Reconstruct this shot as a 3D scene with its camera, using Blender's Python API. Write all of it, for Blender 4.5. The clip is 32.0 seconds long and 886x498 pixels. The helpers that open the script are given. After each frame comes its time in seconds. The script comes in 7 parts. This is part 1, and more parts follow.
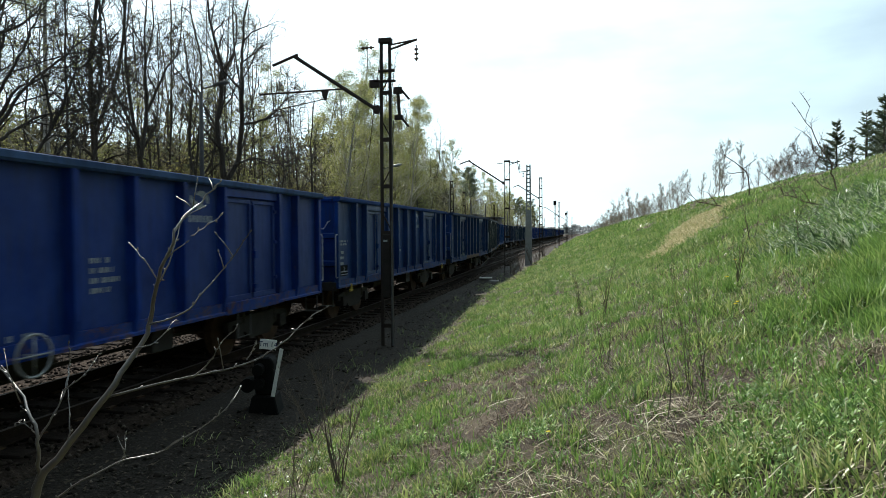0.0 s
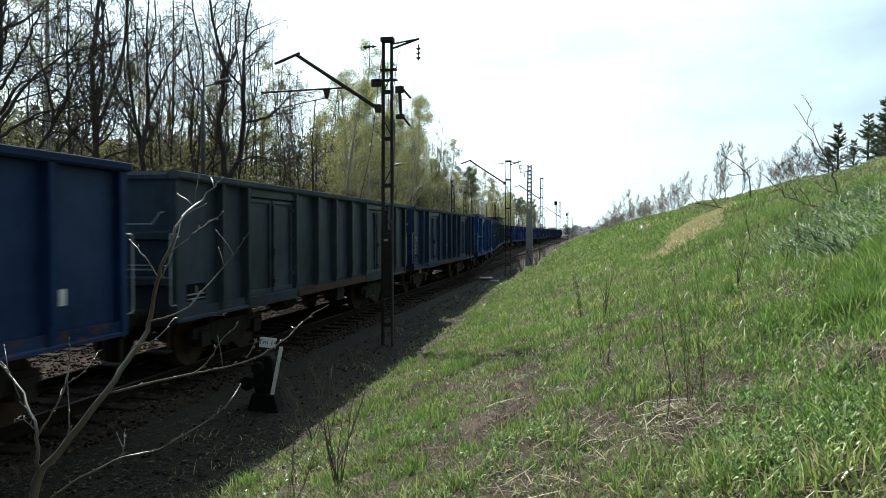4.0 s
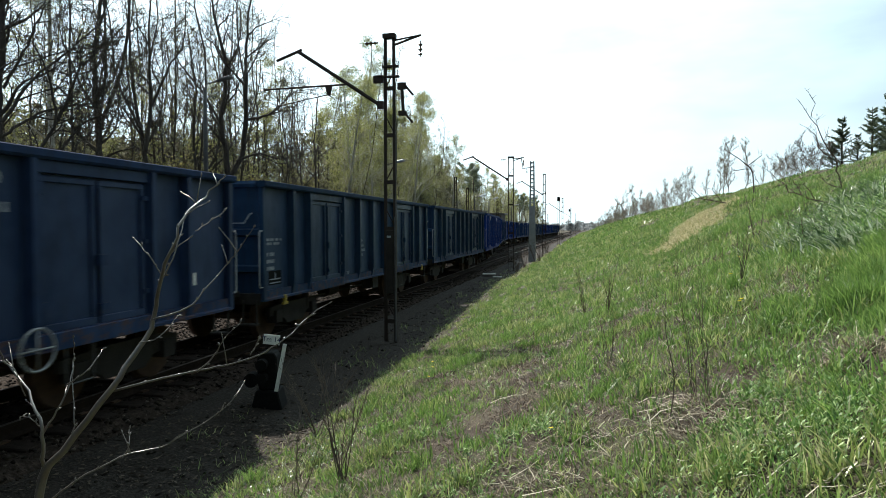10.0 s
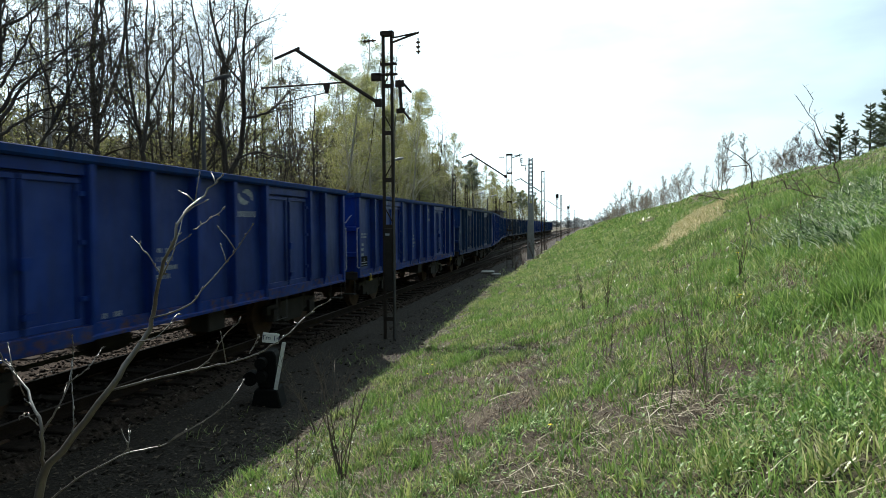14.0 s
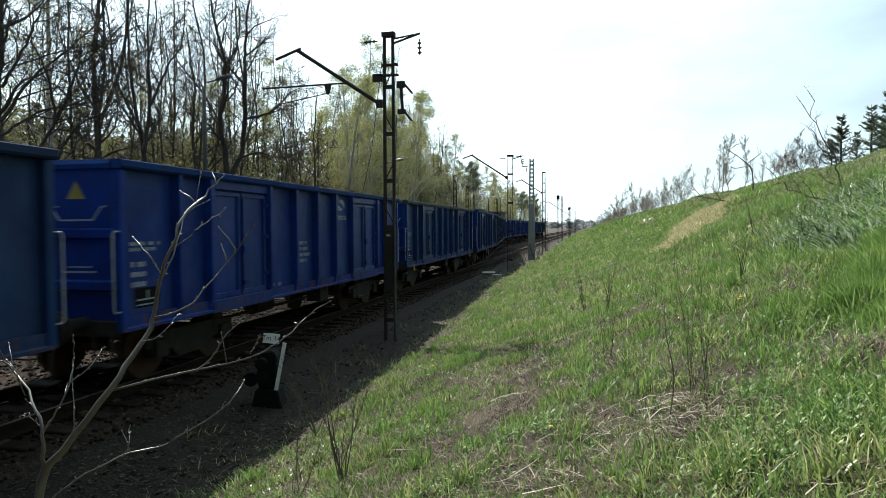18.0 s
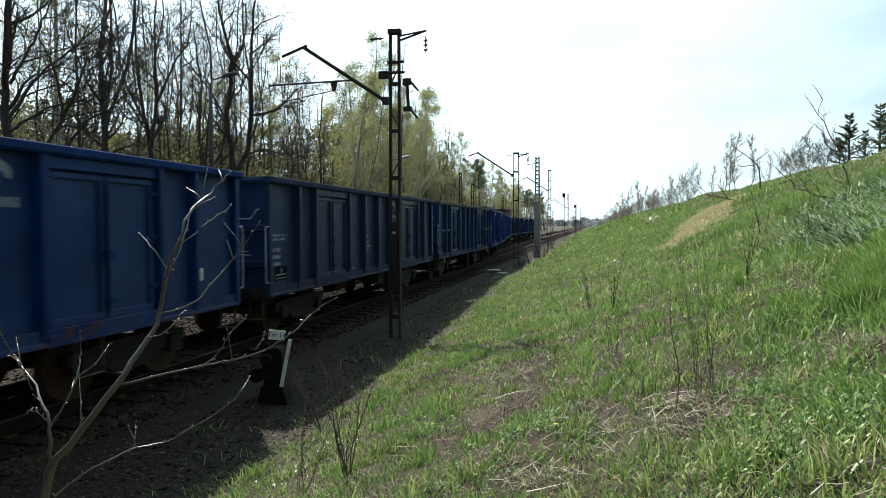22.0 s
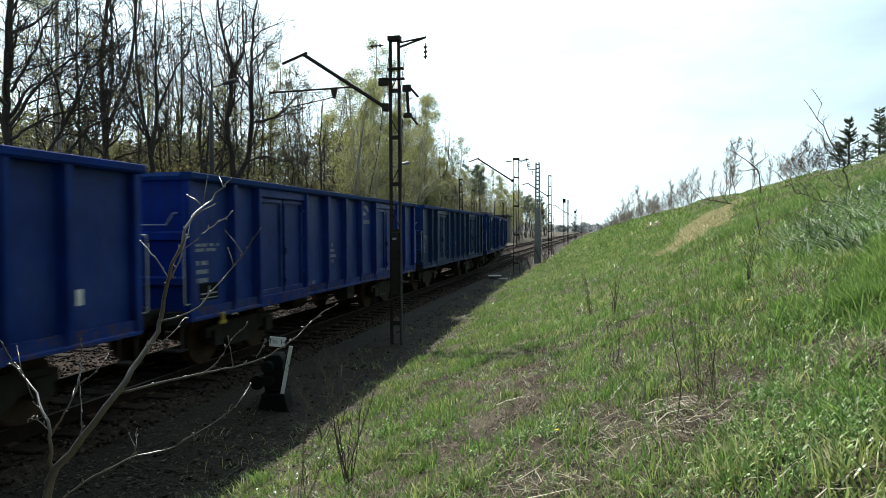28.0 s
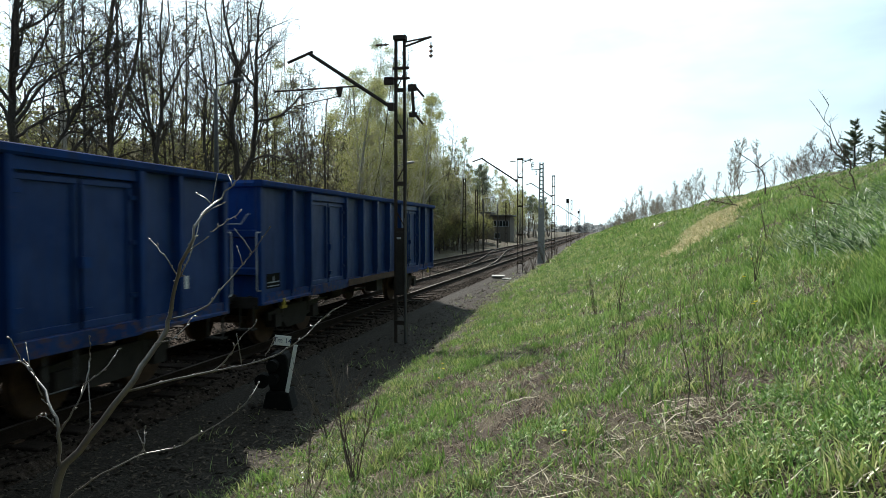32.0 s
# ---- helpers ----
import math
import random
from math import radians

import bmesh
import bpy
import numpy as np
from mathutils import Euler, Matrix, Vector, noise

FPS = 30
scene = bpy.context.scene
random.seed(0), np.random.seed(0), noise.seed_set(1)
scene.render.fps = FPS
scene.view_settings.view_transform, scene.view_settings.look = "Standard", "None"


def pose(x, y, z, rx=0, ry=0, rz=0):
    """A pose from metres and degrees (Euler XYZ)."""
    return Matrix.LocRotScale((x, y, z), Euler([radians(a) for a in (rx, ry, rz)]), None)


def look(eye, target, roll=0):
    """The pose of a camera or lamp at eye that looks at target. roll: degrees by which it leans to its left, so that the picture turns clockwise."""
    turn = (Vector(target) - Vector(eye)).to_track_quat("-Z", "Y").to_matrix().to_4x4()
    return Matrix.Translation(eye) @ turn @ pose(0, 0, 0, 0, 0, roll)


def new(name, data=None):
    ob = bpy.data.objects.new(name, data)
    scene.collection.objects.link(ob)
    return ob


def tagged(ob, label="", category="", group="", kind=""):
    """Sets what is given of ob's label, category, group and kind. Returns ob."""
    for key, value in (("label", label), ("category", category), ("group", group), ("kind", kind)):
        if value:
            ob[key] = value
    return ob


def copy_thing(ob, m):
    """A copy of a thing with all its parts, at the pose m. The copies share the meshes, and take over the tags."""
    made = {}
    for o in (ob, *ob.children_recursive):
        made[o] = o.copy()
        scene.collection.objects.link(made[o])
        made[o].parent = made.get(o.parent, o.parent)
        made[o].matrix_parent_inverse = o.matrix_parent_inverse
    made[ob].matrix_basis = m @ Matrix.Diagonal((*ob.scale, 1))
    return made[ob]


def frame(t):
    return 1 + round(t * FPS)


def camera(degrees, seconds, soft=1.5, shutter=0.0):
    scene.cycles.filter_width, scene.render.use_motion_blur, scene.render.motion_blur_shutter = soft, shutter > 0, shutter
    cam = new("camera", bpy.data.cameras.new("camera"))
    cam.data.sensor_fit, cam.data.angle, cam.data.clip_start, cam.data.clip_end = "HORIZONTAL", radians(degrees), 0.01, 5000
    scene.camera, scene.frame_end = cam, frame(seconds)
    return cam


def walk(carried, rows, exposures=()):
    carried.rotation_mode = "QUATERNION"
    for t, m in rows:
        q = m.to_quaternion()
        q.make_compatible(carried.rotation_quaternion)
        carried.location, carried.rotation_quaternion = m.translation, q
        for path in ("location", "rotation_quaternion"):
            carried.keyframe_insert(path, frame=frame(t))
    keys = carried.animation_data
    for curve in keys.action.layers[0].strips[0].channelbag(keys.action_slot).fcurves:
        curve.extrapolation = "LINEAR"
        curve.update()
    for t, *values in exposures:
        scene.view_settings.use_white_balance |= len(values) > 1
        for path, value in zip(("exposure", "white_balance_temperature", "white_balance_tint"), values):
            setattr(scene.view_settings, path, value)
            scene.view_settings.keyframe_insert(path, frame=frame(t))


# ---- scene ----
# The camera is held by hand on the grassy bank beside the line; it only sways.
EYE = Vector((0.0, 0.0, 2.32))
SWAY = [
    (0, 12.28, -1.45, -0.34), (0.5, 12.28, -1.50, -0.18), (1, 12.26, -1.47, -0.06), (1.5, 12.23, -1.44, 0.03), (2, 12.26, -1.36, 0.12), 
    (2.5, 12.27, -1.31, 0.03), (3, 12.25, -1.33, 0.19), (3.5, 12.29, -1.36, 0.08), (5.5, 12.51, -2.03, 0.30), (6, 12.55, -2.11, 0.24), 
    (6.5, 12.58, -2.13, 0.13), (7, 12.63, -2.11, 0.00), (7.5, 12.69, -2.11, 0.01), (8, 12.76, -2.11, 0.02), (8.5, 12.76, -2.03, 0.05), 
    (9, 12.70, -1.94, -0.05), (9.5, 12.64, -1.85, -0.09), (10, 12.58, -1.80, -0.14), (10.5, 12.51, -1.76, -0.13), (11, 12.48, -1.71, -0.16), 
    (11.5, 12.48, -1.75, -0.13), (12, 12.48, -1.86, -0.04), (12.5, 12.44, -1.94, -0.18), (13, 12.39, -1.99, -0.29), (13.5, 12.43, -2.00, -0.35), 
    (14, 12.47, -2.01, -0.39), (14.5, 12.53, -2.03, -0.39), (16.5, 12.46, -2.00, -0.30), (17, 12.48, -1.97, -0.32), (17.5, 12.50, -1.94, -0.31), 
    (18, 12.54, -1.93, -0.26), (18.5, 12.63, -1.91, -0.22), (19, 12.72, -1.90, -0.23), (19.5, 12.84, -1.94, -0.23), (20, 12.94, -1.98, -0.13), 
    (20.5, 13.01, -2.04, -0.03), (21, 13.02, -2.12, 0.01), (21.5, 13.03, -2.14, 0.06), (22, 13.01, -2.15, -0.05), (22.5, 12.95, -2.13, -0.13), 
    (23, 12.92, -2.06, -0.12), (23.5, 12.86, -1.94, -0.07), (24, 12.86, -1.84, -0.08), (24.5, 12.87, -1.71, -0.13), (25, 12.92, -1.69, -0.15), 
    (25.5, 12.87, -1.72, -0.15), (27.5, 13.03, -1.68, -0.30), (28, 13.06, -1.63, -0.32), (28.5, 13.02, -1.61, -0.30), (29, 13.01, -1.66, -0.24), 
    (29.5, 13.02, -1.71, -0.36), (30, 13.05, -1.72, -0.45), (30.5, 13.05, -1.69, -0.56), (31, 13.06, -1.66, -0.47), (31.5, 13.11, -1.69, -0.36), 
    (32, 13.31, -1.66, -0.00), 
]


def aim(yaw, pitch, roll, dx=0.0):
    eye = EYE + Vector((dx, 0, 0))
    y, p = radians(yaw), radians(pitch)
    return look(eye, eye + Vector((-math.sin(y) * math.cos(p), math.cos(y) * math.cos(p), math.sin(p))), roll)


cam = camera(68.2, 32.0, soft=0.85, shutter=0.3)
walk(cam, [(t, aim(a, b, c, {31.5: -0.01, 32: -0.04}.get(t, 0.0))) for t, a, b, c in SWAY], [(0, 1.15, 6500, 10), (5, 1.18, 6500, 10), (9, 1.22, 6500, 10), (32, 1.22, 6500, 10)])

# ---- light ----
SUN_AZ, SUN_EL = radians(35.0), radians(41.5)  # left of +y, above the horizon
SUN_DIR = Vector((-math.sin(SUN_AZ) * math.cos(SUN_EL), math.cos(SUN_AZ) * math.cos(SUN_EL), math.sin(SUN_EL)))
world = bpy.data.worlds.new("sky")
scene.world = world
world.use_nodes = True
wn, wl = world.node_tree.nodes, world.node_tree.links
wn.clear()
w_out = wn.new("ShaderNodeOutputWorld")
w_bg = wn.new("ShaderNodeBackground")
w_sky = wn.new("ShaderNodeTexSky")
w_sky.sky_type, w_sky.sun_disc = "NISHITA", False
w_sky.sun_elevation, w_sky.sun_rotation = SUN_EL, -SUN_AZ
w_sky.air_density, w_sky.dust_density, w_sky.ozone_density = 1.0, 0.8, 1.2
# thin high cloud, whiter in long streaks
w_co = wn.new("ShaderNodeTexCoord")
w_map = wn.new("ShaderNodeMapping")
w_map.inputs["Scale"].default_value = (1.6, 1.0, 5.0)
w_noise = wn.new("ShaderNodeTexNoise")
w_noise.inputs["Scale"].default_value, w_noise.inputs["Detail"].default_value = 1.7, 6
w_ramp = wn.new("ShaderNodeValToRGB")
w_ramp.color_ramp.elements[0].position, w_ramp.color_ramp.elements[1].position = 0.36, 0.62
w_ramp.color_ramp.elements[0].color = (0.5, 0.5, 0.5, 1)
w_ramp.color_ramp.elements[1].color = (0.92, 0.92, 0.92, 1)
w_mix = wn.new("ShaderNodeMix")
w_mix.data_type = "RGBA"
w_bg.inputs["Strength"].default_value = 0.042
wl.new(w_co.outputs["Generated"], w_map.inputs["Vector"])
wl.new(w_map.outputs["Vector"], w_noise.inputs["Vector"])
wl.new(w_noise.outputs["Fac"], w_ramp.inputs["Fac"])
# the haze whitens towards the horizon
w_sep = wn.new("ShaderNodeSeparateXYZ")
w_haze = wn.new("ShaderNodeMapRange")
w_haze.inputs["From Min"].default_value, w_haze.inputs["From Max"].default_value = 0.0, 0.38
w_haze.inputs["To Min"].default_value, w_haze.inputs["To Max"].default_value = 0.95, 0.0
w_max = wn.new("ShaderNodeMath")
w_max.operation = "MAXIMUM"
wl.new(w_co.outputs["Generated"], w_sep.inputs["Vector"])
wl.new(w_sep.outputs["Z"], w_haze.inputs["Value"])
wl.new(w_ramp.outputs["Color"], w_max.inputs[0])
wl.new(w_haze.outputs["Result"], w_max.inputs[1])
wl.new(w_max.outputs["Value"], w_mix.inputs["Factor"])
wl.new(w_sky.outputs["Color"], w_mix.inputs["A"])
# the haze is brighter towards the sun than behind the camera
w_dot = wn.new("ShaderNodeVectorMath")
w_dot.operation = "DOT_PRODUCT"
w_dot.inputs[1].default_value = SUN_DIR
wl.new(w_co.outputs["Generated"], w_dot.inputs[0])
w_near = wn.new("ShaderNodeMapRange")
w_near.inputs["From Min"].default_value, w_near.inputs["From Max"].default_value = -1.0, 1.0
wl.new(w_dot.outputs["Value"], w_near.inputs["Value"])


def sky_math(op, a, b, c=None):
    m = wn.new("ShaderNodeMath")
    m.operation = op
    for i, v in enumerate((a, b) if c is None else (a, b, c)):
        if hasattr(v, "is_linked"):
            wl.new(v, m.inputs[i])
        else:
            m.inputs[i].default_value = v
    return m.outputs["Value"]


w_glow = sky_math("MULTIPLY_ADD", sky_math("POWER", w_near.outputs["Result"], 3.3), 2.0, 0.1)
w_low = wn.new("ShaderNodeMapRange")
w_low.inputs["From Min"].default_value, w_low.inputs["From Max"].default_value = 0.02, 0.34
w_low.inputs["To Min"].default_value, w_low.inputs["To Max"].default_value = 1.5, 0.0
wl.new(w_sep.outputs["Z"], w_low.inputs["Value"])
w_side = sky_math("MAXIMUM", w_glow, sky_math("MULTIPLY", w_low.outputs["Result"], w_near.outputs["Result"]))
w_mul = wn.new("ShaderNodeMix")
w_mul.data_type, w_mul.blend_type = "RGBA", "MULTIPLY"
w_mul.inputs["Factor"].default_value = 1.0
w_mul.inputs["A"].default_value = (9.9, 12.9, 13.9, 1)
wl.new(w_side, w_mul.inputs["B"])
wl.new(w_mul.outputs["Result"], w_mix.inputs["B"])
wl.new(w_mix.outputs["Result"], w_bg.inputs["Color"])
wl.new(w_bg.outputs["Background"], w_out.inputs["Surface"])
sun = new("sun", bpy.data.lights.new("sun", "SUN"))
sun.data.energy, sun.data.angle, sun.data.color = 3.9, radians(0.55), (1.0, 0.95, 0.86)
sun.matrix_world = look(SUN_DIR * 200, (0, 0, 0))


# ---- materials ----
def material(name, rough=0.8, metal=0.0, spec=0.35):
    m = bpy.data.materials.new(name)
    m.use_nodes = True
    n, l = m.node_tree.nodes, m.node_tree.links
    b = n["Principled BSDF"]
    b.inputs["Roughness"].default_value = rough
    b.inputs["Metallic"].default_value = metal
    b.inputs["Specular IOR Level"].default_value = spec
    return m, n, l, b


def noise_node(n, l, scale, detail=5, vec=None, rough=0.6, stretch=None):
    t = n.new("ShaderNodeTexNoise")
    t.inputs["Scale"].default_value, t.inputs["Detail"].default_value, t.inputs["Roughness"].default_value = scale, detail, rough
    if vec is None:
        vec = n.new("ShaderNodeTexCoord").outputs["Object"]
    if stretch:
        mp = n.new("ShaderNodeMapping")
        mp.inputs["Scale"].default_value = stretch
        l.new(vec, mp.inputs["Vector"])
        vec = mp.outputs["Vector"]
    l.new(vec, t.inputs["Vector"])
    return t


def ramp_node(n, l, fac, stops):
    r = n.new("ShaderNodeValToRGB")
    e = r.color_ramp.elements
    while len(e) < len(stops):
        e.new(0.5)
    for i, (p, c) in enumerate(stops):
        e[i].position, e[i].color = p, (*c, 1) if len(c) == 3 else c
    l.new(fac, r.inputs["Fac"])
    return r


def mix_node(n, l, fac, a, b, blend="MIX"):
    m = n.new("ShaderNodeMix")
    m.data_type, m.blend_type = "RGBA", blend
    for key, v in (("Factor", fac), ("A", a), ("B", b)):
        if hasattr(v, "is_linked"):
            l.new(v, m.inputs[key])
        elif key == "Factor":
            m.inputs[key].default_value = v
        else:
            m.inputs[key].default_value = (*v, 1)
    return m.outputs["Result"]


def bump_node(n, l, b, height, strength=0.4, dist=0.02):
    bp = n.new("ShaderNodeBump")
    bp.inputs["Strength"].default_value, bp.inputs["Distance"].default_value = strength, dist
    l.new(height, bp.inputs["Height"])
    l.new(bp.outputs["Normal"], b.inputs["Normal"])


def plain(name, stops, scale=6.0, rough=0.8, metal=0.0, bump=0.3, dist=0.01, fine=40.0, spec=0.35, stretch=None):
    """A two-scale noisy surface between the colours of stops."""
    m, n, l, b = material(name, rough, metal, spec)
    big = noise_node(n, l, scale, 6, stretch=stretch)
    small = noise_node(n, l, fine, 4, stretch=stretch)
    f = mix_node(n, l, 0.4, big.outputs["Fac"], small.outputs["Fac"])
    r = ramp_node(n, l, f, stops)
    l.new(r.outputs["Color"], b.inputs["Base Color"])
    bump_node(n, l, b, small.outputs["Fac"], bump, dist)
    return m


def island(name, stops, rough=0.7, translucent=0.0, spec=0.25, patchy=0.0):
    """For blades, leaves, stones: one colour an island, some of the light passing through."""
    m, n, l, b = material(name, rough, 0.0, spec)
    g = n.new("ShaderNodeNewGeometry")
    fac = g.outputs["Random Per Island"]
    if patchy:
        t = noise_node(n, l, patchy, 3)
        u = noise_node(n, l, patchy * 8, 2)
        both = mix_node(n, l, 0.5, t.outputs["Fac"], u.outputs["Fac"])
        fac = mix_node(n, l, 0.6, g.outputs["Random Per Island"], both)
    r = ramp_node(n, l, fac, stops)
    l.new(r.outputs["Color"], b.inputs["Base Color"])
    if translucent:
        tr = n.new("ShaderNodeBsdfTranslucent")
        mx = n.new("ShaderNodeMixShader")
        mx.inputs["Fac"].default_value = translucent
        l.new(r.outputs["Color"], tr.inputs["Color"])
        l.new(b.outputs["BSDF"], mx.inputs[1])
        l.new(tr.outputs["BSDF"], mx.inputs[2])
        l.new(mx.outputs["Shader"], n["Material Output"].inputs["Surface"])
    return m


def wagon_paint(name, dirt=0.5, rough=0.42, rust=0.64, dust=0.0):
    """Painted steel in the object's own colour, with fading, dents, rust from the edges and dust."""
    m, n, l, b = material(name, rough, 0.0, 0.13)
    info = n.new("ShaderNodeObjectInfo")
    co = n.new("ShaderNodeTexCoord").outputs["Object"]
    off = n.new("ShaderNodeVectorMath")
    off.operation = "MULTIPLY_ADD"
    l.new(info.outputs["Random"], off.inputs[0])
    off.inputs[1].default_value = (31, 17, 23)
    l.new(co, off.inputs[2])
    vec = off.outputs["Vector"]
    fade = noise_node(n, l, 1.1, 5, vec)
    f = ramp_node(n, l, fade.outputs["Fac"], [(0.28, (0.26, 0.38, 0.52)), (0.72, (0.6, 0.8, 1.0))])
    c = mix_node(n, l, 1.0, info.outputs["Color"], f.outputs["Color"], "MULTIPLY")
    streak = noise_node(n, l, 3.0, 6, vec, 0.7, (4.0, 4.0, 0.5))
    s = ramp_node(n, l, streak.outputs["Fac"], [(0.46, (0, 0, 0)), (0.74, (dirt * 1.3, dirt * 1.3, dirt * 1.3))])
    c = mix_node(n, l, s.outputs["Color"], c, (0.02, 0.024, 0.034))
    spot = noise_node(n, l, 7.0, 8, vec, 0.75)
    r = ramp_node(n, l, spot.outputs["Fac"], [(rust, (0, 0, 0)), (rust + 0.08, (0.8, 0.8, 0.8))])
    c = mix_node(n, l, r.outputs["Color"], c, (0.09, 0.045, 0.025))
    # Dust cloud; the panels' bluish sheen is put into its colour too.
    if dust:
        cloud = noise_node(n, l, 0.55, 6, vec, 0.65)
        d = ramp_node(n, l, cloud.outputs["Fac"], [(0.34, (0, 0, 0)), (0.66, (dust, dust, dust))])
        c = mix_node(n, l, d.outputs["Color"], c, (0.06, 0.082, 0.15))
        scrape = noise_node(n, l, 1.6, 8, vec, 0.8, (1.0, 5.0, 1.0))
        e = ramp_node(n, l, scrape.outputs["Fac"], [(0.6, (0, 0, 0)), (0.7, (dust * 0.7, dust * 0.7, dust * 0.7))])
        c = mix_node(n, l, e.outputs["Color"], c, (0.12, 0.135, 0.155))
    l.new(c, b.inputs["Base Color"])
    ro = ramp_node(n, l, streak.outputs["Fac"], [(0.3, (0.27, 0.27, 0.27)), (0.8, (0.65, 0.65, 0.65))])
    if rough < 0.6:
        l.new(ro.outputs["Color"], b.inputs["Roughness"])
    else:
        b.inputs["Specular IOR Level"].default_value = 0.08
    bump_node(n, l, b, fade.outputs["Fac"], 0.35, 0.03)
    return m


M_PAINT = wagon_paint("wagon_paint")
M_RIM = wagon_paint("rim_paint", 0.7, 0.7)
M_PANEL = wagon_paint("dust_and_sheen_panel_paint", 0.4, 0.5, 0.67, 0.42)
M_SILL = wagon_paint("rusting_sill_paint", 0.6, 0.7, 0.5, 0.4)
M_RUSTSTEEL = plain("rusty_steel", [(0.3, (0.035, 0.022, 0.016)), (0.55, (0.075, 0.042, 0.026)), (0.75, (0.12, 0.075, 0.05))], 5, 0.85, 0.2)
M_BLACKSTEEL = plain("grimy_black_steel", [(0.3, (0.012, 0.011, 0.010)), (0.7, (0.04, 0.034, 0.03))], 4, 0.8, 0.2)
M_MAST = plain("weathered_dark_steel", [(0.3, (0.018, 0.014, 0.012)), (0.6, (0.045, 0.033, 0.027)), (0.8, (0.075, 0.05, 0.038))], 3, 0.8, 0.3)
M_GALV = plain("galvanised_steel", [(0.3, (0.22, 0.23, 0.24)), (0.7, (0.36, 0.37, 0.38))], 5, 0.5, 0.6, 0.15)
M_RAILSIDE = plain("dark_rusty_rail", [(0.3, (0.01, 0.007, 0.0055)), (0.7, (0.03, 0.02, 0.015))], 6, 0.9, 0.1, spec=0.1)
M_DRYTURF = island("dry_mown_turf", [(0.0, (0.2, 0.21, 0.08)), (0.5, (0.4, 0.36, 0.19)), (1.0, (0.68, 0.6, 0.42))], 0.7, 0.35)
M_RAILTOP = plain("worn_rail_top", [(0.3, (0.07, 0.055, 0.05)), (0.7, (0.13, 0.108, 0.1))], 20, 0.75, 0.1, 0.1, spec=0.1)
M_SLEEPER = plain("oiled_sleeper", [(0.3, (0.014, 0.01, 0.008)), (0.7, (0.04, 0.029, 0.024))], 6, 0.95, 0, 0.5, 0.01, 60, spec=0.08, stretch=(1, 6, 6))
M_CONCRETE = plain("grey_concrete", [(0.3, (0.22, 0.215, 0.2)), (0.7, (0.36, 0.35, 0.33))], 2.5, 0.85, 0, 0.3, 0.008)
M_WHITE = plain("white_paint", [(0.3, (0.6, 0.6, 0.58)), (0.7, (0.8, 0.8, 0.78))], 8, 0.5, 0, 0.1)
M_FADEDWHITE = plain("faded_white_paint", [(0.3, (0.09, 0.12, 0.18)), (0.62, (0.36, 0.39, 0.43))], 14, 0.6, 0, 0.1)
M_YELLOW = plain("yellow_paint", [(0.3, (0.2, 0.145, 0.02)), (0.7, (0.4, 0.3, 0.04))], 9, 0.5, 0, 0.1)
M_BLACKPAINT = plain("black_paint", [(0.3, (0.004, 0.004, 0.004)), (0.7, (0.01, 0.01, 0.01))], 9, 0.8, 0, 0.1, spec=0.1)
M_INK = plain("dark_blue_ink", [(0.3, (0.01, 0.02, 0.08)), (0.7, (0.02, 0.03, 0.1))], 9, 0.6, 0, 0.05)
M_PORCELAIN = plain("brown_porcelain", [(0.3, (0.03, 0.015, 0.01)), (0.7, (0.06, 0.03, 0.018))], 9, 0.2, 0, 0.05, spec=0.6)
M_STONE = island("ballast_stone", [(0.0, (0.008, 0.0065, 0.0055)), (0.5, (0.021, 0.017, 0.014)), (0.88, (0.055, 0.043, 0.035)), (1.0, (0.14, 0.115, 0.095))], 0.95, spec=0.04)
M_BALLAST = plain("ballast_bed", [(0.3, (0.012, 0.009, 0.007)), (0.5, (0.034, 0.025, 0.02)), (0.72, (0.09, 0.067, 0.053))], 9, 0.97, 0, 1.0, 0.06, 26, spec=0.05)
M_BARK = plain("grey_brown_bark", [(0.3, (0.032, 0.028, 0.024)), (0.6, (0.08, 0.07, 0.06)), (0.8, (0.15, 0.133, 0.115))], 3, 0.95, 0, 0.9, 0.03, 14, stretch=(4, 4, 0.8))
M_BIRCHBARK = plain("pale_birch_bark", [(0.28, (0.04, 0.035, 0.03)), (0.45, (0.3, 0.28, 0.25)), (0.7, (0.55, 0.53, 0.49))], 2.5, 0.8, 0, 0.3, 0.01, 9, stretch=(1, 1, 4))
M_TWIG = plain("twig_bark", [(0.3, (0.05, 0.038, 0.03)), (0.7, (0.13, 0.10, 0.08))], 4, 0.85, 0, 0.3)
M_PALETWIG = plain("smooth_pale_twig_bark", [(0.3, (0.045, 0.037, 0.033)), (0.7, (0.13, 0.112, 0.1))], 14, 0.36, 0, 0.3, 0.002, 90, spec=0.9)
M_LEAFSPRING = island("young_leaf", [(0.0, (0.14, 0.155, 0.05)), (0.5, (0.24, 0.255, 0.09)), (1.0, (0.36, 0.365, 0.165))], 0.6, 0.5)
M_LEAFDULL = island("budding_leaf", [(0.0, (0.12, 0.115, 0.045)), (0.5, (0.2, 0.19, 0.07)), (1.0, (0.3, 0.28, 0.11))], 0.7, 0.4)
# Pinkish grey twigs, paled further with distance haze put into the colour.
M_PINKTWIG = plain("haze_paled_pinkish_twig", [(0.3, (0.19, 0.16, 0.14)), (0.7, (0.36, 0.315, 0.275))], 4, 0.85, 0, 0.3)
M_FARWOOD = island("hazy_far_wood", [(0.0, (0.09, 0.085, 0.06)), (0.5, (0.15, 0.145, 0.1)), (1.0, (0.22, 0.215, 0.14))], 0.9, 0.3)
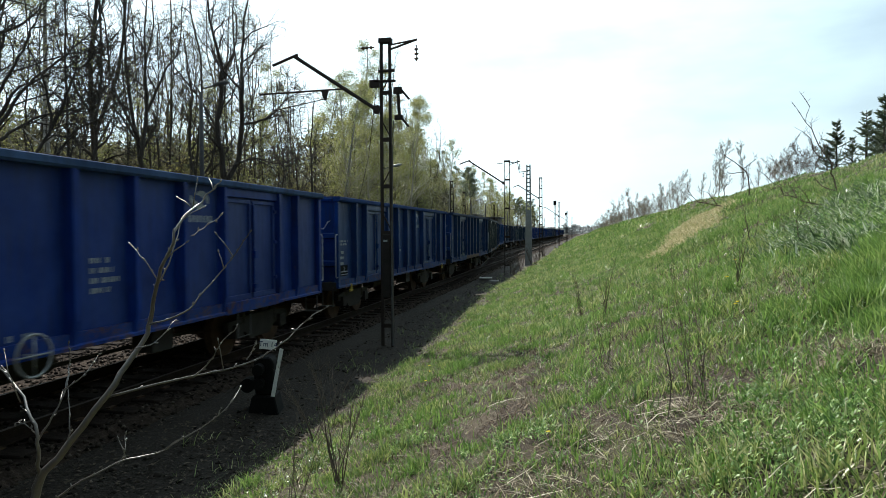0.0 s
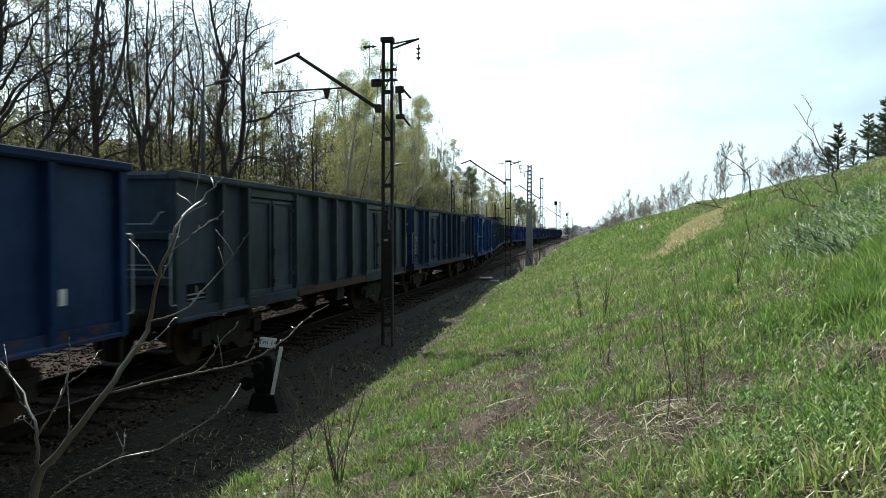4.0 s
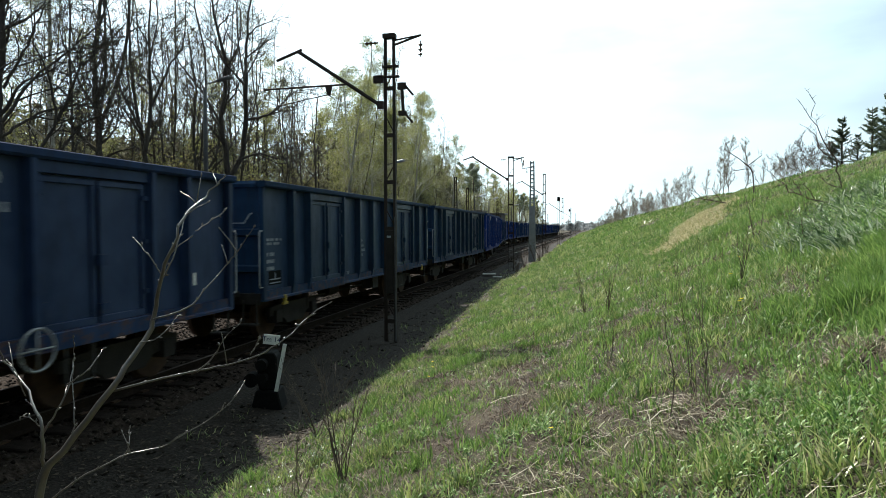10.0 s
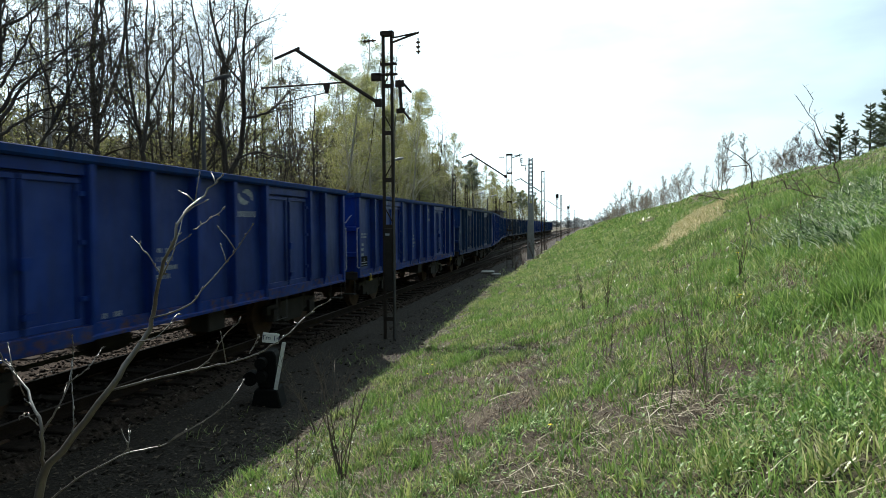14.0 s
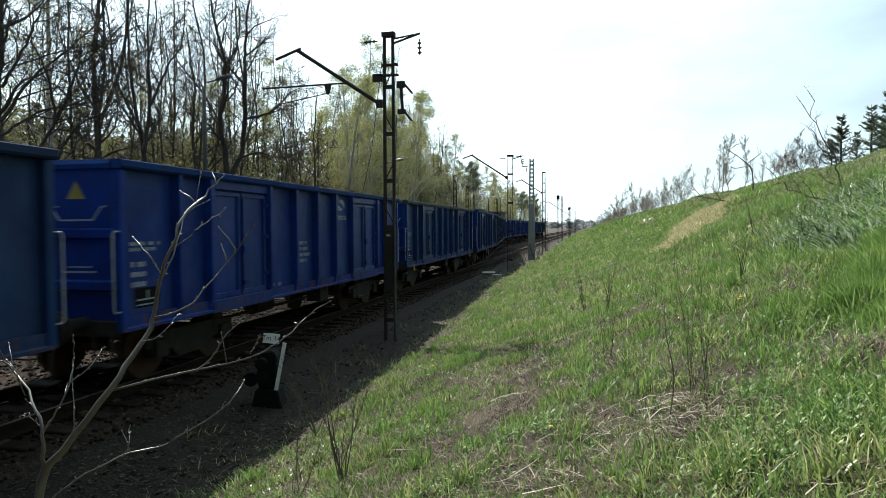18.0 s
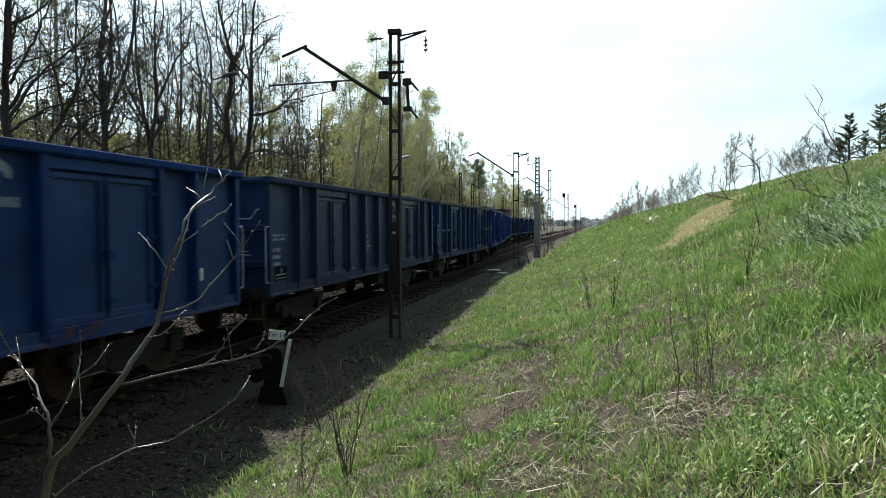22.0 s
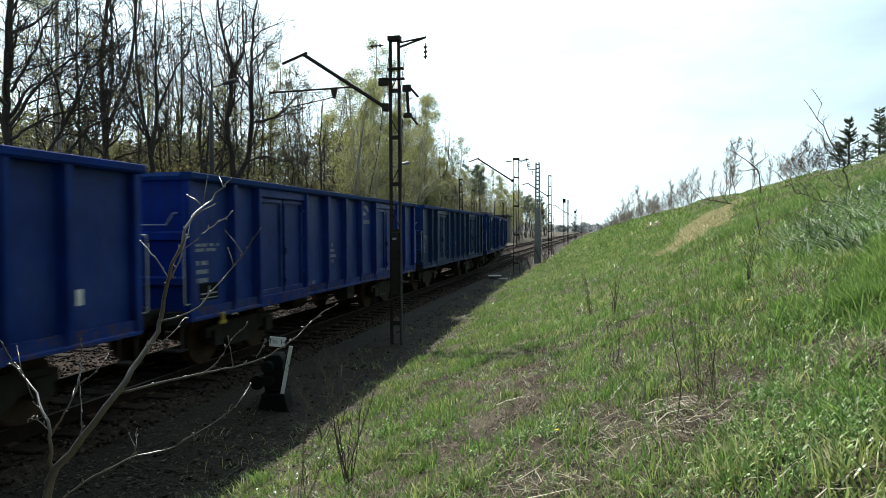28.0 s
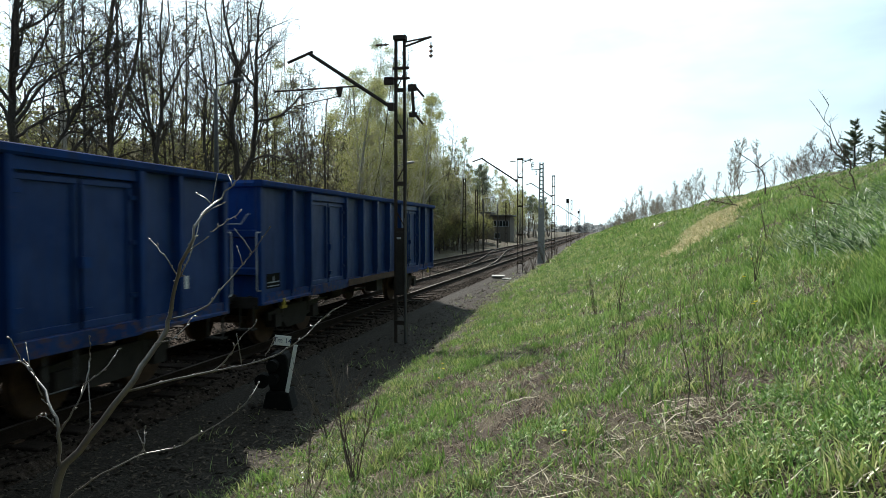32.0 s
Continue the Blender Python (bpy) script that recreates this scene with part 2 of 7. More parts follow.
# Pale grey-blue carries the distance haze; none is rendered in the air.
M_HAZEWOOD = island("haze_tinted_distant_wood", [(0.0, (0.3, 0.32, 0.33)), (1.0, (0.44, 0.45, 0.45))], 0.9, 0.45)
M_POLE = plain("dull_grey_pole", [(0.3, (0.05, 0.05, 0.052)), (0.7, (0.10, 0.10, 0.10))], 4, 0.8, 0, 0.2)
M_NEEDLE = island("spruce_needle", [(0.0, (0.06, 0.085, 0.055)), (1.0, (0.15, 0.185, 0.12))], 0.7, 0.2)
M_GRASS = island("grass_blade", [(0.2, (0.026, 0.055, 0.013)), (0.42, (0.115, 0.185, 0.047)), (0.6, (0.29, 0.35, 0.11)), (0.8, (0.6, 0.57, 0.33))], 0.42, 0.32, 0.5, 0.35)
M_LUSH = island("lush_grass_blade", [(0.2, (0.034, 0.08, 0.018)), (0.5, (0.115, 0.21, 0.046)), (0.8, (0.3, 0.41, 0.13))], 0.42, 0.42, 0.4, 0.4)
M_STRAW = island("dead_grass", [(0.0, (0.09, 0.07, 0.047)), (0.5, (0.23, 0.195, 0.135)), (1.0, (0.54, 0.49, 0.38))], 0.7, 0.2)
M_WEED = island("broad_weed_leaf", [(0.0, (0.045, 0.1, 0.022)), (0.5, (0.11, 0.22, 0.05)), (1.0, (0.35, 0.47, 0.18))], 0.5, 0.35, 0.3)
# Palest stops are glints on glossy green blades, put into the colour.
M_GLINTLEAF = island("leaf_with_painted_glints", [(0.0, (0.02, 0.05, 0.016)), (0.5, (0.06, 0.115, 0.04)), (0.68, (0.2, 0.27, 0.14)), (1.0, (0.72, 0.75, 0.64))], 0.4, 0.25, 0.6)
M_PETAL = island("yellow_petal", [(0.0, (0.65, 0.5, 0.02)), (1.0, (0.8, 0.65, 0.04))], 0.6, 0.3)
M_CLOD = plain("dark_soil", [(0.3, (0.022, 0.015, 0.011)), (0.7, (0.07, 0.05, 0.037))], 8, 0.97, 0, 0.8, 0.02, spec=0.05)
M_HANDRAIL = plain("grey_white_handrail_paint", [(0.3, (0.2, 0.22, 0.25)), (0.7, (0.42, 0.44, 0.46))], 9, 0.6, 0, 0.1)
# Kept darker than the turf litter, with the ditch's shade in the colour.
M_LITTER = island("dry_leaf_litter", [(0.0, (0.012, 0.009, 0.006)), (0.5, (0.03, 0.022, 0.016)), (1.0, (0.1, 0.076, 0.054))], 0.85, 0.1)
M_TURFLITTER = island("brown_turf_litter", [(0.0, (0.045, 0.03, 0.02)), (0.6, (0.12, 0.085, 0.058)), (1.0, (0.3, 0.24, 0.17))], 0.85, 0.1)
M_RENDER = plain("stained_render", [(0.3, (0.09, 0.08, 0.07)), (0.7, (0.17, 0.15, 0.135))], 0.8, 0.9, 0, 0.2, 0.01, 7)
M_ROOFING = plain("tarred_roofing", [(0.3, (0.06, 0.06, 0.06)), (0.7, (0.11, 0.11, 0.11))], 1.5, 0.8, 0, 0.2)
M_GLASS, _n, _l, _b = material("dark_window_glass", 0.08, 0.0, 0.6)
_b.inputs["Base Color"].default_value = (0.02, 0.025, 0.03, 1)


def ground_material():
    m, n, l, b = material("ground_soil_and_grass", 0.95, 0, 0.2)
    co = n.new("ShaderNodeTexCoord").outputs["Object"]
    big = noise_node(n, l, 0.35, 6, co)
    mid = noise_node(n, l, 2.2, 8, co, 0.7)
    fine = noise_node(n, l, 30, 5, co)
    soil = ramp_node(n, l, mid.outputs["Fac"], [(0.3, (0.018, 0.012, 0.009)), (0.5, (0.042, 0.03, 0.022)), (0.72, (0.1, 0.076, 0.056))])
    turf = ramp_node(n, l, fine.outputs["Fac"], [(0.3, (0.028, 0.034, 0.013)), (0.7, (0.075, 0.08, 0.034))])
    msk = ramp_node(n, l, mix_node(n, l, 0.5, big.outputs["Fac"], mid.outputs["Fac"]), [(0.46, (0.05, 0.05, 0.05)), (0.62, (0.75, 0.75, 0.75))])
    c = mix_node(n, l, msk.outputs["Color"], soil.outputs["Color"], turf.outputs["Color"])
    # litter and stony dirt beside the line and under the wood; the ditch's shade is put into the dirt colour
    sx = n.new("ShaderNodeSeparateXYZ")
    l.new(co, sx.inputs["Vector"])
    mr = n.new("ShaderNodeMapRange")
    mr.inputs["From Min"].default_value, mr.inputs["From Max"].default_value = -3.2, -4.2
    l.new(sx.outputs["X"], mr.inputs["Value"])
    ml = n.new("ShaderNodeMapRange")
    ml.inputs["From Min"].default_value, ml.inputs["From Max"].default_value = -15.2, -14.2
    l.new(sx.outputs["X"], ml.inputs["Value"])
    mm = n.new("ShaderNodeMath")
    mm.operation = "MULTIPLY"
    l.new(mr.outputs["Result"], mm.inputs[0])
    l.new(ml.outputs["Result"], mm.inputs[1])
    dirt = ramp_node(n, l, fine.outputs["Fac"], [(0.3, (0.009, 0.007, 0.0055)), (0.5, (0.02, 0.0155, 0.012)), (0.7, (0.05, 0.04, 0.031))])
    c = mix_node(n, l, mm.outputs["Value"], c, dirt.outputs["Color"])
    l.new(c, b.inputs["Base Color"])
    bump_node(n, l, b, fine.outputs["Fac"], 0.9, 0.05)
    return m


M_GROUND = ground_material()


# ---- mesh helpers ----
class Shape:
    """Collects simple solids into one mesh."""

    def __init__(self):
        self.v, self.f = [], []

    def add(self, v, f):
        k = len(self.v)
        self.v += [tuple(p) for p in v]
        self.f += [tuple(i + k for i in q) for q in f]
        return self

    def box(self, x0, x1, y0, y1, z0, z1):
        v = [(x, y, z) for z in (z0, z1) for y in (y0, y1) for x in (x0, x1)]
        return self.add(v, [(0, 2, 3, 1), (4, 5, 7, 6), (0, 1, 5, 4), (2, 6, 7, 3), (0, 4, 6, 2), (1, 3, 7, 5)])

    def prism(self, outline, axis, a, b):
        """An outline of 2D points swept along an axis from a to b."""
        put = {"x": lambda u, w, s: (s, u, w), "y": lambda u, w, s: (u, s, w), "z": lambda u, w, s: (u, w, s)}[axis]
        n = len(outline)
        v = [put(u, w, a) for u, w in outline] + [put(u, w, b) for u, w in outline]
        return self.add(v, [tuple(range(n))[::-1], tuple(range(n, 2 * n))] + [(i, (i + 1) % n, (i + 1) % n + n, i + n) for i in range(n)])

    def tube(self, pts, radii, sides=6, cap=True):
        pts = [Vector(p) for p in pts]
        if not hasattr(radii, "__len__"):
            radii = [radii] * len(pts)
        v, f, ref = [], [], None
        for i, p in enumerate(pts):
            d = (pts[min(i + 1, len(pts) - 1)] - pts[max(i - 1, 0)]).normalized()
            if ref is None:
                ref = d.orthogonal().normalized()
            ref = (ref - d * ref.dot(d)).normalized()
            side = d.cross(ref)
            for k in range(sides):
                a = 2 * math.pi * k / sides
                v.append(p + (ref * math.cos(a) + side * math.sin(a)) * radii[i])
        for i in range(len(pts) - 1):
            for k in range(sides):
                a, b = i * sides + k, i * sides + (k + 1) % sides
                f.append((a, b, b + sides, a + sides))
        if cap:
            f += [tuple(range(sides))[::-1], tuple(range(len(v) - sides, len(v)))]
        return self.add(v, f)

    def disc(self, c, axis, r, half, sides=20):
        d = {"x": Vector((half, 0, 0)), "y": Vector((0, half, 0)), "z": Vector((0, 0, half))}[axis]
        return self.tube([Vector(c) - d, Vector(c) + d], r, sides)

    def ring(self, c, axis, r, w, n=20, sides=5):
        ax = {"x": (Vector((0, 1, 0)), Vector((0, 0, 1))), "y": (Vector((1, 0, 0)), Vector((0, 0, 1)))}[axis]
        pts = [Vector(c) + (ax[0] * math.cos(2 * math.pi * i / n) + ax[1] * math.sin(2 * math.pi * i / n)) * r for i in range(n + 1)]
        return self.tube(pts, w, sides, False)

    def mesh(self, name, mat, bevel=0.0, smooth=False):
        me = bpy.data.meshes.new(name)
        me.from_pydata(self.v, [], self.f)
        if bevel:
            bm = bmesh.new()
            bm.from_mesh(me)
            bmesh.ops.bevel(bm, geom=bm.edges[:], offset=bevel, segments=1, affect="EDGES", clamp_overlap=True)
            bm.to_mesh(me)
            bm.free()
        if smooth:
            me.polygons.foreach_set("use_smooth", [True] * len(me.polygons))
        me.materials.append(mat)
        me.update()
        return me


def part(name, shape, mat, parent, label="", bevel=0.0, smooth=False, at=None):
    """One mesh object under a thing or a part; shape may be a mesh to share."""
    me = shape if isinstance(shape, bpy.types.Mesh) else shape.mesh(name, mat, bevel, smooth)
    ob = new(name, me)
    ob.parent = parent
    if at is not None:
        ob.matrix_basis = at
    if label:
        ob["label"] = label
    return ob


def thing(name, label, category, at=None, group="", kind=""):
    ob = new(name)
    ob.empty_display_size = 0.2
    if at is not None:
        ob.matrix_basis = at
    return tagged(ob, label, category, group, kind)


def solid(name, shape, mat, label, category="", group="", kind="", bevel=0.0, smooth=False, at=None):
    me = shape if isinstance(shape, bpy.types.Mesh) else shape.mesh(name, mat, bevel, smooth)
    ob = new(name, me)
    if at is not None:
        ob.matrix_basis = at
    return tagged(ob, label, category, group, kind)


def fast_mesh(name, verts, tris, mat, smooth=False):
    me = bpy.data.meshes.new(name)
    verts, tris = np.asarray(verts, np.float32), np.asarray(tris, np.int32)
    me.vertices.add(len(verts))
    me.vertices.foreach_set("co", verts.ravel())
    k = tris.shape[1]
    me.loops.add(tris.size)
    me.loops.foreach_set("vertex_index", tris.ravel())
    me.polygons.add(len(tris))
    me.polygons.foreach_set("loop_start", np.arange(0, tris.size, k, dtype=np.int32))
    if smooth:
        me.polygons.foreach_set("use_smooth", np.ones(len(tris), bool))
    me.update(calc_edges=True)
    me.validate()
    me.materials.append(mat)
    return me


# ---- the lie of the land: x across the line, y along it, rail top at z = 0 ----
TRACK_A, TRACK_B, TRACK_C = -7.52, -11.72, -17.2
GX = [-900, -60, -24, -19.6, -18.9, -14.4, -7.0, -6.0, -5.3, -4.6, -4.1, -3.55, -2.2, 0, 2.5, 8.5, 11, 30, 900]
GZ_NEAR = [2, 1.0, 0.1, -0.45, -0.6, -0.6, -0.6, -0.29, -0.36, -0.46, -0.47, -0.36, 0.06, 0.72, 1.75, 4.45, 4.75, 5.0, 5.0]
GZ_FAR = [2, 1.0, 0.1, -0.45, -0.6, -0.6, -0.6, -0.29, -0.31, -0.28, -0.2, -0.06, 0.2, 0.72, 1.75, 4.45, 4.75, 5.0, 5.0]


def wobble(x, y, s):
    return (np.sin(x * s * 1.3 + 1.7 * np.sin(y * s * 0.7)) + np.sin(y * s + 2.1 * np.sin(x * s * 0.9 + 1.0)) + 0.6 * np.sin((x + y) * s * 2.3 + 0.5)) / 2.6


def ground_z(x, y):
    x, y = np.asarray(x, float), np.asarray(y, float)
    k = np.clip((y - 15) / 9, 0, 1)
    z = np.interp(x, GX, GZ_NEAR) * (1 - k) + np.interp(x, GX, GZ_FAR) * k
    far = np.clip((y - 330) / 200, 0, 1)
    z = np.where(x > -3, z * (1 - far) + far * np.minimum(z, 0.6), z)
    amp = np.interp(x, [-19, -18, -5.6, -4.8, -2, 3, 8], [0.25, 0.02, 0.0, 0.05, 0.05, 0.10, 0.17])
    z = z + np.interp(x, [0.5, 3, 6, 8.5], [0, 0.16, 0.2, 0.14]) * np.interp(y, [6, 12, 60, 120], [0, 1, 1, 0]) * wobble(x * 1.2, y, 0.27)
    return z + amp * wobble(x, y, 0.55) + amp * 0.35 * wobble(x + 9, y - 4, 2.1)


def spread(*runs):
    out = []
    for a, b, s in runs:
        out += list(np.arange(a, b - 1e-6, s))
    return np.array(out + [runs[-1][1]])


def build_ground():
    xs = spread((-900, -100, 80), (-100, -24, 4), (-24, -6, 1.0), (-6, 12, 0.22), (12, 32, 2), (32, 120, 8), (120, 900, 60))
    ys = spread((-120, -4, 6), (-4, 22, 0.22), (22, 60, 0.7), (60, 200, 3), (200, 600, 12), (600, 2600, 100))
    X, Y = np.meshgrid(xs, ys, indexing="ij")
    V = np.stack([X, Y, ground_z(X, Y)], -1).reshape(-1, 3)
    ny = len(ys)
    i = (np.arange(len(xs) - 1)[:, None] * ny + np.arange(ny - 1)[None]).ravel()
    ob = new("ground", fast_mesh("ground", V, np.stack([i, i + ny, i + ny + 1, i + 1], 1), M_GROUND, True))
    tagged(ob, "grassy bank, dirt and woodland floor beside the railway", "ground", kind="structure")


build_ground()


# ---- the line: two tracks, a crossover between them, a siding by the wood ----
CROSS_0, CROSS_1 = 34.0, 90.0


def crossing(y):
    """The line that the train takes: from track B far off over to track A."""
    k = min(max((y - CROSS_0) / (CROSS_1 - CROSS_0), 0), 1)
    return TRACK_A + (TRACK_B - TRACK_A) * k * k * (3 - 2 * k)


def build_tracks():
    bed = Shape()
    bed.prism([(-14.3, -0.62), (-13.3, -0.21), (-6.05, -0.21), (-5.25, -0.62)], "y", -60, 900)
    ob = solid("track_bed", bed, M_BALLAST, "brown-grey crushed stone ballast under the tracks", "ballast", kind="structure")
    prof = [(-0.07, -0.172), (0.07, -0.172), (0.07, -0.155), (0.012, -0.13), (0.012, -0.045), (0.036, -0.035), (0.036, -0.004), (0.026, 0.0),
            (-0.026, 0.0), (-0.036, -0.004), (-0.036, -0.035), (-0.012, -0.045), (-0.012, -0.13), (-0.07, -0.155)]
    lines = {"railway_track": (lambda y: TRACK_A, -60, 900), "railway_track.001": (lambda y: TRACK_B, -60, 900), "railway_track.002": (crossing, CROSS_0 - 1, CROSS_1 + 1)}
    sleeper = Shape().box(-1.3, 1.3, -0.13, 0.13, -0.36, -0.176).mesh("sleeper", M_SLEEPER, 0.012)
    clip = Shape().box(-0.14, 0.14, -0.07, 0.07, -0.176, -0.155).mesh("rail_fastening", M_RUSTSTEEL)
    for k, (name, (line, a, b)) in enumerate(lines.items()):
        tr = thing("railway_track", ("straight railway track on dark wooden sleepers", "second railway track beside the wood", "curved crossover track joining the two lines")[k], "railway track", kind="structure")
        ys = [a, b] if k < 2 else list(np.linspace(a, b, 40))
        for side in (-1, 1):
            for nm, pr, mt, lift in (("rail", prof, M_RAILSIDE, 0.0), ("rail_head", [(-0.03, 0.0), (0.03, 0.0), (0.03, 0.003), (-0.03, 0.003)], M_RAILTOP, 0.0)):
                sh, n = Shape(), len(pr)
                v = [(line(y) + side * 0.7535 + u, y, w - (0.002 if k == 2 else 0)) for y in ys for u, w in pr]
                f = [(i * n + j, i * n + (j + 1) % n, (i + 1) * n + (j + 1) % n, (i + 1) * n + j) for i in range(len(ys) - 1) for j in range(n)]
                part(nm, sh.add(v, f), mt, tr, "bright worn running surface" if nm == "rail_head" else "")
        if k == 2:
            continue
        y, rest = -8.0, Shape()
        while y < 260:
            if y < 76:
                part("sleeper", sleeper, M_SLEEPER, tr, at=pose(line(y), y + 0.02 * math.sin(y * 7), 0, 0, 0, 0.6 * math.sin(y * 3)))
                if k == 0 and -4 < y < 34:
                    for side in (-1, 1):
                        part("rail_fastening", clip, M_RUSTSTEEL, tr, at=pose(line(y) + side * 0.7535, y, 0))
            else:
                rest.box(line(y) - 1.3, line(y) + 1.3, y - 0.13, y + 0.13, -0.36, -0.176)
            y += 0.62
        tagged(part("far_sleepers", rest, M_SLEEPER, tr), kind="stuff")
    # long sleepers under the crossover
    xo = thing("crossover_timbers", "long wooden timbers under the points", "railway points", kind="structure")
    y = CROSS_0 + 4
    while y < CROSS_1 - 4:
        part("timber", sleeper, M_SLEEPER, xo, at=pose(crossing(y), y + 0.31, 0.0015))
        y += 0.62


build_tracks()


# ---- open goods wagons ----
HALF, LEN, PITCH = 1.5, 12.9, 14.04   # half width, body length, wagon to wagon
TOP, SILL = 3.24, 0.92
RIBS = (-5.18, -4.33, -2.28, -1.12, 0.0, 1.12, 2.28, 4.33, 5.18)
DOORS = ((-4.33, -2.28), (2.28, 4.33))


def build_wagon():
    w = thing("open_wagon", "blue steel open goods wagon with ribbed sides", "railway wagon", group="wagons of the train")
    L = LEN / 2

    def put(name, sh, mat=M_PAINT, label="", bevel=0.0, at=None, par=None, smooth=False):
        return part(name, sh, mat, par or w, label, bevel, smooth, at)

    for s in (-1, 1):
        put("side_wall", Shape().box(s * 1.335 - 0.02, s * 1.335 + 0.02, -L, L, SILL + 0.12, TOP - 0.05), M_PANEL)
        # top rim, a rounded box section that overhangs the wall
        rim = [(s * 1.35, TOP - 0.12), (s * 1.50, TOP - 0.12), (s * 1.525, TOP - 0.09), (s * 1.525, TOP - 0.012), (s * 1.515, TOP), (s * 1.36, TOP), (s * 1.34, TOP - 0.03)]
        put("top_rim", Shape().prism(rim, "y", -L - 0.06, L + 0.06), M_RIM)
        # bottom sill of the side
        put("side_sill", Shape().prism([(s * 1.38, SILL), (s * 1.47, SILL), (s * 1.47, SILL + 0.04), (s * 1.43, SILL + 0.06), (s * 1.43, SILL + 0.2), (s * 1.38, SILL + 0.2)], "y", -L, L), M_SILL)
        put("frame_beam", Shape().box(s * 1.22 - 0.04, s * 1.22 + 0.04, -L - 0.02, L + 0.02, 0.88, 1.1), M_BLACKSTEEL)
    rib = {}
    for s in (-1, 1):
        o = [(1.354, 0.075), (1.50, 0.045), (1.50, -0.045), (1.354, -0.075)]
        sh = Shape()
        v = [(s * (x if z < TOP - 0.3 or x < 1.45 else x), y, z) for z in (SILL + 0.01, SILL + 0.35, TOP - 0.12) for x, y in o]
        v[1] = (s * 1.44, 0.045, SILL + 0.01)
        v[2] = (s * 1.44, -0.045, SILL + 0.01)
        sh.add(v, [(i * 4 + j, i * 4 + (j + 1) % 4, (i + 1) * 4 + (j + 1) % 4, (i + 1) * 4 + j) for i in range(2) for j in range(4)] + [(0, 1, 2, 3), (8, 9, 10, 11)])
        rib[s] = sh.mesh("rib", M_PAINT)
        for y in RIBS:
            put("rib", rib[s], at=pose(0, y, 0))
        # doors: two leaves in a frame, each a pressed panel
        zl, zh = 1.12, TOP - 0.3
        wd = (DOORS[0][1] - DOORS[0][0] - 0.2) / 2
        leaf = Shape().box(s * 1.356, s * 1.38, -wd / 2 + 0.01, wd / 2 - 0.01, zl, zh)
        for a, b, c, d in ((-wd / 2 + 0.02, wd / 2 - 0.02, zh - 0.07, zh), (-wd / 2 + 0.02, wd / 2 - 0.02, zl, zl + 0.09), (-wd / 2 + 0.02, -wd / 2 + 0.10, zl + 0.09, zh - 0.07), (wd / 2 - 0.10, wd / 2 - 0.02, zl + 0.09, zh - 0.07)):
            leaf.box(s * 1.38, s * 1.42, a, b, c, d)
        leaf_me = leaf.mesh("door_leaf", M_PANEL, 0.006)
        hinge = Shape().box(s * 1.41, s * 1.45, -0.045, 0.045, -0.03, 0.03).mesh("hinge", M_PAINT)
        latch = Shape().tube([(s * 1.45, 0, zl + 0.1), (s * 1.45, 0, zh - 0.1)], 0.016, 6).box(s * 1.44, s * 1.51, -0.06, 0.06, 1.86, 2.0).box(s * 1.44, s * 1.50, -0.04, 0.1, 1.3, 1.38).mesh("latch", M_PAINT)
        sill_me = Shape().box(s * 1.356, s * 1.475, -1.0, 1.0, SILL - 0.02, SILL + 0.19).mesh("door_sill", M_SILL, 0.008)
        head_me = Shape().box(s * 1.356, s * 1.45, -1.0, 1.0, TOP - 0.27, TOP - 0.121).mesh("door_head", M_PAINT, 0.006)
        for a, b in DOORS:
            mid = (a + b) / 2
            for e in (-1, 1):
                d = put("door_leaf", leaf_me, at=pose(0, mid + e * (wd / 2 + 0.005), 0))
                for z in (1.45, 2.15, 2.75):
                    put("hinge", hinge, par=d, at=pose(0, e * (wd / 2 - 0.03), z))
            put("latch", latch, at=pose(0, mid, 0))
            put("door_sill", sill_me, at=pose(0, mid, 0))
            put("door_head", head_me, at=pose(0, mid, 0))
    for e in (-1, 1):
        y = e * L
        put("end_wall", Shape().box(-1.42, 1.42, min(y, y - e * 0.04), max(y, y - e * 0.04), SILL + 0.1, TOP - 0.06))
        put("end_rim", Shape().prism([(y - e * 0.05, TOP - 0.12), (y + e * 0.07, TOP - 0.12), (y + e * 0.085, TOP - 0.06), (y + e * 0.05, TOP), (y - e * 0.06, TOP)], "x", -1.34, 1.34), M_RIM)
        for z in (1.55, 2.25):
            put("end_stiffener", Shape().prism([(y, z - 0.08), (y + e * 0.07, z - 0.05), (y + e * 0.07, z + 0.05), (y, z + 0.08)], "x", -0.62, 1.38))
        for s in (-1, 1):
            put("corner_post", Shape().box(s * 1.36, s * 1.465, min(y + e * 0.03, y - e * 0.1), max(y + e * 0.03, y - e * 0.1), SILL, TOP - 0.121), bevel=0.012)
            hr = Shape()
            xx, yy = s * 1.44, y + e * 0.15
            hr.tube([(xx, y + e * 0.02, 1.2), (xx, yy - e * 0.03, 1.2), (xx, yy, 1.24), (xx, yy, 2.24), (xx, yy - e * 0.03, 2.28), (xx, y + e * 0.02, 2.28)], 0.013, 7)
            put("handrail", hr, M_HANDRAIL, "dull white painted handrail", smooth=True)
            put("buffer", Shape().disc((s * 0.875, y + e * 0.2, 1.04), "y", 0.09, 0.2, 14).disc((s * 0.875, y + e * 0.52, 1.04), "y", 0.225, 0.025, 20).disc((s * 0.875, y + e * 0.36, 1.04), "y", 0.065, 0.16, 12), M_BLACKSTEEL)
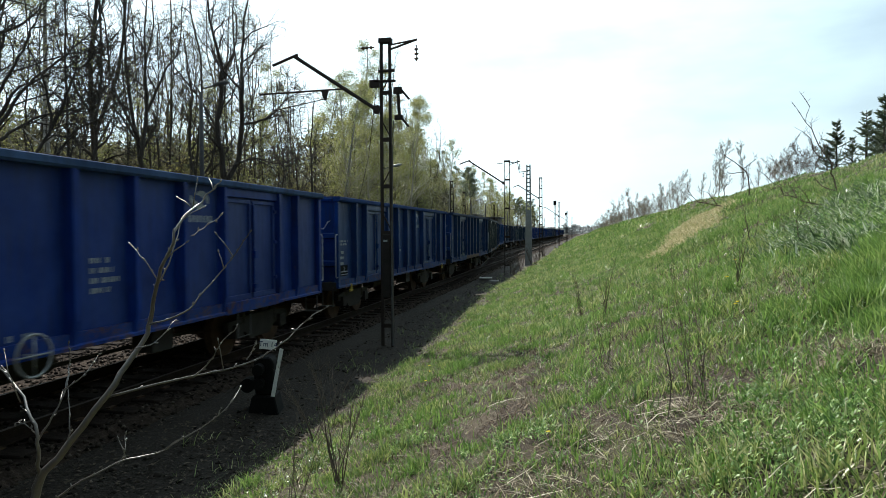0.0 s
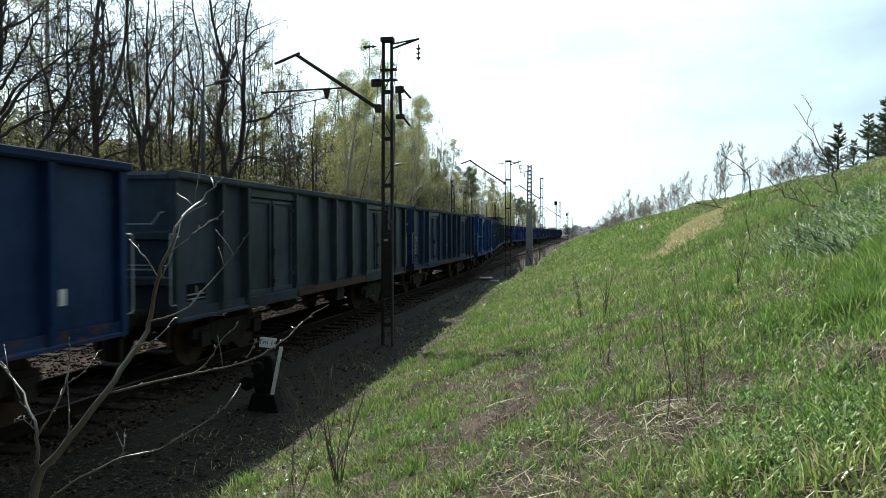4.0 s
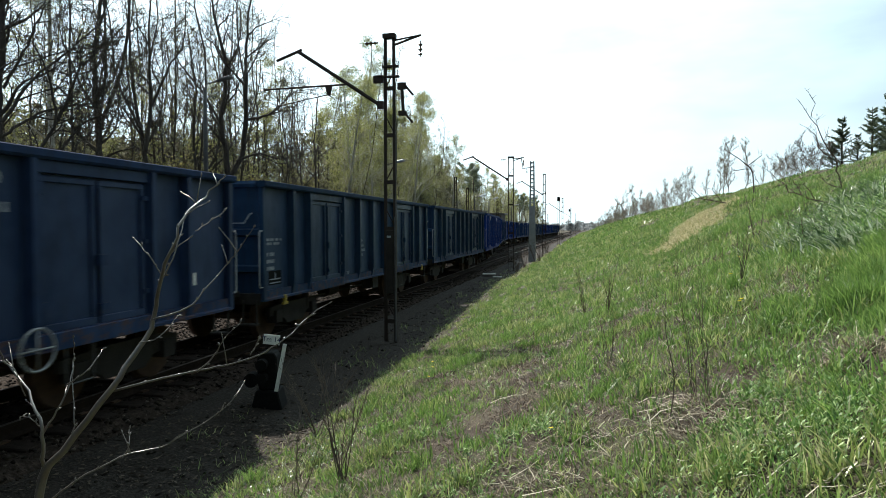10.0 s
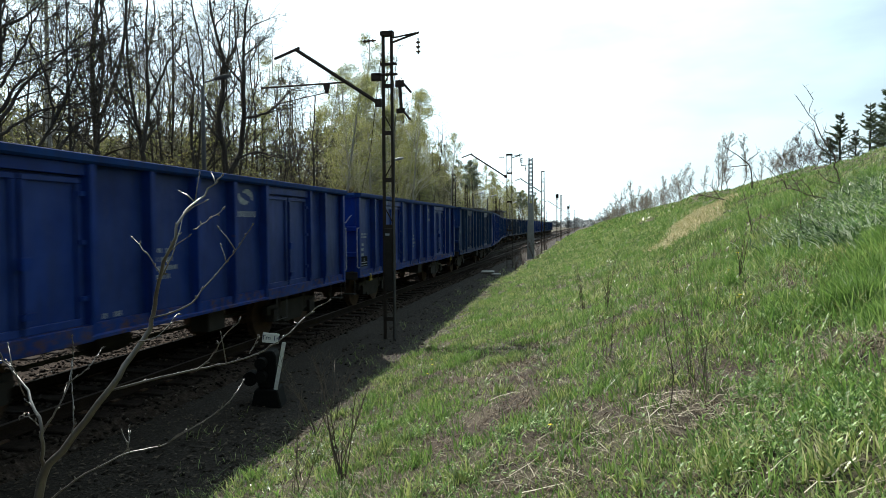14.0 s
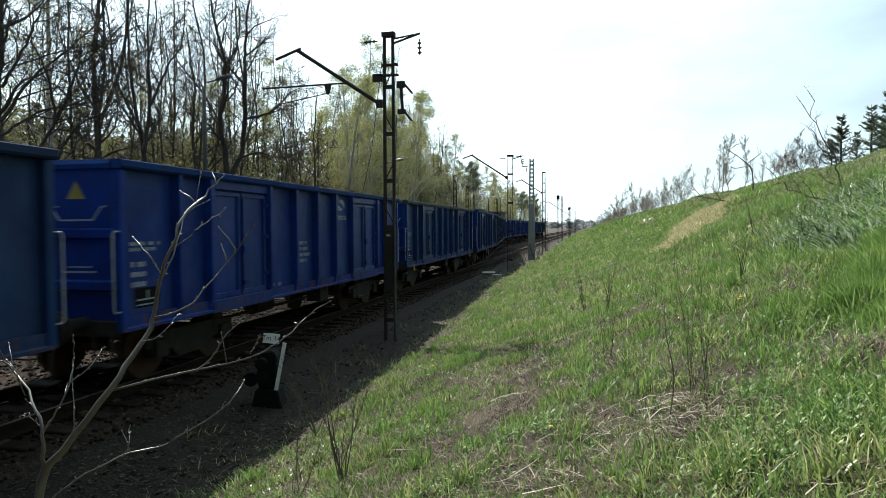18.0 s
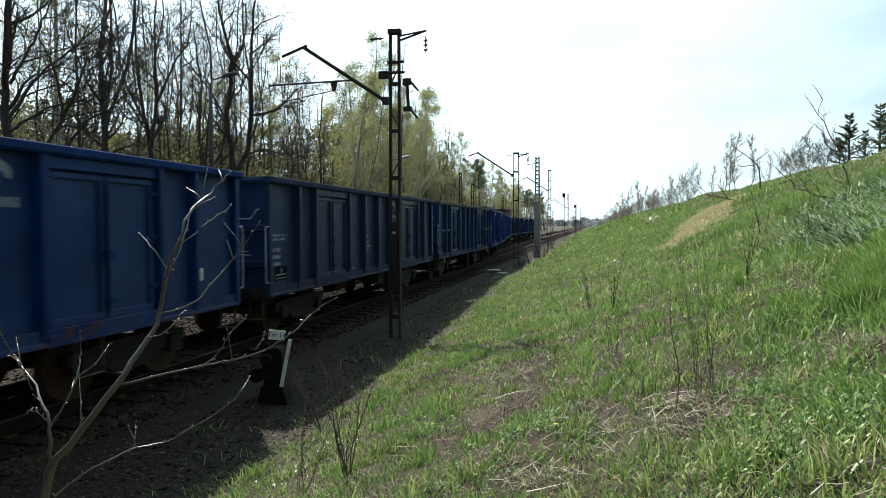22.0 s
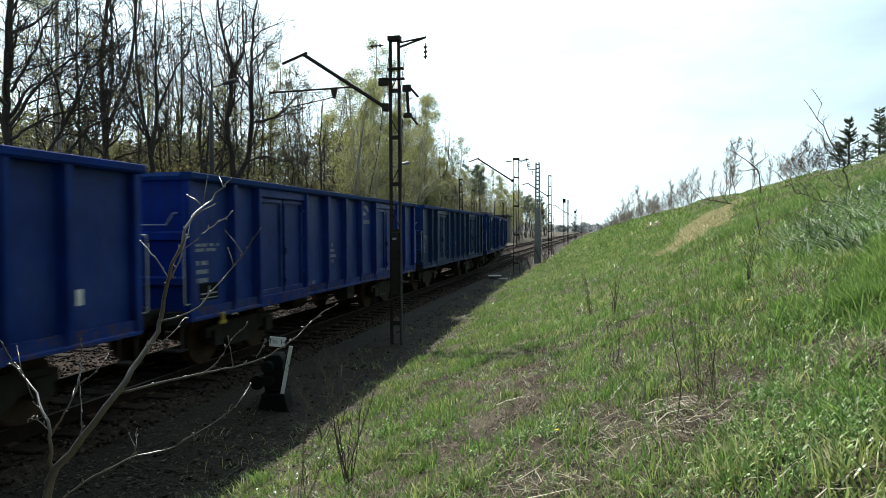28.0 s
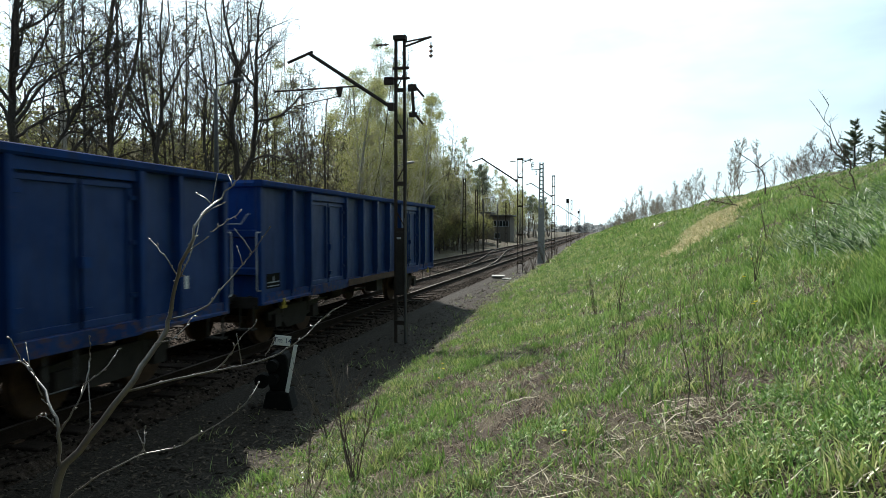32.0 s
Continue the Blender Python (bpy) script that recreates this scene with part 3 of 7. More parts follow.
            put("corner_step", Shape().box(s * 1.18 - 0.16, s * 1.18 + 0.16, y + e * 0.06 - 0.1, y + e * 0.06 + 0.1, 0.47, 0.5).box(s * 1.18 - 0.15, s * 1.18 - 0.13, y + e * 0.06 - 0.02, y + e * 0.06 + 0.02, 0.5, 0.95).box(s * 1.18 + 0.13, s * 1.18 + 0.15, y + e * 0.06 - 0.02, y + e * 0.06 + 0.02, 0.5, 0.95), M_BLACKSTEEL)
        put("headstock", Shape().box(-1.4, 1.4, min(y, y + e * 0.05), max(y, y + e * 0.05), 0.86, SILL + 0.16), M_BLACKSTEEL, bevel=0.01)
        put("coupling_hook", Shape().box(-0.05, 0.05, min(y, y + e * 0.36), max(y, y + e * 0.36), 0.98, 1.1).tube([(0, y + e * 0.3, 1.05), (0, y + e * 0.5, 0.86), (0, y + e * 0.68, 0.9)], 0.035, 6), M_BLACKSTEEL)
        put("crossbar", Shape().tube([(1.22, y, 2.62), (1.22, y + e * 0.09, 2.6), (1.1, y + e * 0.1, 2.43), (0.58, y + e * 0.1, 2.43), (0.46, y + e * 0.09, 2.6), (0.46, y, 2.62)], 0.012, 6), M_HANDRAIL)
        bg = put("bogie", Shape().box(-0.95, 0.95, e * 4.25 - 0.16, e * 4.25 + 0.16, 0.42, 0.72), M_BLACKSTEEL, "grimy black two-axle bogie")
        for s in (-1, 1):
            fr = Shape()
            fr.prism([(e * 4.25 - 1.2, 0.5), (e * 4.25 - 0.6, 0.42), (e * 4.25 - 0.4, 0.26), (e * 4.25 + 0.4, 0.26), (e * 4.25 + 0.6, 0.42), (e * 4.25 + 1.2, 0.5),
                      (e * 4.25 + 1.2, 0.66), (e * 4.25 + 0.5, 0.72), (e * 4.25 - 0.5, 0.72), (e * 4.25 - 1.2, 0.66)], "x", s * 1.0 - 0.05, s * 1.0 + 0.05)
            for a in (-0.9, 0.9):
                fr.box(s * 1.0 - 0.1, s * 1.0 + 0.12, e * 4.25 + a - 0.14, e * 4.25 + a + 0.14, 0.34, 0.6)
                fr.tube([(s * 1.0, e * 4.25 + a * 0.7, 0.5), (s * 1.0, e * 4.25 + a * 0.7, 0.82)], 0.07, 8)
            put("bogie_frame", fr, M_BLACKSTEEL, par=bg)
        for a in (-0.9, 0.9):
            ws = Shape().tube([(-1.05, e * 4.25 + a, 0.46), (1.05, e * 4.25 + a, 0.46)], 0.075, 10)
            for s in (-1, 1):
                ws.disc((s * 0.74, e * 4.25 + a, 0.46), "x", 0.46, 0.06, 28).disc((s * 0.68, e * 4.25 + a, 0.46), "x", 0.488, 0.015, 28)
            put("wheelset", ws, M_RUSTSTEEL, par=bg)
    put("floor", Shape().box(-1.3, 1.3, -L + 0.05, L - 0.05, 1.1, 1.2), M_RUSTSTEEL)
    under = Shape().box(-0.25, 0.25, -L, L, 0.8, 1.09)
    for y in (-2.6, -1.3, 0, 1.3, 2.6):
        under.box(-1.2, 1.2, y - 0.06, y + 0.06, 0.92, 1.09)
    put("underframe", under, M_BLACKSTEEL)
    put("brake_gear", Shape().disc((0.45, -0.9, 0.66), "y", 0.2, 0.35, 14).tube([(0.5, -3.2, 0.55), (0.5, 3.2, 0.55)], 0.03, 6).box(0.9, 1.25, 0.6, 1.1, 0.55, 0.9), M_BLACKSTEEL)
    put("footstep", Shape().tube([(1.42, 2.75, 0.92), (1.42, 2.75, 0.45), (1.42, 3.2, 0.45), (1.42, 3.2, 0.92)], 0.014, 6), M_POLE, "hanging metal footstep")
    return w


# per wagon, from the last one forward: paint, rim, dirt mark, extras
BRIGHT, MID, LIGHT, STEEL, TEAL, GREY, DULL = (0.012, 0.055, 0.275), (0.013, 0.058, 0.195), (0.02, 0.1, 0.29), (0.042, 0.064, 0.122), (0.03, 0.062, 0.105), (0.085, 0.088, 0.085), (0.022, 0.062, 0.16)
# The pale rim colour also carries the blue skylight that falls on it.
SKYLIT_PALE, RUSTRIM = (0.105, 0.15, 0.26), (0.135, 0.12, 0.12)
# The two foremost wagons stay out of view, added for their shadow.
FLEET = [(MID, MID, "r"), (MID, MID, "eb"), (DULL, MID, "en"), (BRIGHT, MID, "en"), (BRIGHT, BRIGHT, "ebn"), (BRIGHT, SKYLIT_PALE, "etn"), (DULL, RUSTRIM, "ns"),
         (STEEL, STEEL, "en"), (MID, MID, "etn"), (MID, RUSTRIM, "etn"), (BRIGHT, MID, "etnb"), (DULL, STEEL, "etn"), (BRIGHT, MID, "ebn"), (BRIGHT, MID, "etn"),
         (TEAL, TEAL, "eb"), (TEAL, TEAL, "n"), (STEEL, STEEL, "enw"), (LIGHT, LIGHT, "nsw"), (STEEL, RUSTRIM, "nr"), (GREY, RUSTRIM, "r"), (DULL, STEEL, "enr"),
         (MID, MID, "etn"), (BRIGHT, SKYLIT_PALE, "enwb"), (MID, MID, "en"), (STEEL, STEEL, "n")]
FLEET_LABEL = {BRIGHT: "bright blue steel open goods wagon, fairly clean", MID: "blue steel open goods wagon with dusty ribs", LIGHT: "light blue steel open goods wagon with a railed end panel",
               STEEL: "faded steel-blue open goods wagon, grimy and rusty", TEAL: "dark teal-blue open goods wagon with worn paint", GREY: "grey-brown open goods wagon with bare weathered sides", DULL: "dull blue open goods wagon streaked with dirt"}


def mark_meshes():
    x = 1.356
    me = {}
    # emblem: two hooked swooshes above a row of plain bars
    em = Shape()
    for s in (-1, 1):
        for i in range(7):
            ring = []
            for j in (i, i + 1):
                a = radians(-25 + j * 24)
                th = 0.11 * math.sin(math.pi * (j + 0.6) / 8.2) + 0.012
                ring.append((s * (0.06 + 0.17 * math.cos(a) * 1.25), 2.88 + s * 0.15 * math.sin(a), s * (0.06 + (0.17 - th) * math.cos(a) * 1.25), 2.88 + s * (0.15 - th) * math.sin(a)))
            (p, q, r, t), (p2, q2, r2, t2) = ring
            em.add([(x + 0.004, p, q), (x + 0.004, p2, q2), (x + 0.004, r2, t2), (x + 0.004, r, t)], [(0, 1, 2, 3)])
    me["emblem"] = em.mesh("emblem", M_FADEDWHITE)
    bars = Shape()
    for i in range(8):
        bars.box(x, x + 0.004, -0.40 + i * 0.1, -0.345 + i * 0.1, 2.51, 2.62)
    me["emblem_bars"] = bars.mesh("emblem_marking", M_FADEDWHITE)
    rng = random.Random(5)

    def rows(widths, z0, h, gap, y0=0.0, cell=0.055):
        sh = Shape()
        for i, wd in enumerate(widths):
            y = y0
            while y < y0 + wd:
                c = rng.choice((0.6, 1.0, 1.0, 1.8)) * cell
                if rng.random() < 0.86:
                    sh.box(x, x + 0.004, y, y + c, z0 - i * (h + gap), z0 - i * (h + gap) + h)
                y += c + 0.02
        return sh

    me["number"] = rows((0.36, 0.5, 0.55, 0.34), 1.95, 0.07, 0.06, 0.0, 0.034).mesh("painted_marking", M_FADEDWHITE)
    me["table"] = rows((0.62, 0.62), 2.08, 0.05, 0.03, 0.08).mesh("load_table", M_FADEDWHITE)
    me["table_low"] = rows((0.3, 0.36, 0.3), 1.78, 0.07, 0.07, 0.1).mesh("load_table", M_FADEDWHITE)
    me["placard"] = Shape().box(x, x + 0.004, 0.16, 0.7, 1.2, 1.48).mesh("placard", M_BLACKPAINT)
    me["placard_bars"] = Shape().box(x + 0.004, x + 0.007, 0.2, 0.66, 1.3, 1.325).box(x + 0.004, x + 0.007, 0.2, 0.66, 1.23, 1.25).box(x + 0.004, x + 0.007, 0.42, 0.45, 1.33, 1.44).mesh("placard_marking", M_FADEDWHITE)
    me["low"] = rows((0.34,), 1.14, 0.07, 0.05, 0, 0.03).mesh("sill_marking", M_FADEDWHITE)
    me["sticker"] = Shape().box(x, x + 0.004, 0, 0.11, 1.42, 1.62).mesh("paper_label", M_WHITE)
    L = LEN / 2
    me["triangle"] = Shape().prism([(0.62, 2.72), (0.90, 2.72), (0.76, 2.96)], "y", -L - 0.006, -L - 0.001).mesh("warning_triangle", M_YELLOW)
    me["endbars"] = Shape().box(0.55, 1.05, -L - 0.006, -L - 0.001, 1.72, 1.745).box(0.62, 0.98, -L - 0.006, -L - 0.001, 1.79, 1.81).mesh("end_marking", M_FADEDWHITE)
    me["handwheel"] = Shape().ring((1.56, 0, 0.98), "x", 0.24, 0.016).tube([(1.56, 0, 0.74), (1.56, 0, 1.22)], 0.012, 5).tube([(1.56, -0.24, 0.98), (1.56, 0.24, 0.98)], 0.012, 5).tube([(1.3, 0, 0.98), (1.57, 0, 0.98)], 0.02, 6).mesh("brake_handwheel", M_GALV, 0, True)
    me["hook"] = Shape().box(1.44, 1.49, -0.045, 0.045, 0.78, 0.98).box(1.44, 1.49, -0.1, 0.1, 0.78, 0.84).mesh("towing_hook", M_YELLOW, 0.012)
    me["rail"] = Shape().prism([(1.355, 2.0), (1.47, 2.03), (1.47, 2.09), (1.355, 2.12)], "y", -6.35, -4.42).mesh("panel_rail", M_PAINT)
    me["rusty"] = Shape().box(1.476, 1.486, -2.2, 2.2, SILL + 0.01, SILL + 0.17).mesh("sill_plate", M_RUSTSTEEL, 0.004)
    return me


def build_train():
    base = build_wagon()
    marks = mark_meshes()
    train = []
    wagons = [base] + [copy_thing(base, Matrix()) for _ in FLEET[1:]]
    for k, (body, rim, extra) in enumerate(FLEET):
        w = wagons[k]
        w["label"] = FLEET_LABEL[body]
        rng = random.Random(k * 7 + 3)

        def mark(name, key, y, label=""):
            o = part(name, marks[key], None, w, label, at=pose(0, y, 0))
            if "marking" in name or "table" in name:
                o["kind"] = "stuff"

        if "e" in extra:
            mark("emblem", "emblem", 1.70, "faded white emblem")
            mark("emblem_marking", "emblem_bars", 1.70)
        if "n" in extra:
            mark("painted_marking", "number", -0.95 if k % 2 else -0.75, "faded white painted marking")
            mark("sill_marking", "low", -2.0)
        if "n" in extra or "t" in extra:
            mark("load_table", "table", -6.25, "faded white load table")
            mark("load_table", "table_low", -6.25)
        if k % 3 != 2:
            mark("placard", "placard", -6.25, "black enamelled placard")
            mark("placard_marking", "placard_bars", -6.25)
        if "t" in extra:
            mark("warning_triangle", "triangle", 0, "yellow warning triangle")
        if k % 3 == 1:
            mark("end_marking", "endbars", 0)
        if "w" in extra:
            mark("brake_handwheel", "handwheel", -1.84 if k == 22 else 2.2, "spoked brake handwheel")
        if "b" in extra or k % 4 == 0:
            mark("paper_label", "sticker", 5.4, "white paper label")
        if "s" in extra:
            mark("panel_rail", "rail", 0)
            part("panel_rail", marks["rail"], None, w, at=pose(0, 10.77, 0))
        if k % 3 == 0:
            mark("towing_hook", "hook", -5.6, "yellow towing hook")
            mark("towing_hook", "hook", 5.6, "yellow towing hook")
        if "r" in extra:
            mark("sill_plate", "rusty", 0, "rusted sill plate")
        for o in w.children_recursive:
            c = rim if o.name.startswith(("top_rim", "end_rim")) else body
            j = rng.uniform(0.9, 1.1)
            o.color = (c[0] * j, c[1] * j, c[2] * j, 1)
        train.append(w)
    return train


TRAIN = build_train()


def front_of_last(t):
    """Where the leading end of the last wagon's body stands along the line; the train picks up speed."""
    return 310.35 - 8.59 * t - 0.02395 * t * t


# ---- overhead line masts, poles, signals ----
def insulator(p, axis, n=3, r=0.06, step=0.11):
    sh, d = Shape(), {"x": Vector((1, 0, 0)), "z": Vector((0, 0, 1))}[axis]
    p = Vector(p)
    sh.tube([p, p + d * step * (n + 0.4)], 0.018, 6)
    for i in range(n):
        c = p + d * step * (i + 0.6)
        sh.tube([c - d * 0.03, c, c + d * 0.035], [r * 0.6, r, r * 0.25], 10)
    return sh


def lattice_mast(x, y, h, label, base_z=-0.45, w0=0.29, w1=0.25, arm="", group="overhead line masts", mat=M_MAST, thin=1.0, lift=0.0):
    m = thing("catenary_mast", label, "mast", pose(x, y, 0), group)
    for s in (-1, 1):
        leg = Shape()
        c0, c1 = s * w0 / 2, s * w1 / 2
        u = [(p * thin, q * thin) for p, q in ((0.012, -0.04), (0.012, 0.04), (-0.062, 0.04), (-0.062, 0.03), (-0.012, 0.03), (-0.012, -0.03), (-0.062, -0.03), (-0.062, -0.04))]
        v = [(c0 + s * p, q, base_z) for p, q in u] + [(c1 + s * p, q, h) for p, q in u]
        leg.add(v, [(i, (i + 1) % 8, (i + 1) % 8 + 8, i + 8) for i in range(8)] + [tuple(range(8)), tuple(range(8, 16))])
        part("leg", leg, mat, m)
    z, k = base_z + 0.7, 0
    while z < h - 0.3:
        wz = w0 + (w1 - w0) * (z - base_z) / (h - base_z)
        wn_ = w0 + (w1 - w0) * (min(z + 0.55, h) - base_z) / (h - base_z)
        e = 1 if k % 2 else -1
        part("lacing_bar", Shape().tube([(-e * wz / 2, 0.045, z), (e * wn_ / 2, 0.045, z + 0.5)], 0.016, 4), mat, m)
        part("batten", Shape().box(-wz / 2, wz / 2, -0.054, -0.042, z - 0.05, z + 0.05), mat, m)
        z += 0.95 / thin
        k += 1
    part("cap_plate", Shape().box(-w1 / 2 - 0.03, w1 / 2 + 0.03, -0.085, 0.085, h - 0.09, h + 0.02), mat, m, bevel=0.006)
    part("footing", Shape().box(-0.32, 0.32, -0.28, 0.28, base_z - 0.5, base_z + 0.06), M_RENDER, m, "stained concrete footing", bevel=0.02)
    if "k" in arm:   # raking cantilever over the track
        part("cantilever", Shape().tube([(-0.24, 0, 5.29 + lift), (-2.35, 0, 6.69 + lift)], 0.045, 8), mat, m)
        part("strut_end", Shape().tube([(-2.26, 0, 6.73 + lift), (-2.93, 0, 6.5 + lift)], 0.038, 8), mat, m)
        part("clamp", Shape().box(-0.3, -0.16, -0.07, 0.07, 5.2 + lift, 5.38 + lift), mat, m)
    if "r" in arm:   # arm that holds the contact wire
        part("registration_arm", Shape().tube([(-1.02, 0, 5.83 + lift), (-3.3, 0, 5.80 + lift)], 0.022, 6).prism([(-1.66, 5.83 + lift), (-1.46, 5.83 + lift), (-1.52, 5.58 + lift), (-1.58, 5.58 + lift)], "y", -0.02, 0.02), mat, m)
        part("steady_arm", Shape().tube([(-1.6, 0.0, 5.6 + lift), (-2.2, 0, 5.5 + lift), (-2.9, 0, 5.38 + lift)], 0.013, 5), mat, m)
    if "s" in arm:
        part("stay", Shape().tube([(-0.15, 0, 6.45), (-0.55, 0.3, 4.2), (-0.9, 0.6, 3.2)], 0.008, 4), mat, m)
    if "f" in arm:   # feeder bracket with hanging insulator
        part("feeder_bracket", Shape().tube([(0.1, 0, h - 0.25), (0.78, 0, h - 0.05)], 0.026, 6).tube([(0.1, 0, h - 0.14), (0.78, 0, h - 0.05)], 0.02, 6), mat, m)
        part("insulator", insulator((0.76, 0, h - 0.56), "z"), M_PORCELAIN, m, "brown porcelain insulator")
        part("insulator", insulator((-0.62, 0, h - 0.17), "x", 3, 0.045, 0.1), M_PORCELAIN, m, "brown porcelain insulator")
    if "s" in arm:   # switch gear and its drive box
        part("switch_bracket", Shape().box(-0.3, 0.24, -0.05, 0.05, 5.93, 5.98).box(-0.4, -0.16, -0.05, 0.05, 5.82, 6.0).box(-0.18, 0.22, -0.04, 0.04, 6.17, 6.23), mat, m, bevel=0.01)
        part("disconnector", Shape().tube([(0.34, 0, 5.05), (0.30, 0, 5.75)], 0.04, 7).box(0.2, 0.4, -0.035, 0.035, 5.64, 5.8).box(0.22, 0.42, -0.035, 0.035, 5.02, 5.13).tube([(0.34, 0, 5.78), (0.58, 0, 5.5)], 0.03, 6).tube([(0.36, 0, 5.1), (0.56, 0, 4.85)], 0.03, 6), mat, m)
        part("drive_box", Shape().box(-0.1, 0.1, -0.07, 0.05, 0.75, 2.28), M_BLACKSTEEL, m, "dark rusty casing between the legs", bevel=0.015)
        part("drive_rod", Shape().tube([(0.15, -0.1, 2.2), (0.2, -0.06, 5.0)], 0.014, 6).tube([(0.15, -0.09, -0.4), (0.15, -0.09, 2.6)], 0.025, 8), M_POLE, m, "grey earthing pipe")
        part("enamel_plate", Shape().box(-0.07, 0.03, -0.08, -0.071, 2.1, 2.15), M_FADEDWHITE, m, "small pale enamel plate")
    return m


lattice_mast(-4.68, 15.15, 6.95, "rusty lattice steel overhead line mast with cantilever and switch gear", arm="kfsr", thin=0.85, base_z=-0.62)
lattice_mast(-4.62, 39.6, 6.63, "slender steel overhead line mast with raking cantilever", base_z=-0.4, w0=0.36, w1=0.32, arm="kf", thin=0.55)
lattice_mast(-4.62, 70.0, 8.05, "dark lattice steel mast with a raking cantilever beside the track", w0=0.4, w1=0.3, arm="k", lift=0.6)
lattice_mast(-4.6, 118, 7.6, "dark lattice steel mast beside the track", arm="k")
lattice_mast(-4.6, 172, 7.6, "dark lattice steel mast beside the track", arm="k")
lattice_mast(-4.6, 235, 7.6, "dark lattice steel mast beside the track", arm="")
for yy, xx, hh in ((70, -14.2, 7.9), (80, -14.7, 7.3), (118, -16.2, 7.2), (175, -14.6, 7.4), (240, -14.6, 7.4)):
    lattice_mast(xx, yy, hh, "dark lattice steel mast before the wood", base_z=-0.6, w0=0.5, w1=0.3, thin=1.2)


def concrete_pole(x, y, h):
    p = thing("concrete_pole", "grey pierced concrete pole beside the track", "pole", pose(x, y, 0))
    sh = Shape()
    for s in (-1, 1):
        sh.add([(s * 0.12, -0.08, -0.5), (s * 0.28, -0.08, -0.5), (s * 0.28, 0.08, -0.5), (s * 0.12, 0.08, -0.5), (s * 0.07, -0.06, h), (s * 0.16, -0.06, h), (s * 0.16, 0.06, h), (s * 0.07, 0.06, h)],
               [(0, 3, 2, 1), (4, 5, 6, 7), (0, 1, 5, 4), (1, 2, 6, 5), (2, 3, 7, 6), (3, 0, 4, 7)])
    part("shaft", sh, M_GALV, p)
    z = 3.9
    part("web", Shape().box(-0.2, 0.2, -0.05, 0.05, -0.5, 3.9), M_GALV, p)
    while z < h:
        part("web_bar", Shape().box(-0.13, 0.13, -0.04, 0.04, z, z + 0.1), M_GALV, p)
        z += 0.3
    part("crossarm", Shape().tube([(0, 0, h - 0.5), (-0.75, 0, h - 0.55)], 0.03, 6).tube([(-0.7, 0, h - 0.5), (-0.85, 0, h + 0.35)], 0.03, 6), M_MAST, p)
    part("insulator", insulator((-0.4, 0, h - 0.95), "z", 3), M_PORCELAIN, p)


concrete_pole(-4.2, 49.8, 7.4)


def signal_post(x, y, h):
    s = thing("light_signal", "dark railway light signal on a thin lattice post", "railway signal", pose(x, y, 0), "signals")
    part("post", Shape().tube([(-0.12, 0, -0.4), (-0.1, 0, h)], 0.03, 5).tube([(0.12, 0, -0.4), (0.1, 0, h)], 0.03, 5), M_MAST, s)
    for i in range(int(h / 0.6)):
        part("rung", Shape().box(-0.12, 0.12, -0.01, 0.01, i * 0.6, i * 0.6 + 0.04), M_MAST, s)
    part("head", Shape().box(-0.2, 0.2, -0.1, 0.1, h - 0.4, h + 0.2), M_BLACKPAINT, s, bevel=0.02)
    for i in range(2):
        part("lens_hood", Shape().disc((0, -0.17, h - 0.25 + i * 0.3), "y", 0.09, 0.08, 10), M_BLACKPAINT, s)


signal_post(-4.3, 96, 6.6)
signal_post(-4.3, 150, 6.4)


def street_lamp(x, y, h, reach, label):
    p = thing("street_lamp", label, "lamp post", pose(x, y, 0), "lamp posts before the wood")
    part("pole", Shape().tube([(0, 0, -0.7), (0, 0, h * 0.6), (0, 0, h - 0.2)], [0.13, 0.1, 0.075], 10), M_POLE, p, smooth=True)
    part("bracket", Shape().tube([(0, 0, h - 0.3), (0.05, 0.05, h), (reach * 0.5, 0.3, h + 0.18)], 0.035, 7), M_POLE, p)
    hd = Shape()
    hd.tube([(reach * 0.4, 0.25, h + 0.14), (reach * 0.5, 0.3, h + 0.2), (reach * 0.85, 0.5, h + 0.32), (reach, 0.6, h + 0.35)], [0.05, 0.09, 0.11, 0.05], 8)
    # Far heads carry sunlight and the near one backlight in their colours.
    part("lamp_head", hd, M_GALV if h < 8 else M_POLE, p, "grey lamp head", smooth=True)


street_lamp(-16.0, 25.2, 8.5, 1.0, "tall street lamp on a grey pole behind the train")
for yy, hh in ((48, 7.2), (88, 6.5), (101, 6.75), (131, 6.75)):
    street_lamp(-15.2, yy, hh, 1.4, "street lamp with a pale head before the wood")


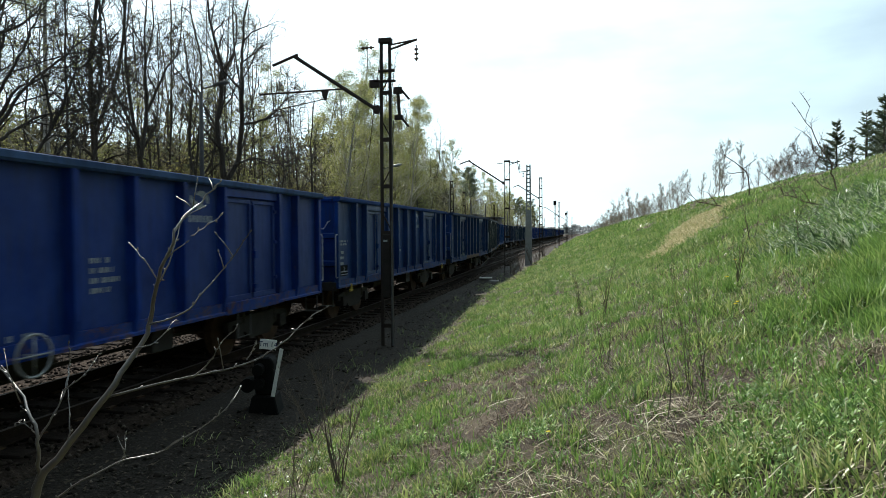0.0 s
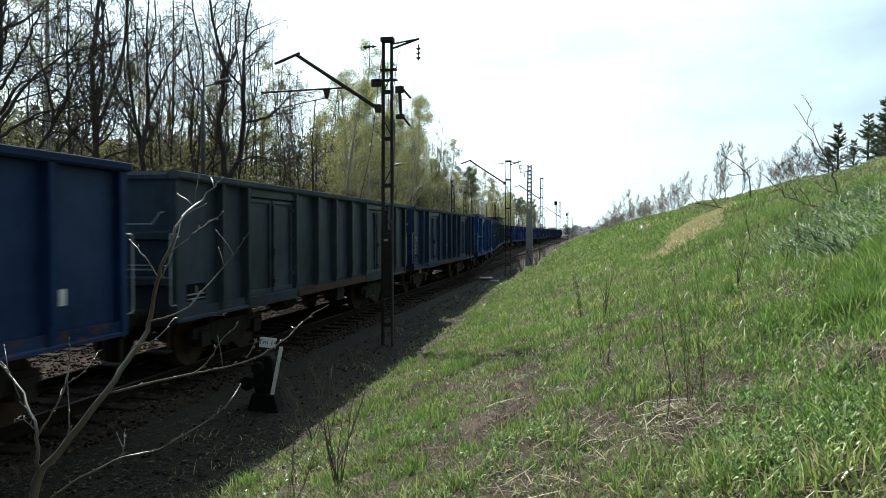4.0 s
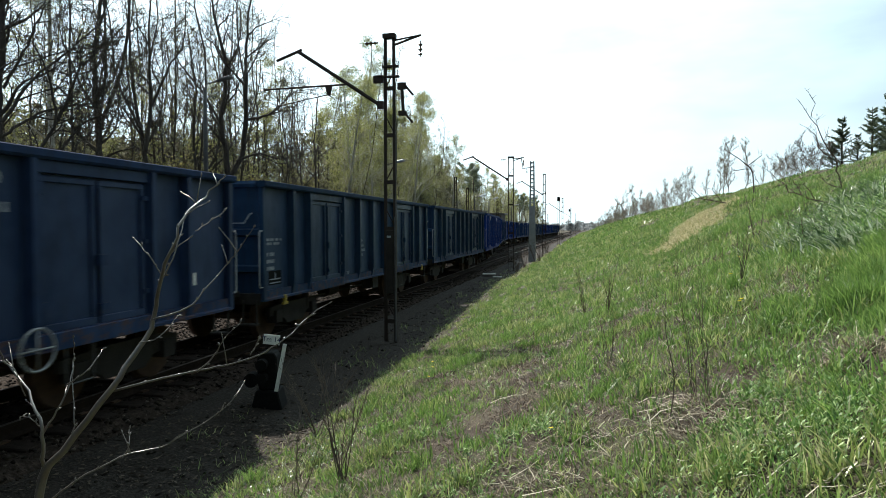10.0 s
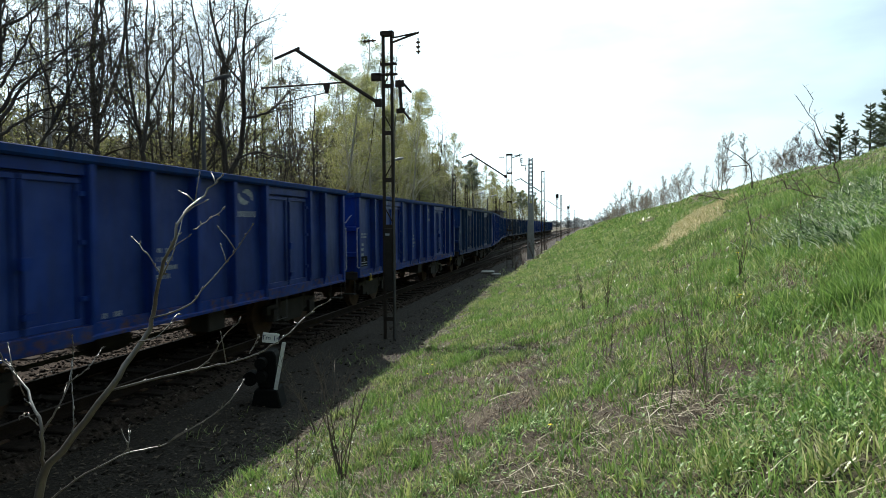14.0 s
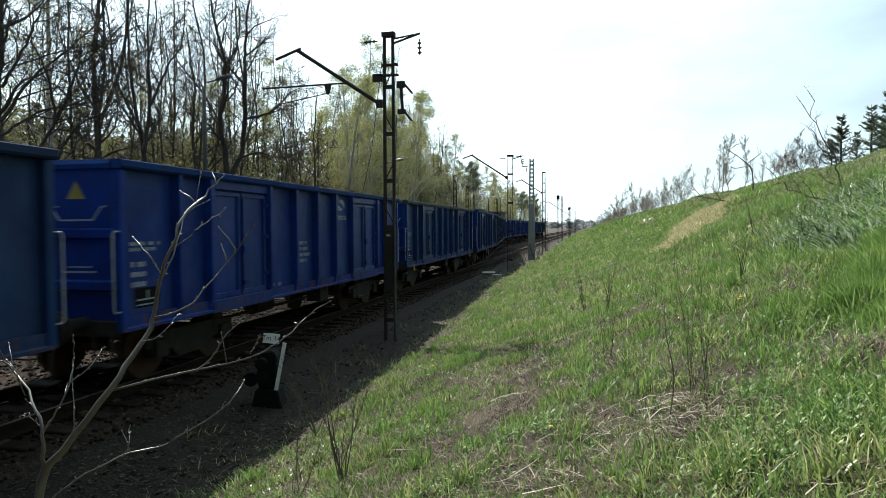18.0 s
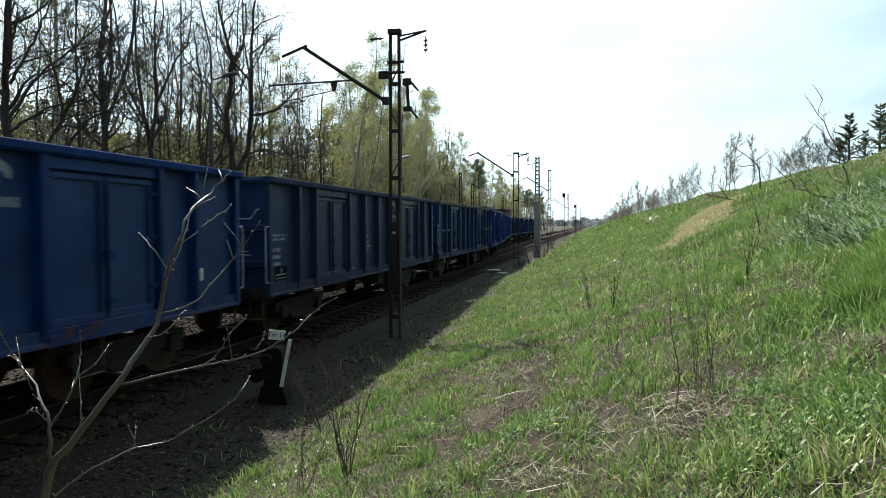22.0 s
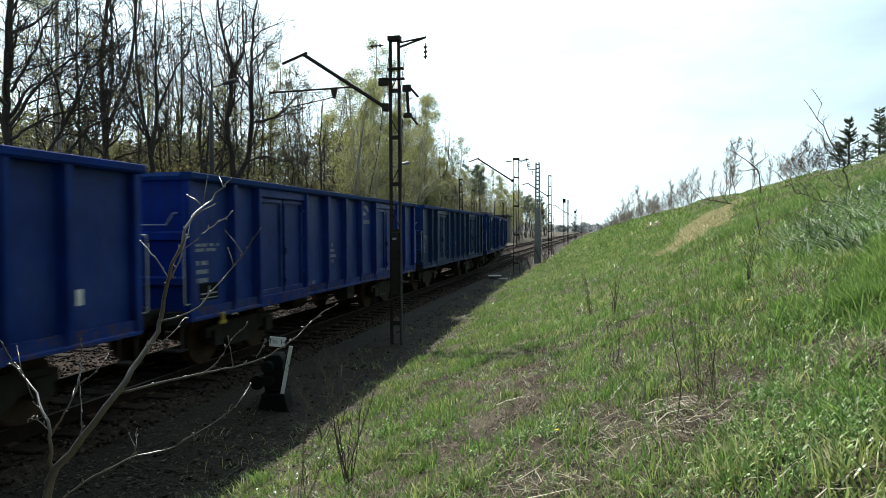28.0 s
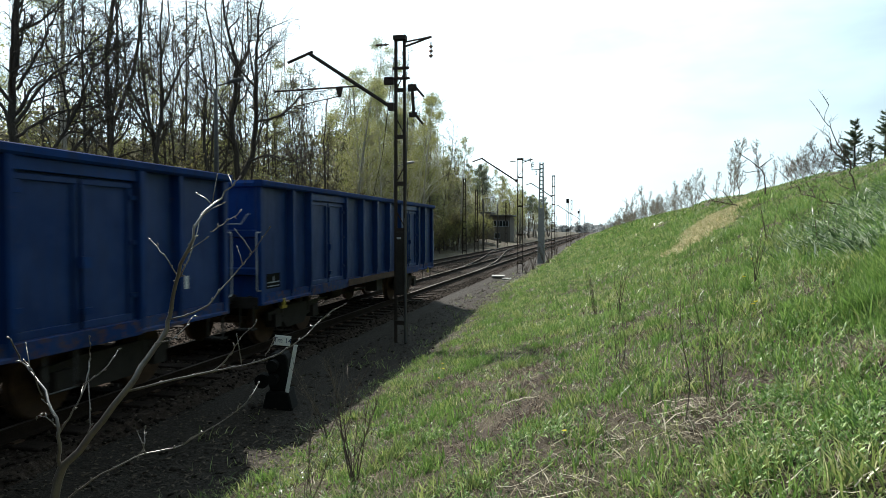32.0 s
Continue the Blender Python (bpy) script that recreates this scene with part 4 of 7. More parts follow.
def shunt_signal():
    s = thing("dwarf_signal", "black dwarf shunting signal with white plate and white bar", "railway signal", pose(-4.83, 9.25, -0.45, 0, 0, 14))
    part("base", Shape().prism([(-0.24, 0), (0.24, 0), (0.17, 0.3), (-0.17, 0.3)], "y", -0.2, 0.2), M_BLACKPAINT, s, bevel=0.02)
    part("body", Shape().prism([(-0.12, 0.3), (0.12, 0.3), (0.15, 0.42), (0.15, 0.8), (0.1, 0.88), (-0.1, 0.88), (-0.15, 0.8), (-0.15, 0.42)], "y", -0.14, 0.16), M_BLACKPAINT, s, bevel=0.02)
    for z in (0.5, 0.71):
        part("lens_hood", Shape().disc((-0.06, -0.2, z), "y", 0.085, 0.08, 14), M_BLACKPAINT, s)
    part("cable_box", Shape().disc((-0.25, -0.05, 0.45), "y", 0.11, 0.09, 14), M_BLACKPAINT, s)
    bar = part("white_bar", Shape().box(-0.028, 0.028, -0.01, 0.01, -0.37, 0.37), M_WHITE, s, "white painted leaning bar", bevel=0.003, at=pose(0.22, -0.2, 0.66, 0, 11, 0))
    pl = part("sign_plate", Shape().box(-0.125, 0.125, -0.008, 0.008, -0.075, 0.075), M_WHITE, s, "small white plate lettered Tm 14", bevel=0.003, at=pose(0.09, -0.2, 1.09, -6, 6, 0))
    txt = bpy.data.curves.new("plate_text", "FONT")
    txt.body, txt.size, txt.align_x, txt.align_y, txt.extrude = "Tm 14", 0.105, "CENTER", "CENTER", 0.001
    dg = new("plate_text_source", txt)
    me = bpy.data.meshes.new_from_object(dg.evaluated_get(bpy.context.evaluated_depsgraph_get()))
    bpy.data.objects.remove(dg)
    me.materials.clear()
    me.materials.append(M_INK)
    part("lettering", me, None, pl, "dark blue letters", at=pose(0, -0.0105, 0, 90, 0, 0))


shunt_signal()


def cable_cover(x, y, wx, wy, h, lift):
    z = float(ground_z(x, y))
    c = thing("cable_cover", "low concrete cable cover beside the points", "cable cover", pose(x, y, z, 0, 0, 8), "cable covers")
    part("lid", Shape().box(-wx / 2, wx / 2, -wy / 2, wy / 2, lift + h - 0.06, lift + h), M_CONCRETE, c, "pale worn concrete lid", bevel=0.01)
    part("chamber", Shape().box(-wx / 2 + 0.04, wx / 2 - 0.04, -wy / 2 + 0.04, wy / 2 - 0.04, -0.15, lift + h - 0.061), M_RENDER, c)


cable_cover(-5.35, 35.6, 0.7, 0.9, 0.13, 0.02)
cable_cover(-4.75, 34.6, 0.5, 0.5, 0.06, 0.01)


def signal_box():
    b = thing("signal_box", "grey rendered flat-roofed signal box among trees", "building", pose(-26.2, 152, -0.4))
    part("wall", Shape().box(-5.8, 1.4, 0, 7, 0, 6.6), M_RENDER, b, "stained grey rendered wall")
    part("wall", Shape().box(1.4, 6.4, -1.2, 6, 0, 5.9), M_RENDER, b, "stained grey rendered wall")
    part("roof", Shape().box(-6.3, 1.8, -0.6, 7.5, 6.6, 6.95), M_ROOFING, b, bevel=0.03)
    part("roof", Shape().box(1.81, 7.0, -1.8, 6.5, 5.9, 6.25), M_ROOFING, b, bevel=0.03)
    pane = Shape().box(-0.6, 0.6, -0.03, 0.0, -0.6, 0.6).mesh("pane", M_GLASS)
    frm = Shape().box(-0.7, 0.7, -0.06, -0.03, 0.6, 0.7).box(-0.7, 0.7, -0.06, -0.03, -0.7, -0.6).box(-0.7, -0.6, -0.06, -0.03, -0.6, 0.6).box(0.6, 0.7, -0.06, -0.03, -0.6, 0.6).box(-0.04, 0.04, -0.06, -0.03, -0.6, 0.6).mesh("window_frame", M_FADEDWHITE)
    for x, y, z in ((2.6, -1.2, 4.2), (4.0, -1.2, 4.2), (5.4, -1.2, 4.2), (3.4, -1.2, 1.4), (-4.2, 0, 4.4), (-2.2, 0, 4.4)):
        wdw = part("window", pane, None, b, "dark window", at=pose(x, y, z))
        part("window_frame", frm, None, wdw)
    part("door", Shape().box(-0.6, 0.6, -0.04, 0, 0, 2.05), M_RUSTSTEEL, b, "brown door", at=pose(-0.4, 0, 0))


signal_box()


# ---- trees ----
def curve_points(pts, steps=4):
    """A smooth run through the points."""
    P = [Vector(p) for p in pts]
    out = []
    for i in range(len(P) - 1):
        a, b, c, d = P[max(i - 1, 0)], P[i], P[i + 1], P[min(i + 2, len(P) - 1)]
        for k in range(steps):
            t = k / steps
            out.append(0.5 * ((2 * b) + (c - a) * t + (2 * a - 5 * b + 4 * c - d) * t * t + (3 * b - a - 3 * c + d) * t ** 3))
    return out + [P[-1]]


def grow(seed, h, r0, limbs=14, sub=6, twigs=5, start=0.25, rise=0.6, lean=0.03, spreadf=0.42, twig_r=0.010, droop=0.0, forks=0):
    """Tubes of a bare tree and the tips of its twigs."""
    rng = random.Random(seed)
    fine = min(1.0, h / 8)
    parts_, tips = {"trunk": ([], []), "bough_work": ([], []), "twig_work": ([], [])}, []

    def tube(pts, radii, sides, which="trunk"):
        V, F = parts_[which]
        k = len(V)
        ref = None
        for i, p in enumerate(pts):
            d = (pts[min(i + 1, len(pts) - 1)] - pts[max(i - 1, 0)]).normalized()
            ref = d.orthogonal().normalized() if ref is None else (ref - d * ref.dot(d)).normalized()
            side = d.cross(ref)
            for j in range(sides):
                a = 2 * math.pi * j / sides
                V.append(p + (ref * math.cos(a) + side * math.sin(a)) * radii[i])
        for i in range(len(pts) - 1):
            for j in range(sides):
                a, b = k + i * sides + j, k + i * sides + (j + 1) % sides
                F.append((a, b, b + sides, a + sides))

    def way(p, d, length, n, bend, up):
        pts = [p.copy()]
        for _ in range(n):
            d = (d + Vector((rng.gauss(0, bend), rng.gauss(0, bend), rng.gauss(0, bend) + up))).normalized()
            p = p + d * (length / n)
            pts.append(p.copy())
        return pts

    stems = [(Vector((0, 0, -0.3)), Vector((rng.gauss(0, lean), rng.gauss(0, lean), 1)), h, r0)]
    for _ in range(forks):
        z = h * rng.uniform(0.22, 0.4)
        a = rng.uniform(0, 6.28)
        stems.append((Vector((0, 0, z)), Vector((math.cos(a) * 0.4, math.sin(a) * 0.4, 1)), h * rng.uniform(0.55, 0.68), r0 * 0.62))
    for si, (p0, d0, hh, rr) in enumerate(stems):
        n = 9
        trunk = way(p0, d0, hh, n, 0.05, 0.04)
        if si:
            base = min(stems_trunk, key=lambda q: abs(q.z - p0.z))
            off = base - trunk[0]
            trunk = [q + off for q in trunk]
        else:
            stems_trunk = trunk
        tr = [rr * (1 - i / (n + 0.4)) ** 0.8 + 0.012 * fine for i in range(n + 1)]
        if not si:
            tr[0] *= 1.35
        tube(trunk, tr, 8)
        for q in range(limbs if not si else limbs * 2 // 3):
            f = start + (1 - start) * ((q + rng.random()) / limbs) ** 0.9
            f = min(f, 0.98)
            i = min(int(f * n), n - 1)
            p = trunk[i].lerp(trunk[i + 1], f * n - i)
            a = rng.uniform(0, 6.28)
            L = hh * spreadf * (1.05 - f) ** 0.7 * rng.uniform(0.6, 1.1) + 0.4
            d = Vector((math.cos(a), math.sin(a), rise * rng.uniform(0.5, 1.5)))
            lr = max(0.014 * fine, tr[i] * rng.uniform(0.3, 0.52))
            limb = way(p, d.normalized(), L, 5, 0.2, 0.09 - droop)
            tube(limb, [lr * (1 - j / 5.6) + 0.006 * fine for j in range(6)], 5, "bough_work")
            tips.append(limb[-1])
            for u in range(sub):
                g = rng.uniform(0.25, 1.0)
                j = min(int(g * 5), 4)
                p2 = limb[j].lerp(limb[j + 1], g * 5 - j)
                base_d = (limb[j + 1] - limb[j]).normalized()
                d2 = (base_d + Vector((rng.gauss(0, 0.7), rng.gauss(0, 0.7), rng.gauss(0.25, 0.5)))).normalized()
                L2 = L * rng.uniform(0.25, 0.5) * (1.2 - g * 0.5)
                br = way(p2, d2, L2, 4, 0.2, 0.05 - droop * 1.5)
                tube(br, [max(twig_r, lr * 0.35) * (1 - e / 5.0) + 0.004 * fine for e in range(5)], 4, "bough_work")
                for t in range(twigs):
                    g2 = rng.uniform(0.2, 1.0)
                    e = min(int(g2 * 4), 3)
                    p3 = br[e].lerp(br[e + 1], g2 * 4 - e)
                    d3 = ((br[e + 1] - br[e]).normalized() + Vector((rng.gauss(0, 0.7), rng.gauss(0, 0.7), rng.gauss(0.1, 0.5)))).normalized()
                    tw = way(p3, d3, L2 * rng.uniform(0.3, 0.7) + 0.15, 3, 0.2, 0.03 - droop * 2.5)
                    tube(tw, [twig_r * c for c in (0.9, 0.7, 0.5, 0.3)], 3, "twig_work")
                    tips += tw[1:]
    return parts_, tips


def ramify(seed, stems, start=0.3, boughs=9, reach=3.6, twig=0.010, levels=3, uprise=0.07, spread_a=1.1):
    """A bare broad-crowned tree: main stems given by (radius, end radius, (aside, up) points), the boughs, branches and twigs grown on them."""
    rng = random.Random(seed)
    parts_, tips = {"trunk": ([], []), "bough_work": ([], []), "twig_work": ([], [])}, []

    def tube(pts, radii, sides, which):
        V, F = parts_[which]
        k, ref, n = len(V), None, len(pts)
        for i, p in enumerate(pts):
            d = (pts[min(i + 1, n - 1)] - pts[max(i - 1, 0)]).normalized()
            ref = d.orthogonal().normalized() if ref is None else (ref - d * ref.dot(d)).normalized()
            side = d.cross(ref)
            for j in range(sides):
                a = 2 * math.pi * j / sides
                V.append(p + (ref * math.cos(a) + side * math.sin(a)) * radii[i])
        for i in range(n - 1):
            for j in range(sides):
                a, b = k + i * sides + j, k + i * sides + (j + 1) % sides
                F.append((a, b, b + sides, a + sides))

    def run(p, d, length, n, bend):
        pts = [p.copy()]
        for _ in range(n):
            d = (d + Vector((rng.gauss(0, bend), rng.gauss(0, bend), rng.gauss(0, bend) + uprise))).normalized()
            p = p + d * (length / n)
            pts.append(p.copy())
        return pts

    def side_shoot(base_d):
        a = Vector((rng.gauss(0, 1), rng.gauss(0, 1), rng.gauss(0, 0.8)))
        a = (a - base_d * a.dot(base_d)).normalized()
        k = spread_a * rng.uniform(0.6, 1.5)
        return (base_d + a * k).normalized()

    def children(pts, radii, level, count, length):
        n = len(pts) - 1
        for q in range(count):
            f = 0.2 + 0.8 * (q + rng.random()) / count
            i = min(int(f * n), n - 1)
            p = pts[i].lerp(pts[i + 1], f * n - i)
            d = side_shoot((pts[i + 1] - pts[i]).normalized())
            L = length * rng.uniform(0.5, 1.15) * (1.15 - 0.45 * f)
            r = max(twig, radii[i] * rng.uniform(0.38, 0.62))
            grow_on(p, d, L, r, level)

    def grow_on(p, d, L, r, level):
        n = (6, 4, 3)[min(level, 2)]
        pts = run(p, d, L, n, (0.2, 0.24, 0.22)[min(level, 2)])
        radii = [r * (1 - 0.78 * i / n) for i in range(n + 1)]
        last = level >= levels - 1
        tube(pts, [max(c, twig * 0.4) for c in radii], 5 if level == 0 else 4 if level == 1 else 3, "twig_work" if last else "bough_work")
        if last:
            tips.extend(pts[1:])
        else:
            children(pts, radii, level + 1, (9, 5)[min(level, 1)], L * (0.5, 0.5)[min(level, 1)])

    for si, (r0, r1, *pts) in enumerate(stems):
        way = curve_points([Vector((a, rng.gauss(0, 0.25) if 0 < i else 0, b)) for i, (a, b) in enumerate(pts)], 5)
        n = len(way) - 1
        way = [p + Vector((rng.gauss(0, 0.03), rng.gauss(0, 0.03), 0)) if 0 < i < n else p for i, p in enumerate(way)]
        radii = [r0 + (r1 - r0) * (i / n) ** 0.85 for i in range(n + 1)]
        if si == 0:
            radii[0] *= 1.35
        tube(way, radii, 8, "trunk")
        tips.append(way[-1])
        first = start if si == 0 else 0.12
        for q in range(boughs if si == 0 else max(4, boughs * 2 // 3)):
            f = first + (1 - first) * (q + rng.random()) / (boughs if si == 0 else max(4, boughs * 2 // 3))
            f = min(f, 0.99)
            i = min(int(f * n), n - 1)
            p = way[i].lerp(way[i + 1], f * n - i)
            d = side_shoot((way[i + 1] - way[i]).normalized())
            d.z = max(d.z, -0.05)
            grow_on(p, d.normalized(), reach * rng.uniform(0.6, 1.2) * (1.2 - 0.7 * f), max(twig * 1.5, min(radii[i] * rng.uniform(0.45, 0.75), 0.085)), 0)
    return parts_, tips


def leaf_cloud(tips, n, size, spread_r, seed, zmin=0.0):
    rng = np.random.RandomState(seed)
    T = np.array([tuple(p) for p in tips if p.z > zmin])
    c = T[rng.randint(0, len(T), n)] + rng.normal(0, spread_r, (n, 3))
    a = rng.normal(0, 1, (n, 3))
    a /= np.linalg.norm(a, axis=1)[:, None]
    b = np.cross(a, rng.normal(0, 1, (n, 3)))
    b /= np.linalg.norm(b, axis=1)[:, None]
    s = size * rng.uniform(0.6, 1.4, (n, 1))
    v = np.stack([c - a * s, c + b * s * 0.55, c + a * s, c - b * s * 0.55], 1).reshape(-1, 3)
    return v, np.arange(4 * n).reshape(n, 4)


def tree_mesh(name, V, F, mat):
    return fast_mesh(name, np.array([tuple(p) for p in V]), np.array(F), mat, True)


def make_tree(name, label, cat, grown, bark, leaves=None, group=""):
    parts_, tips = grown
    t = thing(name, label, cat, group=group)
    for nm, (V, F) in parts_.items():
        if F:
            o = part(nm, tree_mesh(nm, V, F, bark), None, t)
            if nm != "trunk":
                o["kind"] = "stuff"
    if leaves:
        n, size, rad, mat, seed = leaves
        v, f = leaf_cloud(tips, n, size, rad, seed, 0.2 * max(p.z for p in tips))
        part("crown", fast_mesh("crown", v, f, mat), None, t)
    t["tall"] = max(p.z for p in tips)
    return t


def plant(protos, spots, rng, lo=0.85, hi=1.15, used=()):
    """Copies of the given trees at the spots (x, y, which); each proto itself takes the first spot that names it."""
    used = set(used)
    for x, y, k in spots:
        s = rng.uniform(lo, hi)
        if x < -15 and y > 30:   # capped lower along the edge and far off, so the skyline fits the camera's view
            s = min(s * 1.2, (2.3 + abs(x) * float(np.interp(y / abs(x), [1.75, 1.9, 2.2, 2.7, 3.4, 4.2, 5.2, 8], [1.2, 0.62, 0.6, 0.84, 0.88, 0.76, 0.62, 0.55])) * rng.uniform(0.82, 1.03)) / protos[k]["tall"])
        z = float(ground_z(x, y))
        m = Matrix.Translation((x, y, z)) @ Matrix.Rotation(rng.uniform(0, 6.28), 4, "Z")
        o = protos[k]
        if k in used:
            o = copy_thing(o, m)
        else:
            used.add(k)
            o.matrix_basis = m
        o.scale = (s, s, s * rng.uniform(0.94, 1.08))


def build_wood():
    rng = random.Random(11)
    g = "trees of the wood"
    protos = {
        "oak1": make_tree("bare_tree", "tall bare dark-barked tree, leafless in spring", "tree", ramify(1, [(0.17, 0.03, (0, -0.3), (0.1, 4), (-0.1, 8), (0.3, 12), (0.1, 16)), (0.09, 0.02, (0, 5.5), (0.9, 8.5), (1.3, 12), (1.7, 14.5))], 0.28, 14, 3.8), M_BARK, group=g),
        "oak2": make_tree("bare_tree", "wide-branched bare tree with a forked dark trunk", "tree", ramify(2, [(0.16, 0.03, (0, -0.3), (-0.2, 4), (0.3, 8), (0.1, 11), (0.5, 15)), (0.1, 0.02, (0, 4.5), (-1.2, 7.5), (-1.4, 10.5), (-2.2, 13.5))], 0.25, 13, 4.0), M_BARK, group=g),
        "thin1": make_tree("bare_tree", "slim bare tree with budding twigs", "tree", ramify(3, [(0.085, 0.02, (0, -0.3), (0.15, 5), (-0.1, 10), (0.1, 14), (0.3, 18))], 0.25, 15, 2.4, 0.009), M_BARK, (1500, 0.03, 0.16, M_LEAFDULL, 3), g),
        "thin2": make_tree("bare_tree", "slim bare tree with budding twigs", "tree", ramify(4, [(0.075, 0.02, (0, -0.3), (-0.2, 4), (0.2, 8), (-0.1, 11), (0, 15))], 0.2, 15, 2.4, 0.009), M_BARK, (1900, 0.03, 0.16, M_LEAFDULL, 4), g),
        "thin3": make_tree("bare_tree", "slim dark tree leaning a little, almost leafless", "tree", ramify(14, [(0.085, 0.02, (0, -0.3), (0.3, 4), (0.5, 9), (1.0, 13), (1.1, 17))], 0.2, 15, 2.5, 0.009), M_BARK, (1000, 0.03, 0.16, M_LEAFDULL, 9), g),
        "birch1": make_tree("birch_tree", "birch with drooping twigs and fresh yellow-green leaves", "tree", grow(5, 19.5, 0.17, 20, 7, 6, 0.2, 0.9, 0.03, 0.24, 0.008, 0.05), M_BIRCHBARK, (8200, 0.055, 0.2, M_LEAFSPRING, 5), g),
        "birch2": make_tree("birch_tree", "birch with fresh yellow-green leaves", "tree", grow(6, 18, 0.15, 20, 7, 6, 0.18, 0.9, 0.05, 0.26, 0.008, 0.05), M_BIRCHBARK, (7600, 0.055, 0.2, M_LEAFSPRING, 6), g),
        "green": make_tree("young_tree", "young tree in thin pale spring leaf", "tree", grow(7, 11, 0.09, 20, 6, 5, 0.12, 0.7, 0.06, 0.34, 0.008), M_BARK, (4200, 0.055, 0.2, M_LEAFSPRING, 7), g),
        "pine": make_tree("pine_tree", "dark evergreen pine in the wood", "tree", grow(8, 17, 0.2, 14, 7, 5, 0.55, 0.3, 0.03, 0.25, 0.01), M_BARK, (7500, 0.07, 0.22, M_NEEDLE, 8), g),
        "shrub1": make_tree("shrub", "thin bare undergrowth shrub with first leaves", "shrub", grow(9, 4.2, 0.04, 14, 6, 5, 0.05, 0.9, 0.1, 0.5, 0.007, 0, 3), M_TWIG, (2200, 0.045, 0.16, M_LEAFDULL, 10), "undergrowth"),
        "shrub2": make_tree("shrub", "undergrowth shrub in pale yellow-green leaf", "shrub", grow(10, 3.4, 0.035, 14, 6, 5, 0.05, 0.8, 0.1, 0.55, 0.007, 0, 3), M_TWIG, (3200, 0.045, 0.2, M_LEAFSPRING, 12), "undergrowth"),
    }
    spots = [(-26.5, 31.5, "oak1"), (-24.5, 18.2, "oak2"), (-25, 24, "thin1"), (-26, 40, "oak2"), (-24.0, 33.5, "thin2"), (-23.5, 36.5, "thin1"),
             (-20.5, 43, "thin3"), (-19.2, 57, "birch2"), (-20.0, 51, "birch1"), (-19.5, 54, "birch2"), (-22, 60, "birch1"), (-18.8, 61.5, "birch2"), (-20, 66, "birch1"), (-19.4, 70, "birch2"), (-21, 58, "green"), (-19.6, 40, "thin2"), (-21, 37, "thin2"), (-21.5, 47, "thin1"), (-20.2, 46, "oak2")]
    for _ in range(30):
        spots.append((rng.uniform(-40, -24), rng.uniform(40, 66), rng.choice(("thin1", "thin2", "thin3", "thin2", "green", "oak2"))))
    for _ in range(64):
        v = rng.uniform(84, 200)
        spots.append((-rng.uniform(25.0 + max(0, v - 96) * 0.07, 44), v, rng.choice(("thin1", "thin2", "thin3", "green", "birch2", "thin2"))))
    for _ in range(4):
        spots.append((rng.uniform(-38, -25), rng.uniform(25, 38), rng.choice(("thin1", "thin2", "thin3", "oak1"))))
    # Trees with negative y are unseen, added to hold back skylight.
    y = -40.0
    while y < 66:
        for x0, x1, n in ((-21, -25, 0.08), (-25, -32, 0.25), (-32, -45, 0.55)):
            k = int(n) + (rng.random() < n - int(n))
            for _ in range(k):
                spots.append((rng.uniform(x1, x0), y + rng.uniform(0, 2.4), rng.choice(("thin1", "thin2", "thin3", "thin1", "thin3", "birch2", "green", "thin2", "birch1"))))
        y += 2.6 if y > 0 else 6.0
    while y < 300:
        for x0, x1, n in ((-19.5, -23, 2.0), (-23, -30, 2.4), (-30, -40, 1.6)):
            for _ in range(int(n + rng.random())):
                spots.append((rng.uniform(x1, x0), y + rng.uniform(0, 3), rng.choice(("thin1", "thin2", "pine" if y > 150 else "green", "thin3", "green", "thin2", "birch1", "thin1", "birch2"))))
        y += 3.6 + y * 0.018
    spots = [s for s in spots if not (143 < s[1] < 166 and s[0] > -36) and not (96 < s[1] <= 143 and s[0] > -24 - (s[1] - 96) * 0.1)]
    y = 6.0
    while y < 130:
        for _ in range(2):
            x = rng.uniform(-25, -17.8) if y < 90 else rng.uniform(-25, -20)
            spots.append((x, y + rng.uniform(0, 1.8), rng.choice(("shrub1", "shrub1", "shrub2"))))
        y += 1.25 + y * 0.012
    plant(protos, spots, rng)
    low = []
    for _ in range(30):
        x = rng.uniform(25, 44)
        low.append((-x, x * rng.uniform(0.92, 1.7), rng.choice(("thin3", "birch2", "green", "thin1", "thin2"))))
    plant(protos, low, rng, 0.3, 0.52, set(protos))


build_wood()


